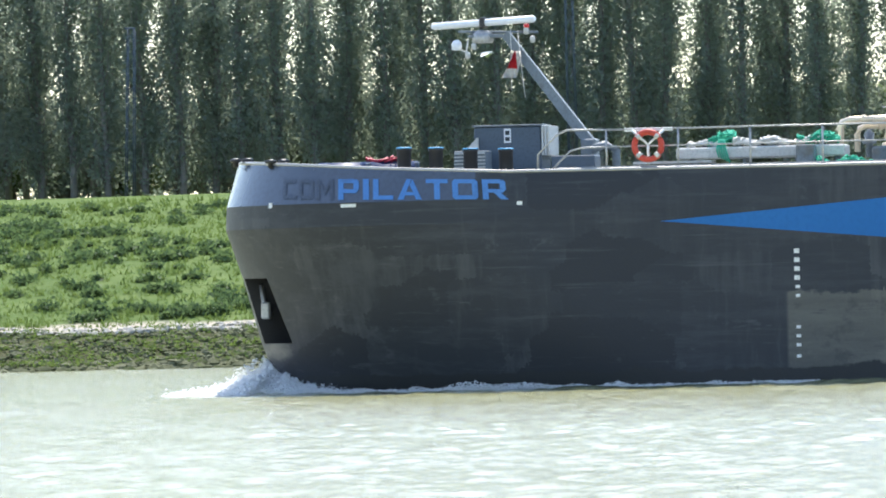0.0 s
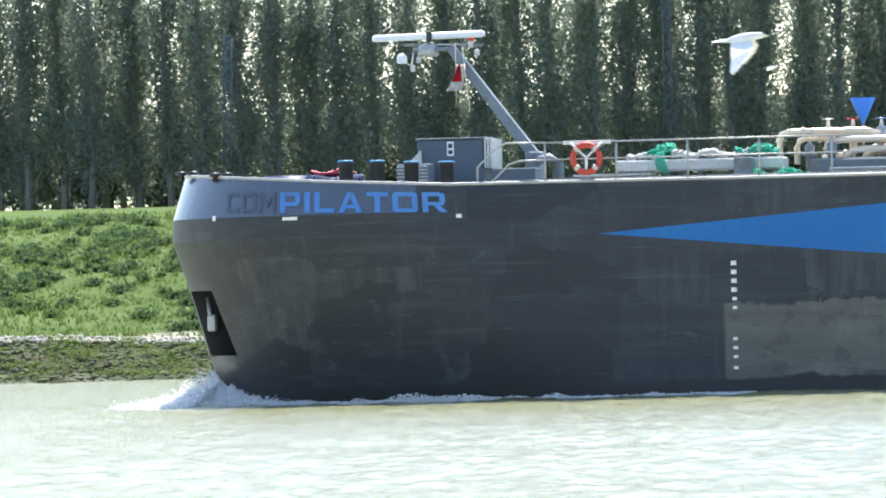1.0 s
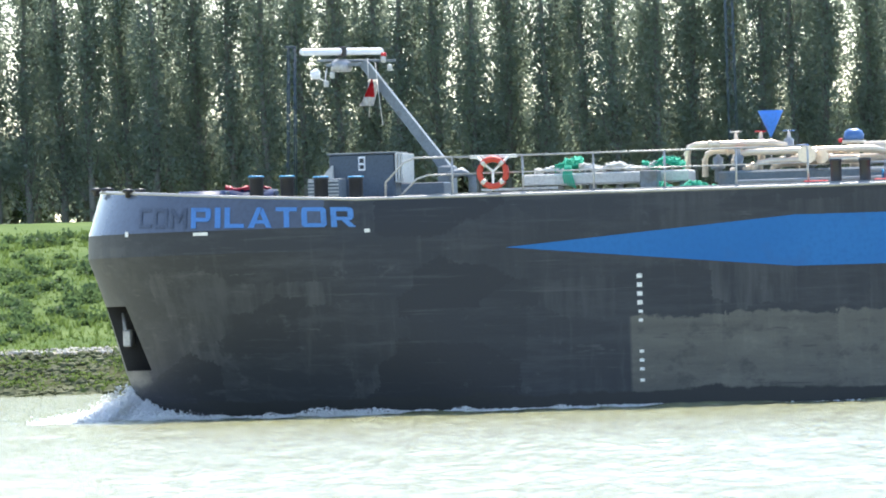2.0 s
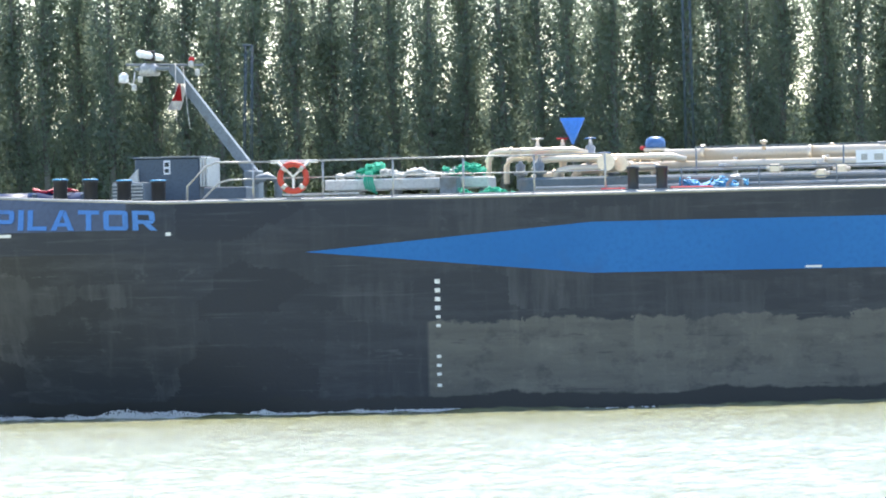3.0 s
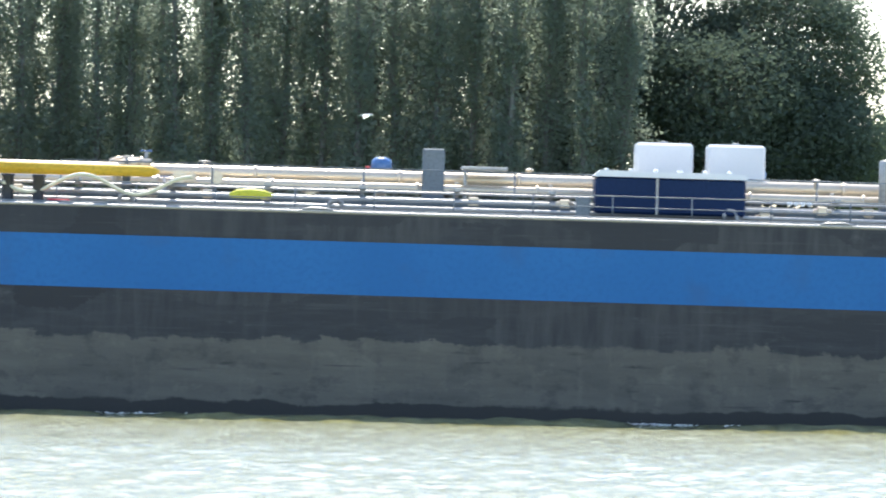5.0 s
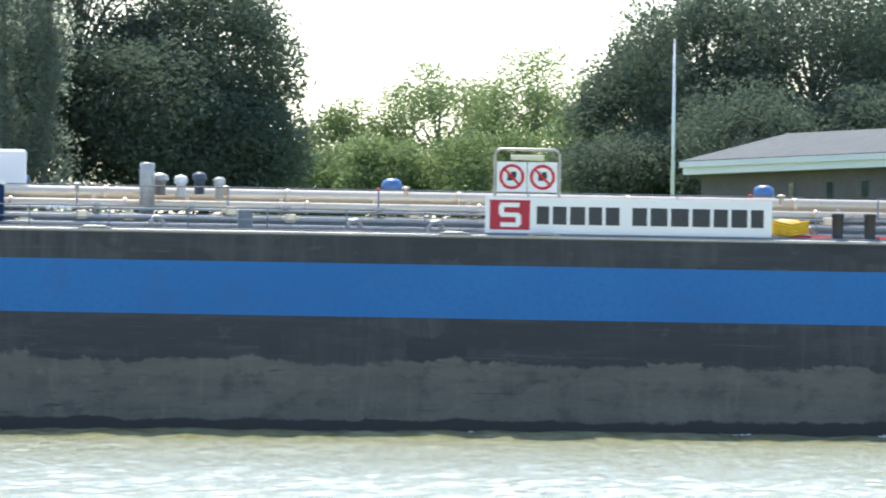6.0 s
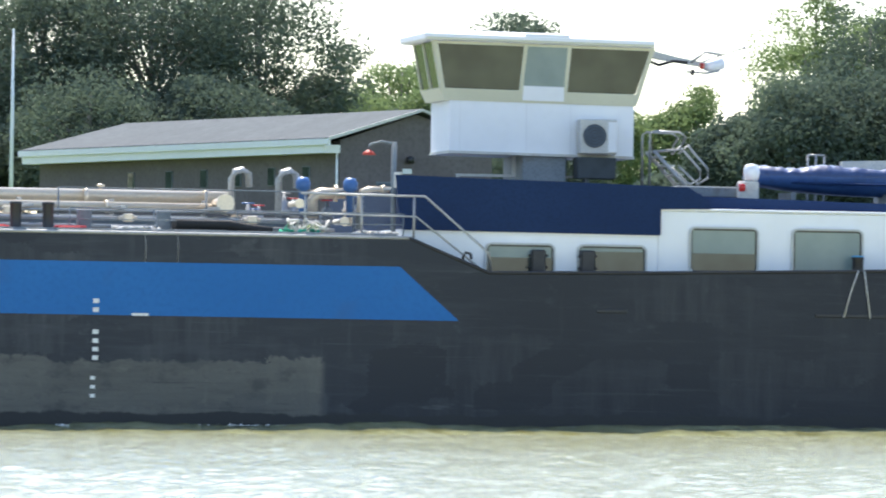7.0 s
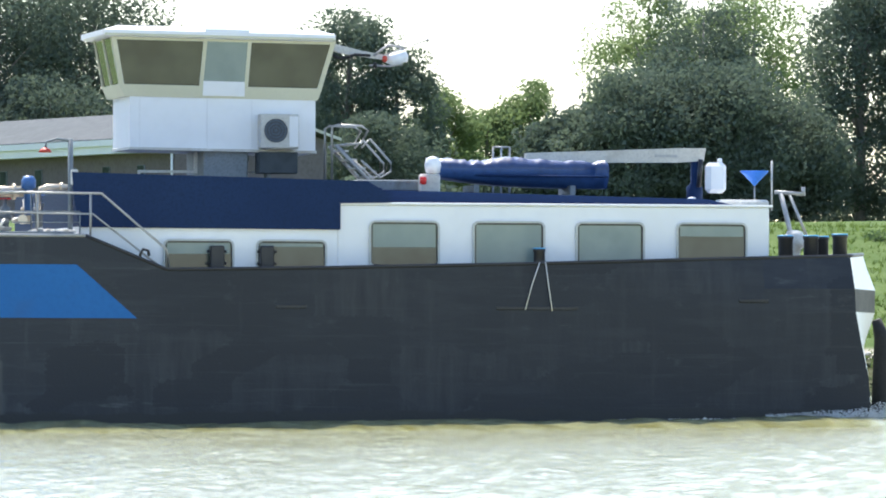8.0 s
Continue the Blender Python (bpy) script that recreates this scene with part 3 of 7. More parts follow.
def decks():
    # gunwale: a half-round bar along the sheer, its sunlit rim forward coloured pale
    for x0, x1, mt, label in ((-1, 90.5, "galv", "gunwale bar with a pale sunlit tone"), (90.4, 200, "black", "black gunwale bar")):
        rim = top_edge(0.02, 0.0, x0, x1)
        part("gunwale", tube(bmesh.new(), rim, 0.045, 6), M[mt], ship, label)
        part("gunwale", tube(bmesh.new(), [(x, BEAM - y, z) for x, y, z in rim], 0.045, 6), M[mt], ship, label)
    for name, x0, x1, z, mt in (("foredeck", 0.4, 8.6, 4.25, "deck"), ("tank_deck", 8.5, 90.4, 4.68, "deck"), ("aft_deck", 90.4, 109.3, 3.35, "deck")):
        bm = bmesh.new()
        ring = [(x, side_y(x, z) + 0.06) for x in sorted({x0, x1, *[x0 + (x1 - x0) * k / 24 for k in range(25)]})]
        poly = ring + [(x, BEAM - y) for x, y in ring[::-1]]
        top = [bm.verts.new((x, y, z)) for x, y in poly]
        low = [bm.verts.new((x, y, z - 0.05)) for x, y in poly]
        bm.faces.new(top), bm.faces.new(low[::-1])
        for i in range(len(poly)):
            bm.faces.new((top[i], low[i], low[(i + 1) % len(poly)], top[(i + 1) % len(poly)]))
        bmesh.ops.recalc_face_normals(bm, faces=bm.faces)
        part(name, bm, M[mt], ship)
    # low coaming strip along the side deck, raised tank trunk
    part("side_coaming", slab(8.6, 90.2, 0.10, 0.16, 4.68, 4.84, 0.01), M["grey"], ship)
    part("trunk", slab(15.4, 88.5, 2.6, 8.8, 4.66, 5.2, 0.05), M["deck"], ship, "grey raised tank trunk")
    part("stripe", stripe(), M["blue"], ship, "broad bright blue stripe with pointed ends")
    part("bulkhead", slab(90.3, 90.42, 0.3, 11.1, 3.3, 4.7), M["white"], ship)


def stripe():
    pts = [(10.95, 3.58), (17.6, 4.12), (90.25, 4.10), (91.62, 2.9), (17.6, 2.97)]
    bm = bmesh.new()
    prism(bm, pts, -0.012, 0.02)
    return bm


decks()


def conform(bm, gap=0.008):
    """Lay flat work, drawn in X and Z, onto the hull's near side."""
    for v in bm.verts:
        v.co.y = side_y(v.co.x, v.co.z) - gap + v.co.y
    return bm


GLYPHS = {
    "P": (1.0, [[(0, 0), (0.26, 0), (0.26, 1), (0, 1)], [(0.26, 0.8), (0.88, 0.8), (0.78, 1), (0.26, 1)], [(0.74, 0.52), (1, 0.5), (1, 0.88), (0.88, 1), (0.74, 0.8)], [(0.26, 0.32), (0.86, 0.32), (1, 0.5), (0.26, 0.52)]]),
    "I": (0.28, [[(0, 0), (0.28, 0), (0.28, 1), (0, 1)]]),
    "L": (0.95, [[(0, 0), (0.26, 0), (0.26, 1), (0, 1)], [(0.26, 0), (0.95, 0), (0.95, 0.2), (0.26, 0.2)]]),
    "A": (1.12, [[(0, 0), (0.27, 0), (0.64, 1), (0.42, 1)], [(0.85, 0), (1.12, 0), (0.70, 1), (0.56, 0.74)], [(0.30, 0.2), (0.78, 0.2), (0.72, 0.37), (0.36, 0.37)]]),
    "T": (1.0, [[(0, 0.8), (1, 0.8), (1, 1), (0, 1)], [(0.37, 0), (0.63, 0), (0.63, 0.8), (0.37, 0.8)]]),
    "O": (1.15, [[(0, 0.12), (0.26, 0.2), (0.26, 0.8), (0, 0.88)], [(0.89, 0.2), (1.15, 0.12), (1.15, 0.88), (0.89, 0.8)], [(0.12, 0), (1.03, 0), (0.89, 0.2), (0.26, 0.2)], [(0.26, 0.8), (0.89, 0.8), (1.03, 1), (0.12, 1)], [(0, 0.12), (0.12, 0), (0.26, 0.2)], [(1.03, 0), (1.15, 0.12), (0.89, 0.2)], [(0.89, 0.8), (1.15, 0.88), (1.03, 1)], [(0.12, 1), (0, 0.88), (0.26, 0.8)]]),
    "R": (1.12, [[(0, 0), (0.26, 0), (0.26, 1), (0, 1)], [(0.26, 0.8), (0.90, 0.8), (0.82, 1), (0.26, 1)], [(0.78, 0.52), (1.04, 0.5), (1.04, 0.88), (0.90, 1), (0.78, 0.8)], [(0.26, 0.34), (0.92, 0.34), (1.04, 0.5), (0.26, 0.52)], [(0.50, 0.34), (0.80, 0), (1.12, 0), (0.80, 0.34)]]),
    "C": (1.05, [[(0, 0), (0.26, 0.2), (0.26, 0.8), (0, 1)], [(0, 0), (1.05, 0), (1.05, 0.2), (0.26, 0.2)], [(0.26, 0.8), (1.05, 0.8), (1.05, 1), (0, 1)]]),
    "M": (1.3, [[(0, 0), (0.26, 0), (0.26, 1), (0, 1)], [(1.04, 0), (1.3, 0), (1.3, 1), (1.04, 1)], [(0.26, 0.7), (0.65, 0.2), (0.65, 0.5), (0.26, 1)], [(0.65, 0.2), (1.04, 0.7), (1.04, 1), (0.65, 0.5)]]),
}


def lettering(text, x0, x1, z0a, z1a, z0b, z1b, shear=0.0):
    """Square painted capitals from x0 to x1; the band of heights runs from (z0a, z1a) to (z0b, z1b)."""
    bm = bmesh.new()
    at = 0.0
    for ch in text:
        w, strokes = GLYPHS[ch]
        for st in strokes:
            bm.faces.new([bm.verts.new((at + x, 0, z)) for x, z in st])
        at += w + 0.2
    wide = at - 0.2
    bmesh.ops.triangulate(bm, faces=bm.faces)
    bmesh.ops.subdivide_edges(bm, edges=[e for e in bm.edges if e.calc_length() > 0.4], cuts=3)
    for v in bm.verts:
        u, w = v.co.x / wide, v.co.z
        zl, zh = z0a + (z0b - z0a) * u, z1a + (z1b - z1a) * u
        v.co = Vector((x0 + (x1 - x0) * u + shear * w, 0, zl + (zh - zl) * w))
    bmesh.ops.recalc_face_normals(bm, faces=bm.faces)
    return bm


def paint_marks():
    part("name_lettering", conform(lettering("PILATOR", 3.42, 7.5, 4.24, 4.72, 4.15, 4.60, -0.05), 0.012), M["name"], ship, "light blue painted letters PILATOR")
    part("name_lettering", conform(lettering("COM", 1.95, 3.30, 4.30, 4.76, 4.25, 4.72, -0.05), 0.010), M["dimname"], ship, "painted letters COM toned down for the sky reflection")

    def mark(x, z, w, h):
        bm = bmesh.new()
        prism(bm, [(x - w / 2, z - h / 2), (x + w / 2, z - h / 2), (x + w / 2, z + h / 2), (x - w / 2, z + h / 2)], -0.006, 0.006)
        part("draught_mark", conform(bm, 0.004 + 0.006), M["mark"], ship)
    for x, z, w, h in ((3.68, 4.1, 0.38, 0.075), (7.75, 4.06, 0.12, 0.085), (22.65, 3.01, 0.36, 0.05), (84.35, 2.93, 0.38, 0.06), (1.6, 4.16, 0.1, 0.12)):
        mark(x, z, w, h)
    for k in range(4):
        mark(14.02, 2.85 - 0.2 * k, 0.12, 0.10)
    for z in (2.05, 1.85, 1.15, 0.95, 0.75, 0.5):
        mark(14.03, z, 0.10, 0.07)
    for z in (3.22, 3.02, 2.53, 2.33, 2.14, 1.95):
        mark(83.35, z, 0.13, 0.10)
    for z in (1.5, 1.3, 1.1):
        mark(83.3, z, 0.11, 0.08)


paint_marks()


def window(parent, x0, x1, z0, z1, y, rim="rim", blind=0.55, pane="glass"):
    """A rounded cabin window: rim, dark gasket, pane and a blind behind its upper part."""
    def band(outer, inner, ya, yb):
        bm = bmesh.new()
        n = len(outer)
        oa, ob_, ia, ib = [[bm.verts.new((x, yy, z)) for x, z in ring] for ring in (outer, inner) for yy in (ya, yb)]
        for i in range(n):
            j = (i + 1) % n
            for q in ((oa[i], oa[j], ia[j], ia[i]), (ia[i], ia[j], ib[j], ib[i]), (oa[j], oa[i], ob_[i], ob_[j])):
                bm.faces.new(q)
        bmesh.ops.recalc_face_normals(bm, faces=bm.faces)
        return bm
    inner = rounded(x0, x1, z0, z1, 0.1)
    fr = part("window_frame", band(rounded(x0 - 0.06, x1 + 0.06, z0 - 0.06, z1 + 0.06, 0.15), rounded(x0 - 0.015, x1 + 0.015, z0 - 0.015, z1 + 0.015, 0.11), y - 0.04, y + 0.03), M[rim], parent)
    part("gasket", band(rounded(x0 - 0.015, x1 + 0.015, z0 - 0.015, z1 + 0.015, 0.11), rounded(x0 + 0.004, x1 - 0.004, z0 + 0.004, z1 - 0.004, 0.098), y - 0.012, y + 0.03), M["rubber"], fr)
    bm = bmesh.new()
    prism(bm, inner, y + 0.006, y + 0.022)
    part("pane", bm, M[pane], fr, "dark reflecting glass")
    if blind:
        bm = bmesh.new()
        zz = z1 - (z1 - z0) * blind
        prism(bm, [(x0 + 0.03, zz), (x1 - 0.03, zz), (x1 - 0.03, z1 - 0.03), (x0 + 0.03, z1 - 0.03)], y + 0.001, y + 0.004)
        part("blind", bm, M["blindpane"], fr, "pale drawn blind")
    return fr


def deckhouse():
    y = 0.75
    # walls
    bm = slab(96.36, 106.52, y, 10.65, 3.3, 5.50, 0.03)
    part("deckhouse_wall", bm, M["white"], ship, "white painted deckhouse")
    part("deckhouse_roof", slab(96.3, 106.6, y - 0.05, 10.7, 5.50, 5.56, 0.015), M["white"], ship)
    bm = bmesh.new()
    prism(bm, [(90.46, 4.97), (90.46, 4.70), (92.25, 3.95), (92.3, 3.3), (96.36, 3.3), (96.36, 4.94)], y, 10.6)
    part("lower_wall", bm, M["white"], ship, "white painted lower cabin wall")
    bm = bmesh.new()
    prism(bm, [(90.42, 4.95), (96.42, 4.93), (96.42, 5.53), (97.6, 5.55), (97.55, 5.74), (97.05, 6.04), (94.5, 6.10), (90.25, 6.19), (90.30, 5.6)], y - 0.07, y + 0.02)
    part("side_screen", bm, M["navy"], ship, "dark navy blue bulwark screen")
    part("cabin_top", slab(90.5, 97.4, y + 0.03, 10.5, 4.9, 5.9, 0.02), M["navy"], ship)
    bm = bmesh.new()
    prism(bm, [(97.4, 5.56), (105.9, 5.56), (105.2, 5.70), (97.4, 5.86)], 1.4, 9.9)
    part("roof_coaming", bm, M["navy"], ship)
    for x0, x1, b in ((97.15, 98.67, 0.58), (99.56, 101.14, 0.95), (101.98, 103.49, 0.95), (104.36, 105.92, 0.28)):
        window(ship, x0, x1, 4.14, 5.09, y - 0.032, blind=b)
    for x0, x1, b in ((92.40, 93.91, 0.4), (94.54, 96.05, 0.15)):
        window(ship, x0, x1, 3.95, 4.64, y - 0.032, blind=b)
    for x in (93.55, 94.7):
        bm = bmesh.new()
        box(bm, x - 0.16, x + 0.16, y - 0.28, y - 0.06, 4.02, 4.55, 0.03)
        tube(bm, [(x - 0.22, y - 0.17, 4.15), (x + 0.22, y - 0.17, 4.15)], 0.03)
        tube(bm, [(x - 0.22, y - 0.17, 4.42), (x + 0.22, y - 0.17, 4.42)], 0.03)
        part("bollard", bm, M["black"], ship)


deckhouse()


def wheelhouse():
    """Lifting wheelhouse: white body, cream sill, slanted tinted windows, overhanging roof."""
    y0 = 4.3

    def ring(bm, z, xa, xb, ya, yb):
        return [bm.verts.new((x, y, z - 0.013 * (x - 93.5))) for x, y in ((xa, ya), (xb, ya), (xb, yb), (xa, yb))]

    def body(rows):
        bm = bmesh.new()
        rings = [ring(bm, *r) for r in rows]
        for a, b in zip(rings, rings[1:]):
            for i in range(4):
                bm.faces.new((a[i], a[(i + 1) % 4], b[(i + 1) % 4], b[i]))
        bm.faces.new(rings[0][::-1]), bm.faces.new(rings[-1])
        bmesh.ops.recalc_face_normals(bm, faces=bm.faces)
        return bm

    def plate(pts, thick):
        """A thin plate from its outer corners, thick along the given way."""
        bm = bmesh.new()
        way = Vector(thick)
        a = [bm.verts.new((p[0], p[1], p[2] - 0.013 * (p[0] - 93.5))) for p in pts]
        b = [bm.verts.new(v.co + way) for v in a]
        bm.faces.new(a), bm.faces.new(b[::-1])
        n = len(a)
        for i in range(n):
            bm.faces.new((a[i], b[i], b[(i + 1) % n], a[(i + 1) % n]))
        bmesh.ops.recalc_face_normals(bm, faces=bm.faces)
        return bm

    wh = part("wheelhouse", body([(6.85, 92.2, 96.57, y0, 6.6), (8.03, 92.2, 96.57, y0, 6.6)]), M["white"], ship, "white wheelhouse with slanted tinted windows")
    for x in (92.42, 94.0, 95.05):
        part("seam", plate([(x, y0 - 0.012, 6.87), (x + 0.025, y0 - 0.012, 6.87), (x + 0.025, y0 - 0.012, 8.02), (x, y0 - 0.012, 8.02)], (0, 0.01, 0)), M["board"], wh)
    part("skirt", body([(6.80, 92.17, 96.6, y0 - 0.03, 6.63), (6.86, 92.17, 96.6, y0 - 0.03, 6.63)]), M["offwhite"], wh)
    part("window_sill", body([(8.03, 92.06, 96.62, y0 - 0.02, 6.62), (8.31, 91.94, 96.72, y0 - 0.06, 6.7)]), M["cream"], wh, "cream painted band")
    part("interior", body([(8.31, 92.06, 96.6, y0 + 0.06, 6.58), (9.41, 91.86, 96.88, y0 - 0.08, 6.72)]), M["tinted"], wh, "dark interior behind tinted glass")
    roof = part("roof", body([(9.39, 91.6, 96.9, 4.05, 7.0), (9.43, 91.52, 96.98, 3.98, 7.1), (9.55, 91.52, 96.98, 3.98, 7.1), (9.66, 91.9, 96.65, 4.3, 6.8)]), M["white"], wh, "white overhanging roof")
    part("gutter", plate([(91.55, 3.965, 9.42), (96.96, 3.965, 9.42), (96.96, 3.965, 9.47), (91.55, 3.965, 9.47)], (0, 0.012, 0)), M["cream"], roof)
    part("roof_hatch", body([(9.55, 93.9, 94.95, 4.0, 5.2), (9.62, 93.9, 94.95, 4.0, 5.2)]), M["white"], roof)

    def yy(z):
        return y0 - 0.02 - 0.145 * (z - 8.31)
    lo, hi = 8.33, 9.36

    def side(name, xa, xb, xc, xd, mt, parent, gap=0.0, z0=lo, z1=hi, label=""):
        return part(name, plate([(xa, yy(z0) - gap, z0), (xb, yy(z0) - gap, z0), (xc, yy(z1) - gap, z1), (xd, yy(z1) - gap, z1)], (0, 0.025, 0)), M[mt], parent, label)
    side("pane", 92.06, 93.82, 93.90, 91.84, "tinted", wh, label="dark tinted glass")
    side("pane", 94.96, 96.60, 96.90, 95.03, "tinted", wh, label="dark tinted glass")
    for xa, xb, w in ((92.0, 91.78, 0.055), (93.86, 93.94, 0.045), (94.92, 94.98, 0.045), (96.66, 96.96, 0.055)):
        side("window_post", xa - w, xa + w, xb + w, xb - w, "cream", wh, 0.03, 8.31, 9.41)
    side("window_head", 91.84, 96.92, 96.94, 91.82, "cream", wh, 0.022, 9.33, 9.41)
    door = side("door", 93.90, 94.89, 94.88, 93.91, "white", wh, 0.05, 8.08, 8.42, "white sliding door")
    # see-through brightness of the door glass put in as a pale colour
    side("door_pane", 93.90, 94.88, 94.94, 93.98, "blindpane", door, 0.02, 8.42, 9.33, "lighter door glass with pale reflections")
    # front windows and their posts
    for ya, yb in ((4.36, 5.42), (5.50, 6.56)):
        part("pane", plate([(91.97, ya, 8.34), (91.97, yb, 8.34), (91.76, yb + 0.05, 9.36), (91.76, ya - 0.08, 9.36)], (0.02, 0, 0)), M["tinted"], wh, "dark front window")
    for ya in (4.28, 5.43, 6.57):
        part("window_post", plate([(91.94, ya, 8.31), (91.94, ya + 0.08, 8.31), (91.73, ya + 0.06, 9.4), (91.73, ya - 0.02, 9.4)], (0.05, 0, 0)), M["cream"], wh)
    # lifting column, frames below the floor
    part("column", slab(93.95, 95.0, 4.4, 6.6, 5.85, 6.83, 0.03), M["grey"], ship, "grey lifting column")
    for x0, x1 in ((92.5, 93.9), (95.03, 95.7)):
        bm = bmesh.new()
        box(bm, x0, x1, 4.9, 4.98, 6.30, 6.36)
        box(bm, x1 - 0.07, x1, 4.9, 4.98, 6.36, 6.82)
        box(bm, x0, x0 + 0.06, 4.9, 4.98, 5.88, 6.30)
        part("floor_frame", bm, M["offwhite"], ship, "off-white steel frame under the wheelhouse")
    part("junction_cabinet", slab(95.2, 96.1, 4.02, 4.6, 6.28, 6.78, 0.02), M["slate"], ship)
    part("floor_bracket", slab(95.4, 95.5, 4.2, 4.5, 5.88, 6.29), M["grey"], ship)
    # folded mast behind
    bm = bmesh.new()
    prism(bm, [(96.9, 9.50), (96.9, 9.3), (97.4, 9.16), (98.4, 9.02), (98.6, 9.0), (98.62, 9.10), (97.9, 9.22), (97.3, 9.36)], 5.5, 5.72)
    mast = part("folded_mast", bm, M["offwhite"], ship, "lowered white mast with lamps and aerials")
    bm = bmesh.new()
    tube(bm, [(98.3, 5.6, 9.05), (98.9, 5.6, 9.28), (99.5, 5.6, 9.48)], 0.018, 6)
    lathe(bm, [(0.01, 0), (0.045, 0.02), (0.045, 0.06), (0.01, 0.09)], 8, (99.52, 5.6, 9.44))
    part("aerial", bm, M["galv"], mast)
    bm = bmesh.new()
    tube(bm, [(98.5, 5.6, 9.02), (98.66, 5.6, 9.02), (99.0, 5.6, 9.12), (99.04, 5.6, 9.13)], [0.06, 0.15, 0.15, 0.05], 12)
    part("radome", bm, M["white"], mast)
    bm = bmesh.new()
    tube(bm, [(98.2, 5.5, 9.1), (98.55, 5.5, 9.36), (98.95, 5.5, 9.30)], 0.035, 6)
    tube(bm, [(98.1, 5.5, 8.88), (98.6, 5.5, 8.86), (98.9, 5.5, 8.92)], 0.025, 6)
    part("mast_arm", bm, M["galv"], mast)
    part("mast_lamp", lathe(bmesh.new(), [(0.02, 0), (0.06, 0.02), (0.06, 0.12), (0.02, 0.15)], 10, (98.45, 5.4, 8.95)), M["orange"], mast, "orange signal lamp")
    part("mast_lamp", lathe(bmesh.new(), [(0.02, 0), (0.05, 0.02), (0.05, 0.12), (0.02, 0.14)], 10, (98.22, 5.4, 8.8)), M["black"], mast)
    part("cable", tube(bmesh.new(), [(96.95, 5.4, 9.35), (97.1, 5.4, 9.14), (97.4, 5.4, 9.02), (97.75, 5.4, 9.12), (98.1, 5.4, 9.1)], 0.04, 6), M["rubber"], mast)
    # air conditioner on the side wall
    ac = part("air_conditioner", slab(95.2, 96.1, y0 - 0.42, y0 - 0.02, 6.85, 7.66, 0.03), M["offwhite"], wh, "off-white air conditioner outdoor unit")
    c = (95.55, y0 - 0.43, 7.27)
    n = 20
    bm = bmesh.new()
    for q in (0.27, 0.2, 0.13, 0.06):
        tube(bm, [(c[0] + q * math.cos(k * 2 * math.pi / n), c[1] - 0.01, c[2] + q * math.sin(k * 2 * math.pi / n)) for k in range(n + 1)], 0.008, 4, caps=False)
    part("fan_guard", bm, M["black"], ac)
    bm = bmesh.new()
    prism(bm, [(c[0] + 0.27 * math.cos(k * 2 * math.pi / n), c[2] + 0.27 * math.sin(k * 2 * math.pi / n)) for k in range(n)], c[1] - 0.004, c[1] + 0.008)
    part("fan", bm, M["darkgrey"], ac, "dark round fan")
    part("side_panel", slab(95.87, 96.08, c[1] - 0.006, c[1] + 0.008, 6.9, 7.6), M["board"], ac)


wheelhouse()

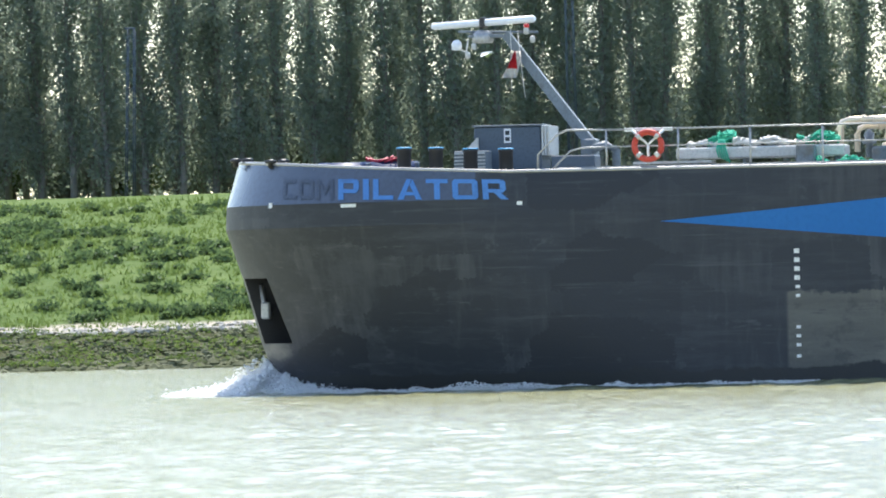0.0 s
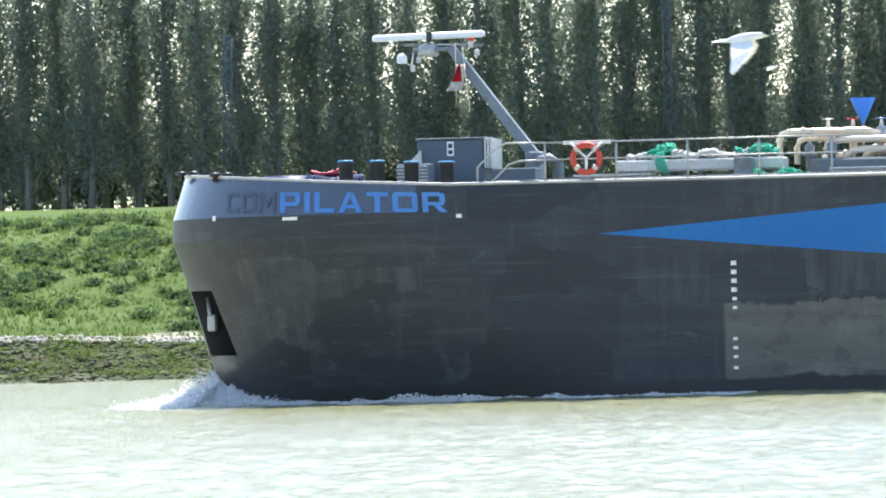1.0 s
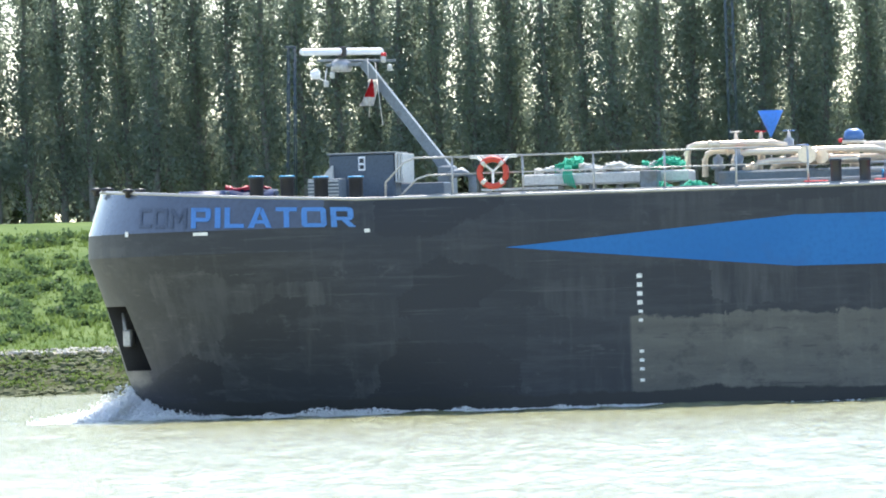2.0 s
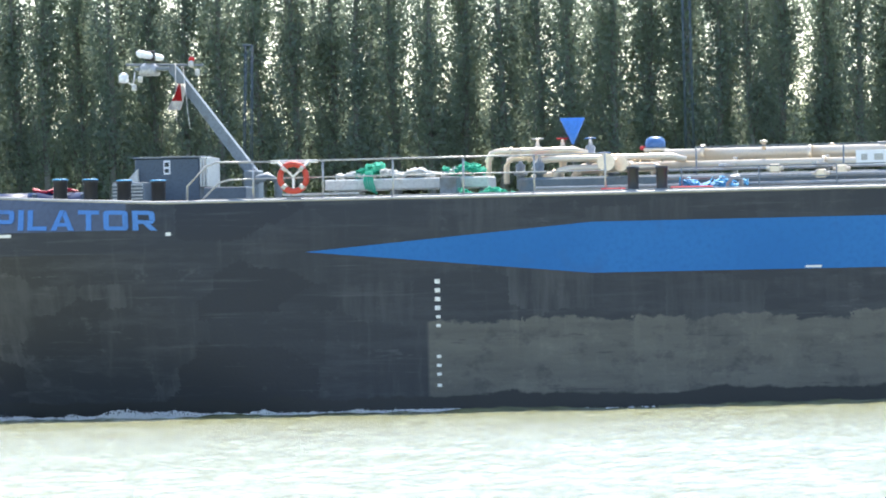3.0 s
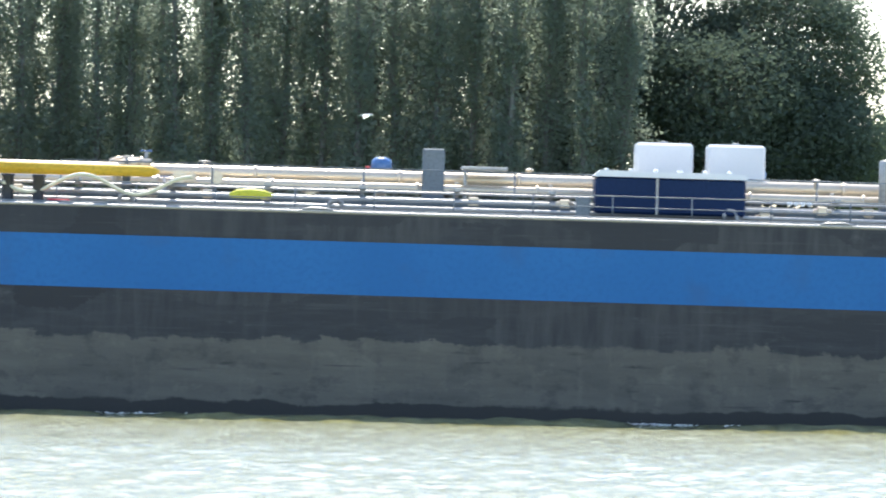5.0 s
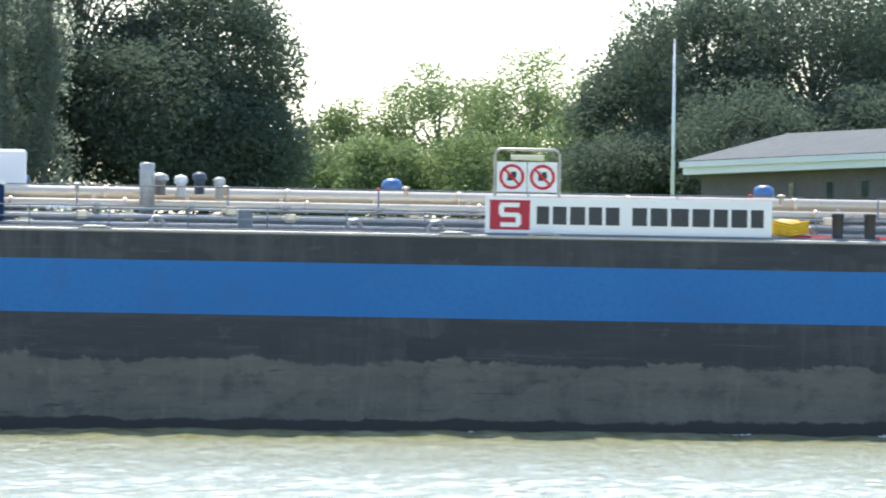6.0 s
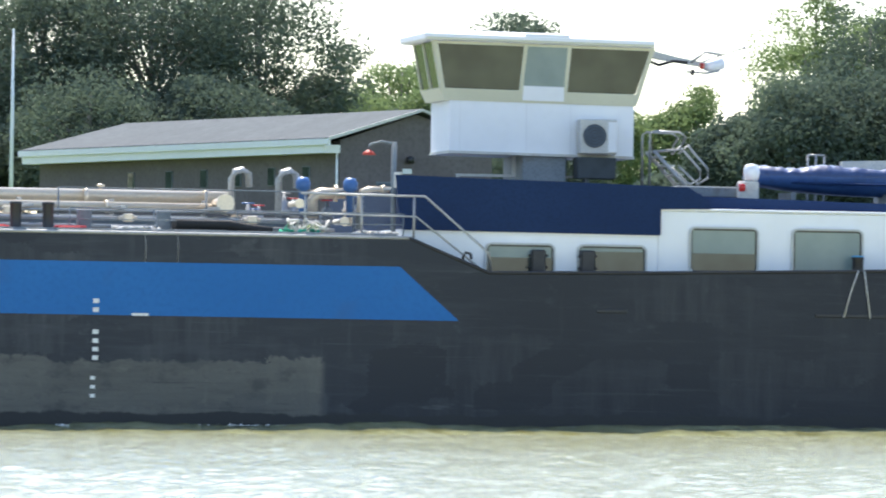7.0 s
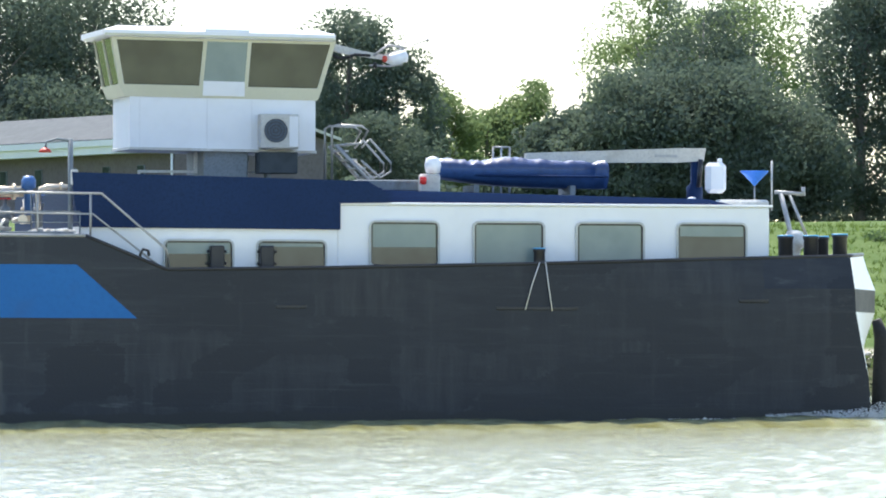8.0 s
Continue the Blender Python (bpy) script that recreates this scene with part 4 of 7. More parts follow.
# ---- pipes and rails along the tank deck ----


def long_pipes():
    def run(name, x0, x1, y, z, r, mt, seg=10, label=""):
        part(name, tube(bmesh.new(), [(x0, y, z), (x1, y, z)], r, seg), M[mt], ship, label)
    run("cargo_pipe", 18.6, 87.0, 3.9, 5.64, 0.165, "steel", 16, "bright stainless steel cargo pipe")
    run("cargo_pipe", 17.0, 86.9, 3.3, 5.40, 0.11, "steel", 12, "bright stainless steel cargo pipe")
    run("deck_pipe", 19.0, 89.0, 2.2, 5.28, 0.035, "galv")
    run("deck_pipe", 19.0, 89.0, 1.9, 5.10, 0.05, "galv")
    run("deck_pipe", 16.0, 89.0, 1.5, 4.92, 0.045, "galv")
    # flanges and clamps
    fl = part("flange", tube(bmesh.new(), [(-0.05, 0, 0), (0.05, 0, 0)], 0.2, 12), M["steel"], ship)
    fl.location = (19.5, 3.9, 5.70)
    k = 0
    x = 22.0
    rnd = random.Random(4)
    while x < 87:
        again(fl, pose(x, 3.9, 5.64))
        again(fl, Matrix.Translation((x + 0.4, 3.3, 5.40)) @ Matrix.Scale(0.75, 4))
        x += 2.1 + 2.2 * rnd.random()
    # pipe supports
    sp = bmesh.new()
    box(sp, -0.05, 0.05, -0.06, 0.06, 0, 0.9, 0.01)
    box(sp, -0.07, 0.07, -1.9, 0.6, 0.66, 0.72, 0.005)
    so = part("pipe_support", sp, M["galv"], ship)
    so.location = (20.3, 3.6, 4.68)
    for i in range(1, 32):
        again(so, pose(20.3 + 2.13 * i, 3.6, 4.68))
    # small fittings on the pipes: vents, gauges, pipe elbows
    bm = bmesh.new()
    lathe(bm, [(0.05, 0), (0.05, 0.16), (0.09, 0.17), (0.09, 0.21), (0.05, 0.23)], 10)
    fit_a = part("deck_fitting", bm, M["steel"], ship)
    fit_a.location = (21.0, 3.4, 5.72)
    bm = bmesh.new()
    box(bm, -0.12, 0.12, -0.1, 0.1, 0, 0.2, 0.03)
    tube(bm, [(-0.2, 0, 0.1), (0.2, 0, 0.1)], 0.05)
    fit_b = part("valve_body", bm, M["steel"], ship)
    fit_b.location = (23.0, 2.1, 5.12)
    bm = bmesh.new()
    tube(bm, [(0, 0, 0), (0, 0, 0.25), (0.08, 0, 0.38), (0.22, 0, 0.4), (0.3, 0, 0.3), (0.3, 0, 0.18)], 0.06, 8)
    fit_c = part("gooseneck_vent", bm, M["galv"], ship)
    fit_c.location = (25.0, 1.4, 4.68)
    for i in range(34):
        x = 20.5 + 2.0 * i + rnd.uniform(-0.6, 0.6)
        if rnd.random() < 0.45:
            again(fit_a, pose(x, rnd.uniform(2.6, 4.2), 5.72 - 0.1 * rnd.random()))
        again(fit_b, pose(x + rnd.uniform(-1, 1), rnd.uniform(1.6, 2.4), 4.86 + rnd.choice((0, 0.16, 0.3))))
        if rnd.random() < 0.5:
            again(fit_c, pose(x + rnd.uniform(-1, 1), rnd.uniform(1.0, 1.5), 4.68, 0, 0, rnd.choice((0, 180))))


long_pipes()


def railing(x0, x1, step, z_top, z_mid, y=0.22, r=0.024, mt="galv"):
    part("top_rail", tube(bmesh.new(), [(x0, y, z_top), (x1, y, z_top)], r, 6), M[mt], ship)
    part("mid_rail", tube(bmesh.new(), [(x0, y, z_mid), (x1, y, z_mid)], r * 0.8, 6), M[mt], ship)
    first = None
    n = int(round((x1 - x0) / step))
    for i in range(n + 1):
        x = x0 + (x1 - x0) * i / n
        if first is None:
            bm = tube(bmesh.new(), [(0, 0, 0), (0, 0, z_top - 4.68)], r, 6)
            box(bm, -0.05, 0.05, -0.05, 0.05, 0, 0.02)
            first = part("rail_post", bm, M[mt], ship)
            first.location = (x, y, 4.68)
        else:
            again(first, pose(x, y, 4.68))


railing(9.72, 17.9, 1.63, 5.66, 5.28)


def low_rail():
    """The long wire rail between the bollards, with flat posts."""
    for x0, x1 in ((19.6, 46.1), (47.6, 81.1), (82.8, 90.4)):
        railing(x0, x1, 1.74, 5.30, 5.05, 0.5, 0.017, "grey")
        part("hand_wire", tube(bmesh.new(), [(x0, 2.4, 5.80), (x1, 2.4, 5.80)], 0.016, 6), M["grey"], ship)
        for i in range(int((x1 - x0) / 3.4) + 1):
            part("wire_post", tube(bmesh.new(), [(x0 + 3.4 * i, 2.4, 4.68), (x0 + 3.4 * i, 2.4, 5.80)], 0.02, 6), M["grey"], ship)


low_rail()

# ---- trees ----


def leaves(centres, size, rnd):
    """Small single leaves, one triangle each, as arrays."""
    n = len(centres)
    c = np.array(centres)
    a = rnd.normal(size=(n, 3))
    a /= np.linalg.norm(a, axis=1)[:, None]
    b = np.cross(a, rnd.normal(size=(n, 3)))
    b /= np.linalg.norm(b, axis=1)[:, None]
    s = size * rnd.uniform(0.6, 1.3, (n, 1)) if np.isscalar(size) else np.asarray(size)[:, None] * rnd.uniform(0.6, 1.3, (n, 1))
    v = np.stack([c - a * s * 0.5, c + b * s * 0.5, c + a * s * 0.5], 1)
    return v.reshape(-1, 3), np.arange(3 * n).reshape(n, 3)


def leaf_mesh(name, centres, size, rnd, material):
    v, f = leaves(centres, size, rnd)
    me = bpy.data.meshes.new(name)
    me.from_pydata(v.tolist(), [], f.tolist())
    me.materials.append(material)
    return me


def poplar(seed):
    """A slender columnar poplar: trunk, rising limbs, narrow crown, thinner towards the top."""
    rnd = np.random.RandomState(seed)
    h = rnd.uniform(21, 25)
    t = empty("poplar_tree")
    bm = bmesh.new()
    pts = [(0.15 * math.sin(z * 0.3 + seed), 0.1 * math.cos(z * 0.4), z) for z in np.linspace(-0.4, h * 0.93, 9)]
    tube(bm, pts, [0.22 - 0.19 * k / 8 for k in range(9)], 6)
    limbs = []
    for k in range(44):
        z = rnd.uniform(0.3, h * 0.8) if k % 2 else rnd.uniform(0.3, 9.5)
        a = rnd.uniform(0, 6.28)
        out = rnd.uniform(0.5, 1.5) * (1 - 0.5 * z / h)
        up = rnd.uniform(1.6, 3.4)
        p = [(0, 0, z), (math.cos(a) * out * 0.6, math.sin(a) * out * 0.6, z + up * 0.45), (math.cos(a) * out, math.sin(a) * out, z + up)]
        tube(bm, p, [0.045, 0.03, 0.01], 3)
        limbs.append(p)
    part("trunk", bm, M["bark"], t, "grey-brown trunk and rising limbs")
    cs = []
    for p in limbs + [[(0, 0, h * q), (0, 0, h * q + 1), (0, 0, h * q + 2)] for q in np.linspace(0.03, 0.9, 16)]:
        for _ in range(3):
            f = rnd.uniform(0.25, 1.0)
            q = np.array(p[1]) * (1 - f) + np.array(p[2]) * f if f > 0.5 else np.array(p[0]) * (1 - 2 * f) + np.array(p[1]) * 2 * f
            q = q + rnd.normal(size=3) * (0.2, 0.2, 0.3)
            low = q[2] < 12.5
            cs.append(q + rnd.normal(size=(43 if low else 13, 3)) * (0.33, 0.33, 0.6))
    c = np.concatenate(cs)
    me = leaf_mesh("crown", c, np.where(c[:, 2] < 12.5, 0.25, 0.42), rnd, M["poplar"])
    o = new("crown", me)
    o.parent = t
    return tagged(t, "tall narrow dark green poplar in a row on the dike", "tree", "row of poplars")


def broadleaf(seed, h, r, mt, dense=1.0, name="broadleaf_tree", label="", low=0.18):
    """A spreading tree: trunk, limbs, a crown of many leaf clumps with an uneven outline."""
    rnd = np.random.RandomState(seed)
    t = empty(name)
    bm = bmesh.new()
    tube(bm, [(0, 0, -0.4), (0.1, 0, h * 0.25), (0, 0.1, h * 0.55), (0.15, 0, h * 0.85)], [0.34, 0.27, 0.17, 0.05], 7)
    cs, n = [], int(95 * dense)
    for k in range(n):
        u = rnd.normal(size=3)
        u /= np.linalg.norm(u)
        rad = rnd.uniform(0.45, 1.0) ** 0.5
        zc = h * (low + 1) / 2
        bulge = 0.82 + 0.3 * noise.noise((u[0] * 1.7 + seed, u[1] * 1.7, u[2] * 1.7))
        c = np.array([u[0] * r * rad * bulge, u[1] * r * rad * bulge, zc + u[2] * h * (1 - low) / 2 * rad * bulge])
        if c[2] > h * 0.35 and k % 5 == 0:
            tube(bm, [(0, 0, max(h * 0.2, c[2] * 0.62)), (c[0] * 0.5, c[1] * 0.5, c[2] * 0.85), tuple(c)], [0.1, 0.06, 0.02], 4)
        s = rnd.uniform(0.35, 0.8) * r * 0.19 + 0.25
        q = rnd.normal(size=(205, 3))
        q *= np.minimum(1.0, 1.6 / np.linalg.norm(q, axis=1))[:, None]
        cs.append(c + q * (s * 1.1, s * 1.1, s * 0.75))
    part("trunk", bm, M["bark"], t)
    o = new("crown", leaf_mesh("crown", np.concatenate(cs), 0.27, rnd, M[mt]))
    o.parent = t
    return tagged(t, label or "broad leafy tree with an uneven dark green crown behind the dike", "tree", "trees behind the dike")


def plant_trees():
    rnd = random.Random(11)
    kinds = [poplar(20 + k) for k in range(7)]
    used = set()

    openings = ((-99.6, 0.4), (-47.6, 0.5), (-22.4, 0.45), (-14.2, 0.3))

    def put(k, x, y):
        if any(abs(x * 352 / y - g) < w for g, w in openings):
            return
        m = Matrix.Translation((x, y, land_z(x, y) - 0.1)) @ Euler((0, 0, rnd.uniform(0, 6.28))).to_matrix().to_4x4()
        if k not in used:
            used.add(k)
            kinds[k].matrix_basis = m
        else:
            copy_thing(kinds[k], m)
    x = -112.0
    i = 0
    while x < 14:
        put(i % 7, x, 352 + rnd.uniform(-0.8, 0.8))
        x += rnd.uniform(1.7, 2.2)
        i += rnd.choice((1, 2, 3))
    x = -113.0
    while x < 14:
        put(i % 7, x, 358.5 + rnd.uniform(-0.8, 0.8))
        x += rnd.uniform(1.8, 3.0)
        i += rnd.choice((1, 2, 3))
    x = -114.0
    while x < 14:
        put(i % 7, x, 366 + rnd.uniform(-1.5, 1.5))
        x += rnd.uniform(3.0, 5.2)
        i += rnd.choice((1, 2, 3))
    # everything else: x and crown height as seen at 430 m, then the true distance
    plan = [("leaf", 1, 366, 33, 8, 1.1), ("leaf", 10, 368, 34, 8, 1.2), ("leaf", 19, 366, 33, 8, 1.8), ("leaf", 27.0, 362, 27, 6.6, 2.0), ("leaf", 13, 361, 24, 7, 1.4), ("leaf", 23, 359, 23, 7.5, 1.9), ("leaf", 28.5, 360, 19, 6.0, 1.5),
            ("pale", 36, 480, 17.6, 4.2, 1.0), ("pale", 42, 480, 20.6, 5.0, 1.0), ("pale", 48.2, 475, 21.6, 5.2, 1.0), ("pale", 39, 465, 15.5, 4.0, 1.0), ("pale", 45, 462, 16.2, 4.6, 1.0), ("pale", 33.5, 470, 15.0, 4.0, 1.0), ("pale", 51.5, 452, 18.0, 4.0, 1.0),
            ("leaf", 55, 405, 22.3, 5, 1.4), ("leaf", 59, 400, 26.5, 6.5, 1.8), ("leaf", 66, 396, 28, 7.5, 2.0), ("leaf", 73, 400, 26.5, 6.5, 1.7), ("leaf", 62, 388, 19.5, 6, 1.2), ("leaf", 70, 388, 19.5, 6, 1.2), ("leaf", 55, 395, 16.5, 5, 1.2), ("leaf", 77, 402, 19.5, 3.2, 0.9),
            ("pale", 82.3, 455, 21.8, 4.0, 1.0), ("pale", 85.5, 450, 20.4, 3.8, 1.0), ("pale", 80.5, 450, 18.6, 3.6, 1.0), ("leaf", 84, 425, 17.5, 4.0, 1.0),
            ("leaf", 89.8, 420, 24.5, 3.8, 1.0), ("leaf", 87.5, 425, 21.0, 3.2, 0.8), ("leaf", 93, 420, 21.5, 3.4, 0.9), ("pale", 96, 440, 19.2, 2.8, 0.8), ("pale", 99, 450, 17.8, 3.0, 0.8), ("pale", 101.8, 448, 19.2, 3.0, 0.8), ("leaf", 92, 410, 16.5, 4.5, 1.0),
            ("leaf", 104.6, 349, 17.6, 3.6, 1.3), ("leaf", 109.5, 346, 20.0, 5.8, 1.8), ("leaf", 114.5, 345, 20.9, 5.9, 1.9), ("leaf", 119.2, 347, 18.2, 4.6, 1.3), ("leaf", 101.5, 352, 13.5, 3.6, 1.2), ("leaf", 124.2, 352, 28.5, 4.4, 1.5), ("leaf", 130.5, 350, 27.5, 5.0, 1.1),
            ("pale", 109.8, 430, 26.5, 4.4, 0.9), ("pale", 117, 425, 27, 6.0, 1.2), ("leaf", 113.5, 420, 25.5, 4.5, 0.9), ("leaf", 134, 405, 27, 6, 1.0)]
    for k, (mt, x4, y, top4, r4, dense) in enumerate(plan):
        f = y / 430.0
        x = x4 * f
        base = land_z(x, y)
        h = 2 + (top4 - 2) * f - base
        if mt == "pale":
            t = broadleaf(100 + k, h, r4 * f, mt, dense, label="young sunlit tree with a pale green open crown")
        else:
            t = broadleaf(100 + k, h, r4 * f, mt, dense, low=(-0.1 if x4 > 95 else 0.08) if y < 366 else 0.18)
        t.matrix_basis = pose(x, y, base, 0, 0, 0)
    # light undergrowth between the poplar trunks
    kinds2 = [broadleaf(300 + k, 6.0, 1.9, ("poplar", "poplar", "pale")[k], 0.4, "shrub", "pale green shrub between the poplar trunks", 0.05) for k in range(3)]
    for o in kinds2:
        o["category"], o["group"] = "shrub", "shrubs under the poplars"
    seen = set()
    x = -112.0
    while x < 12:
        k = rnd.randrange(3)
        m = pose(x, 370 + rnd.uniform(-2, 5), land_z(x, 365), 0, 0, rnd.uniform(0, 360))
        if k in seen:
            copy_thing(kinds2[k], m)
        else:
            seen.add(k)
            kinds2[k].matrix_basis = m
        x += rnd.uniform(1.0, 2.0)


plant_trees()


def undergrowth():
    """Low dense growth behind the poplar trunks."""
    rnd = np.random.RandomState(21)
    n = 30000
    x = rnd.uniform(-122, 20, n)
    h = 4.6 + 2.0 * np.array([noise.noise((q * 0.25, 0.0, 6.0)) for q in x])
    p = np.stack([x, 376 + rnd.uniform(-2, 3, n), 7.4 + h * rnd.uniform(0, 1, n) ** 1.3], 1)
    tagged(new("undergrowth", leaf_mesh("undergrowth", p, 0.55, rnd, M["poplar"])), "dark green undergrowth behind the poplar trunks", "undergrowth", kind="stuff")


undergrowth()


def hedge():
    """Low dark growth at the foot of the trees behind the dike."""
    rnd = np.random.RandomState(31)
    n = 9000
    x = rnd.uniform(66, 112, n)
    h = 2.6 + 1.4 * np.array([noise.noise((q * 0.3, 2.0, 1.0)) for q in x])
    p = np.stack([x, 356 + rnd.uniform(-1.5, 1.5, n), 7.6 + h * rnd.uniform(0, 1, n) ** 1.2], 1)
    tagged(new("hedge", leaf_mesh("hedge", p, 0.5, rnd, M["leaf"])), "low dark green hedge at the foot of the trees", "hedge", kind="stuff")


hedge()

# ---- bank details ----


def stones():
    """The rock revetment, and loose stones on the strip above it."""
    rnd = np.random.RandomState(5)
    src = bmesh.new()
    bmesh.ops.create_icosphere(src, subdivisions=1, radius=1.0)
    base = np.array([v.co for v in src.verts])
    tri = np.array([[v.index for v in f.verts] for f in src.faces])
    src.free()
    V, Fc, k = [], [], 0
    V2, F2 = [], []
    for x0, x1, n in ((-84, -30, 9500), (60, 84, 800)):
        for _ in range(n):
            x, y = rnd.uniform(x0, x1), rnd.uniform(227.2, 234.6)
            y += max(-8.0, min(8.0, bank_y(x)))
            s = rnd.uniform(0.07, 0.19) * (1.3 if y - bank_y(x) < 229 else 0.85)
            if y - bank_y(x) > 233.2:
                s *= 0.6
            v = base * (1 + 0.28 * rnd.normal(size=(12, 1))) * s * np.array([rnd.uniform(0.9, 1.6), 1.0, rnd.uniform(0.5, 0.85)])
            a = rnd.uniform(0, 6.28)
            v = v @ np.array([[math.cos(a), -math.sin(a), 0], [math.sin(a), math.cos(a), 0], [0, 0, 1]])
            if y - bank_y(x) > 233.0 and rnd.uniform() < 0.75:
                V2.append(v * 1.25 + np.array([x, y, land_z(x, y) + 0.2 * s]))
                F2.append(tri + 12 * len(F2))
                continue
            V.append(v + np.array([x, y, land_z(x, y) + 0.1 * s]))
            Fc.append(tri + 12 * k)
            k += 1
    me = bpy.data.meshes.new("stones")
    me.from_pydata(np.concatenate(V).tolist(), [], np.concatenate(Fc).tolist())
    me.materials.append(M["rock"])
    me2 = bpy.data.meshes.new("pale_stones")
    me2.from_pydata(np.concatenate(V2).tolist(), [], np.concatenate(F2).tolist())
    me2.materials.append(M["palestone"])
    tagged(new("pale_stones", me2), "pale loose stones in a strip below the grass", "stones", kind="stuff")
    cs = []
    for x0, x1, n in ((-84, -30, 800), (60, 84, 110)):
        for _ in range(n):
            x = rnd.uniform(x0, x1)
            y = rnd.uniform(228.5, 233.6) + max(-8.0, min(8.0, bank_y(x)))
            r = rnd.uniform(0.1, 0.34)
            p = rnd.normal(size=(26, 3)) * (r * 1.3, r, 0.05)
            cs.append(p + (x, y, land_z(x, y) + 0.14))
    tagged(new("moss", leaf_mesh("moss", np.concatenate(cs), 0.12, rnd, M["blade"])), "green moss and low plants between the revetment stones", "moss", kind="stuff")
    tagged(new("stones", me), "mossy grey-brown revetment stones along the waterline", "stones", kind="stuff")


stones()


def grass():
    """Blades over the dike slope, and taller weeds in patches."""
    rnd = np.random.RandomState(8)
    V, Fc = [], []
    k = 0
    for x0, x1, n in ((-88, -34, 15000), (66, 90, 3500)):
        for _ in range(n):
            x, y = rnd.uniform(x0, x1), 235 + 38 * rnd.uniform() ** 1.1
            z = land_z(x, y)
            h = rnd.uniform(0.08, 0.24) * (1.5 if noise.noise((x * 0.2, y * 0.2, 7.0)) > 0.25 else 1.0)
            for _b in range(3):
                a, w = rnd.uniform(0, 6.28), rnd.uniform(0.02, 0.05)
                dx, dy = math.cos(a), math.sin(a)
                l = rnd.normal() * 0.1
                V += [(x - dx * w, y - dy * w, z - 0.02), (x + dx * w, y + dy * w, z - 0.02), (x + l, y + 0.06 * rnd.normal(), z + h)]
                Fc.append((k, k + 1, k + 2))
                k += 3
                x += rnd.normal() * 0.08
    me = bpy.data.meshes.new("grass")
    me.from_pydata(V, [], Fc)
    me.materials.append(M["blade"])
    tagged(new("grass", me), "fresh green grass on the dike slope", "grass", kind="stuff")
    cs = []
    for x0, x1, n in ((-88, -34, 1150), (66, 90, 130)):
        for _ in range(n):
            x = rnd.uniform(x0, x1)
            y = 236.5 + 33 * rnd.uniform() ** 1.15
            if noise.noise((x * 0.12, y * 0.12, 4.0)) < -0.1 and rnd.uniform() < 0.7:
                continue
            r = rnd.uniform(0.12, 0.42)
            z = land_z(x, y)
            m = int(60 + 260 * r)
            p = rnd.normal(size=(m, 3)) * (r * 0.62, r * 0.62, r * 0.42)
            p[:, 2] = np.abs(p[:, 2])
            cs.append(p + (x, y, z))
    tagged(new("weeds", leaf_mesh("weeds", np.concatenate(cs), 0.21, rnd, M["weed"])), "dark green tufts of weeds and nettles on the slope", "weeds", kind="stuff")


grass()


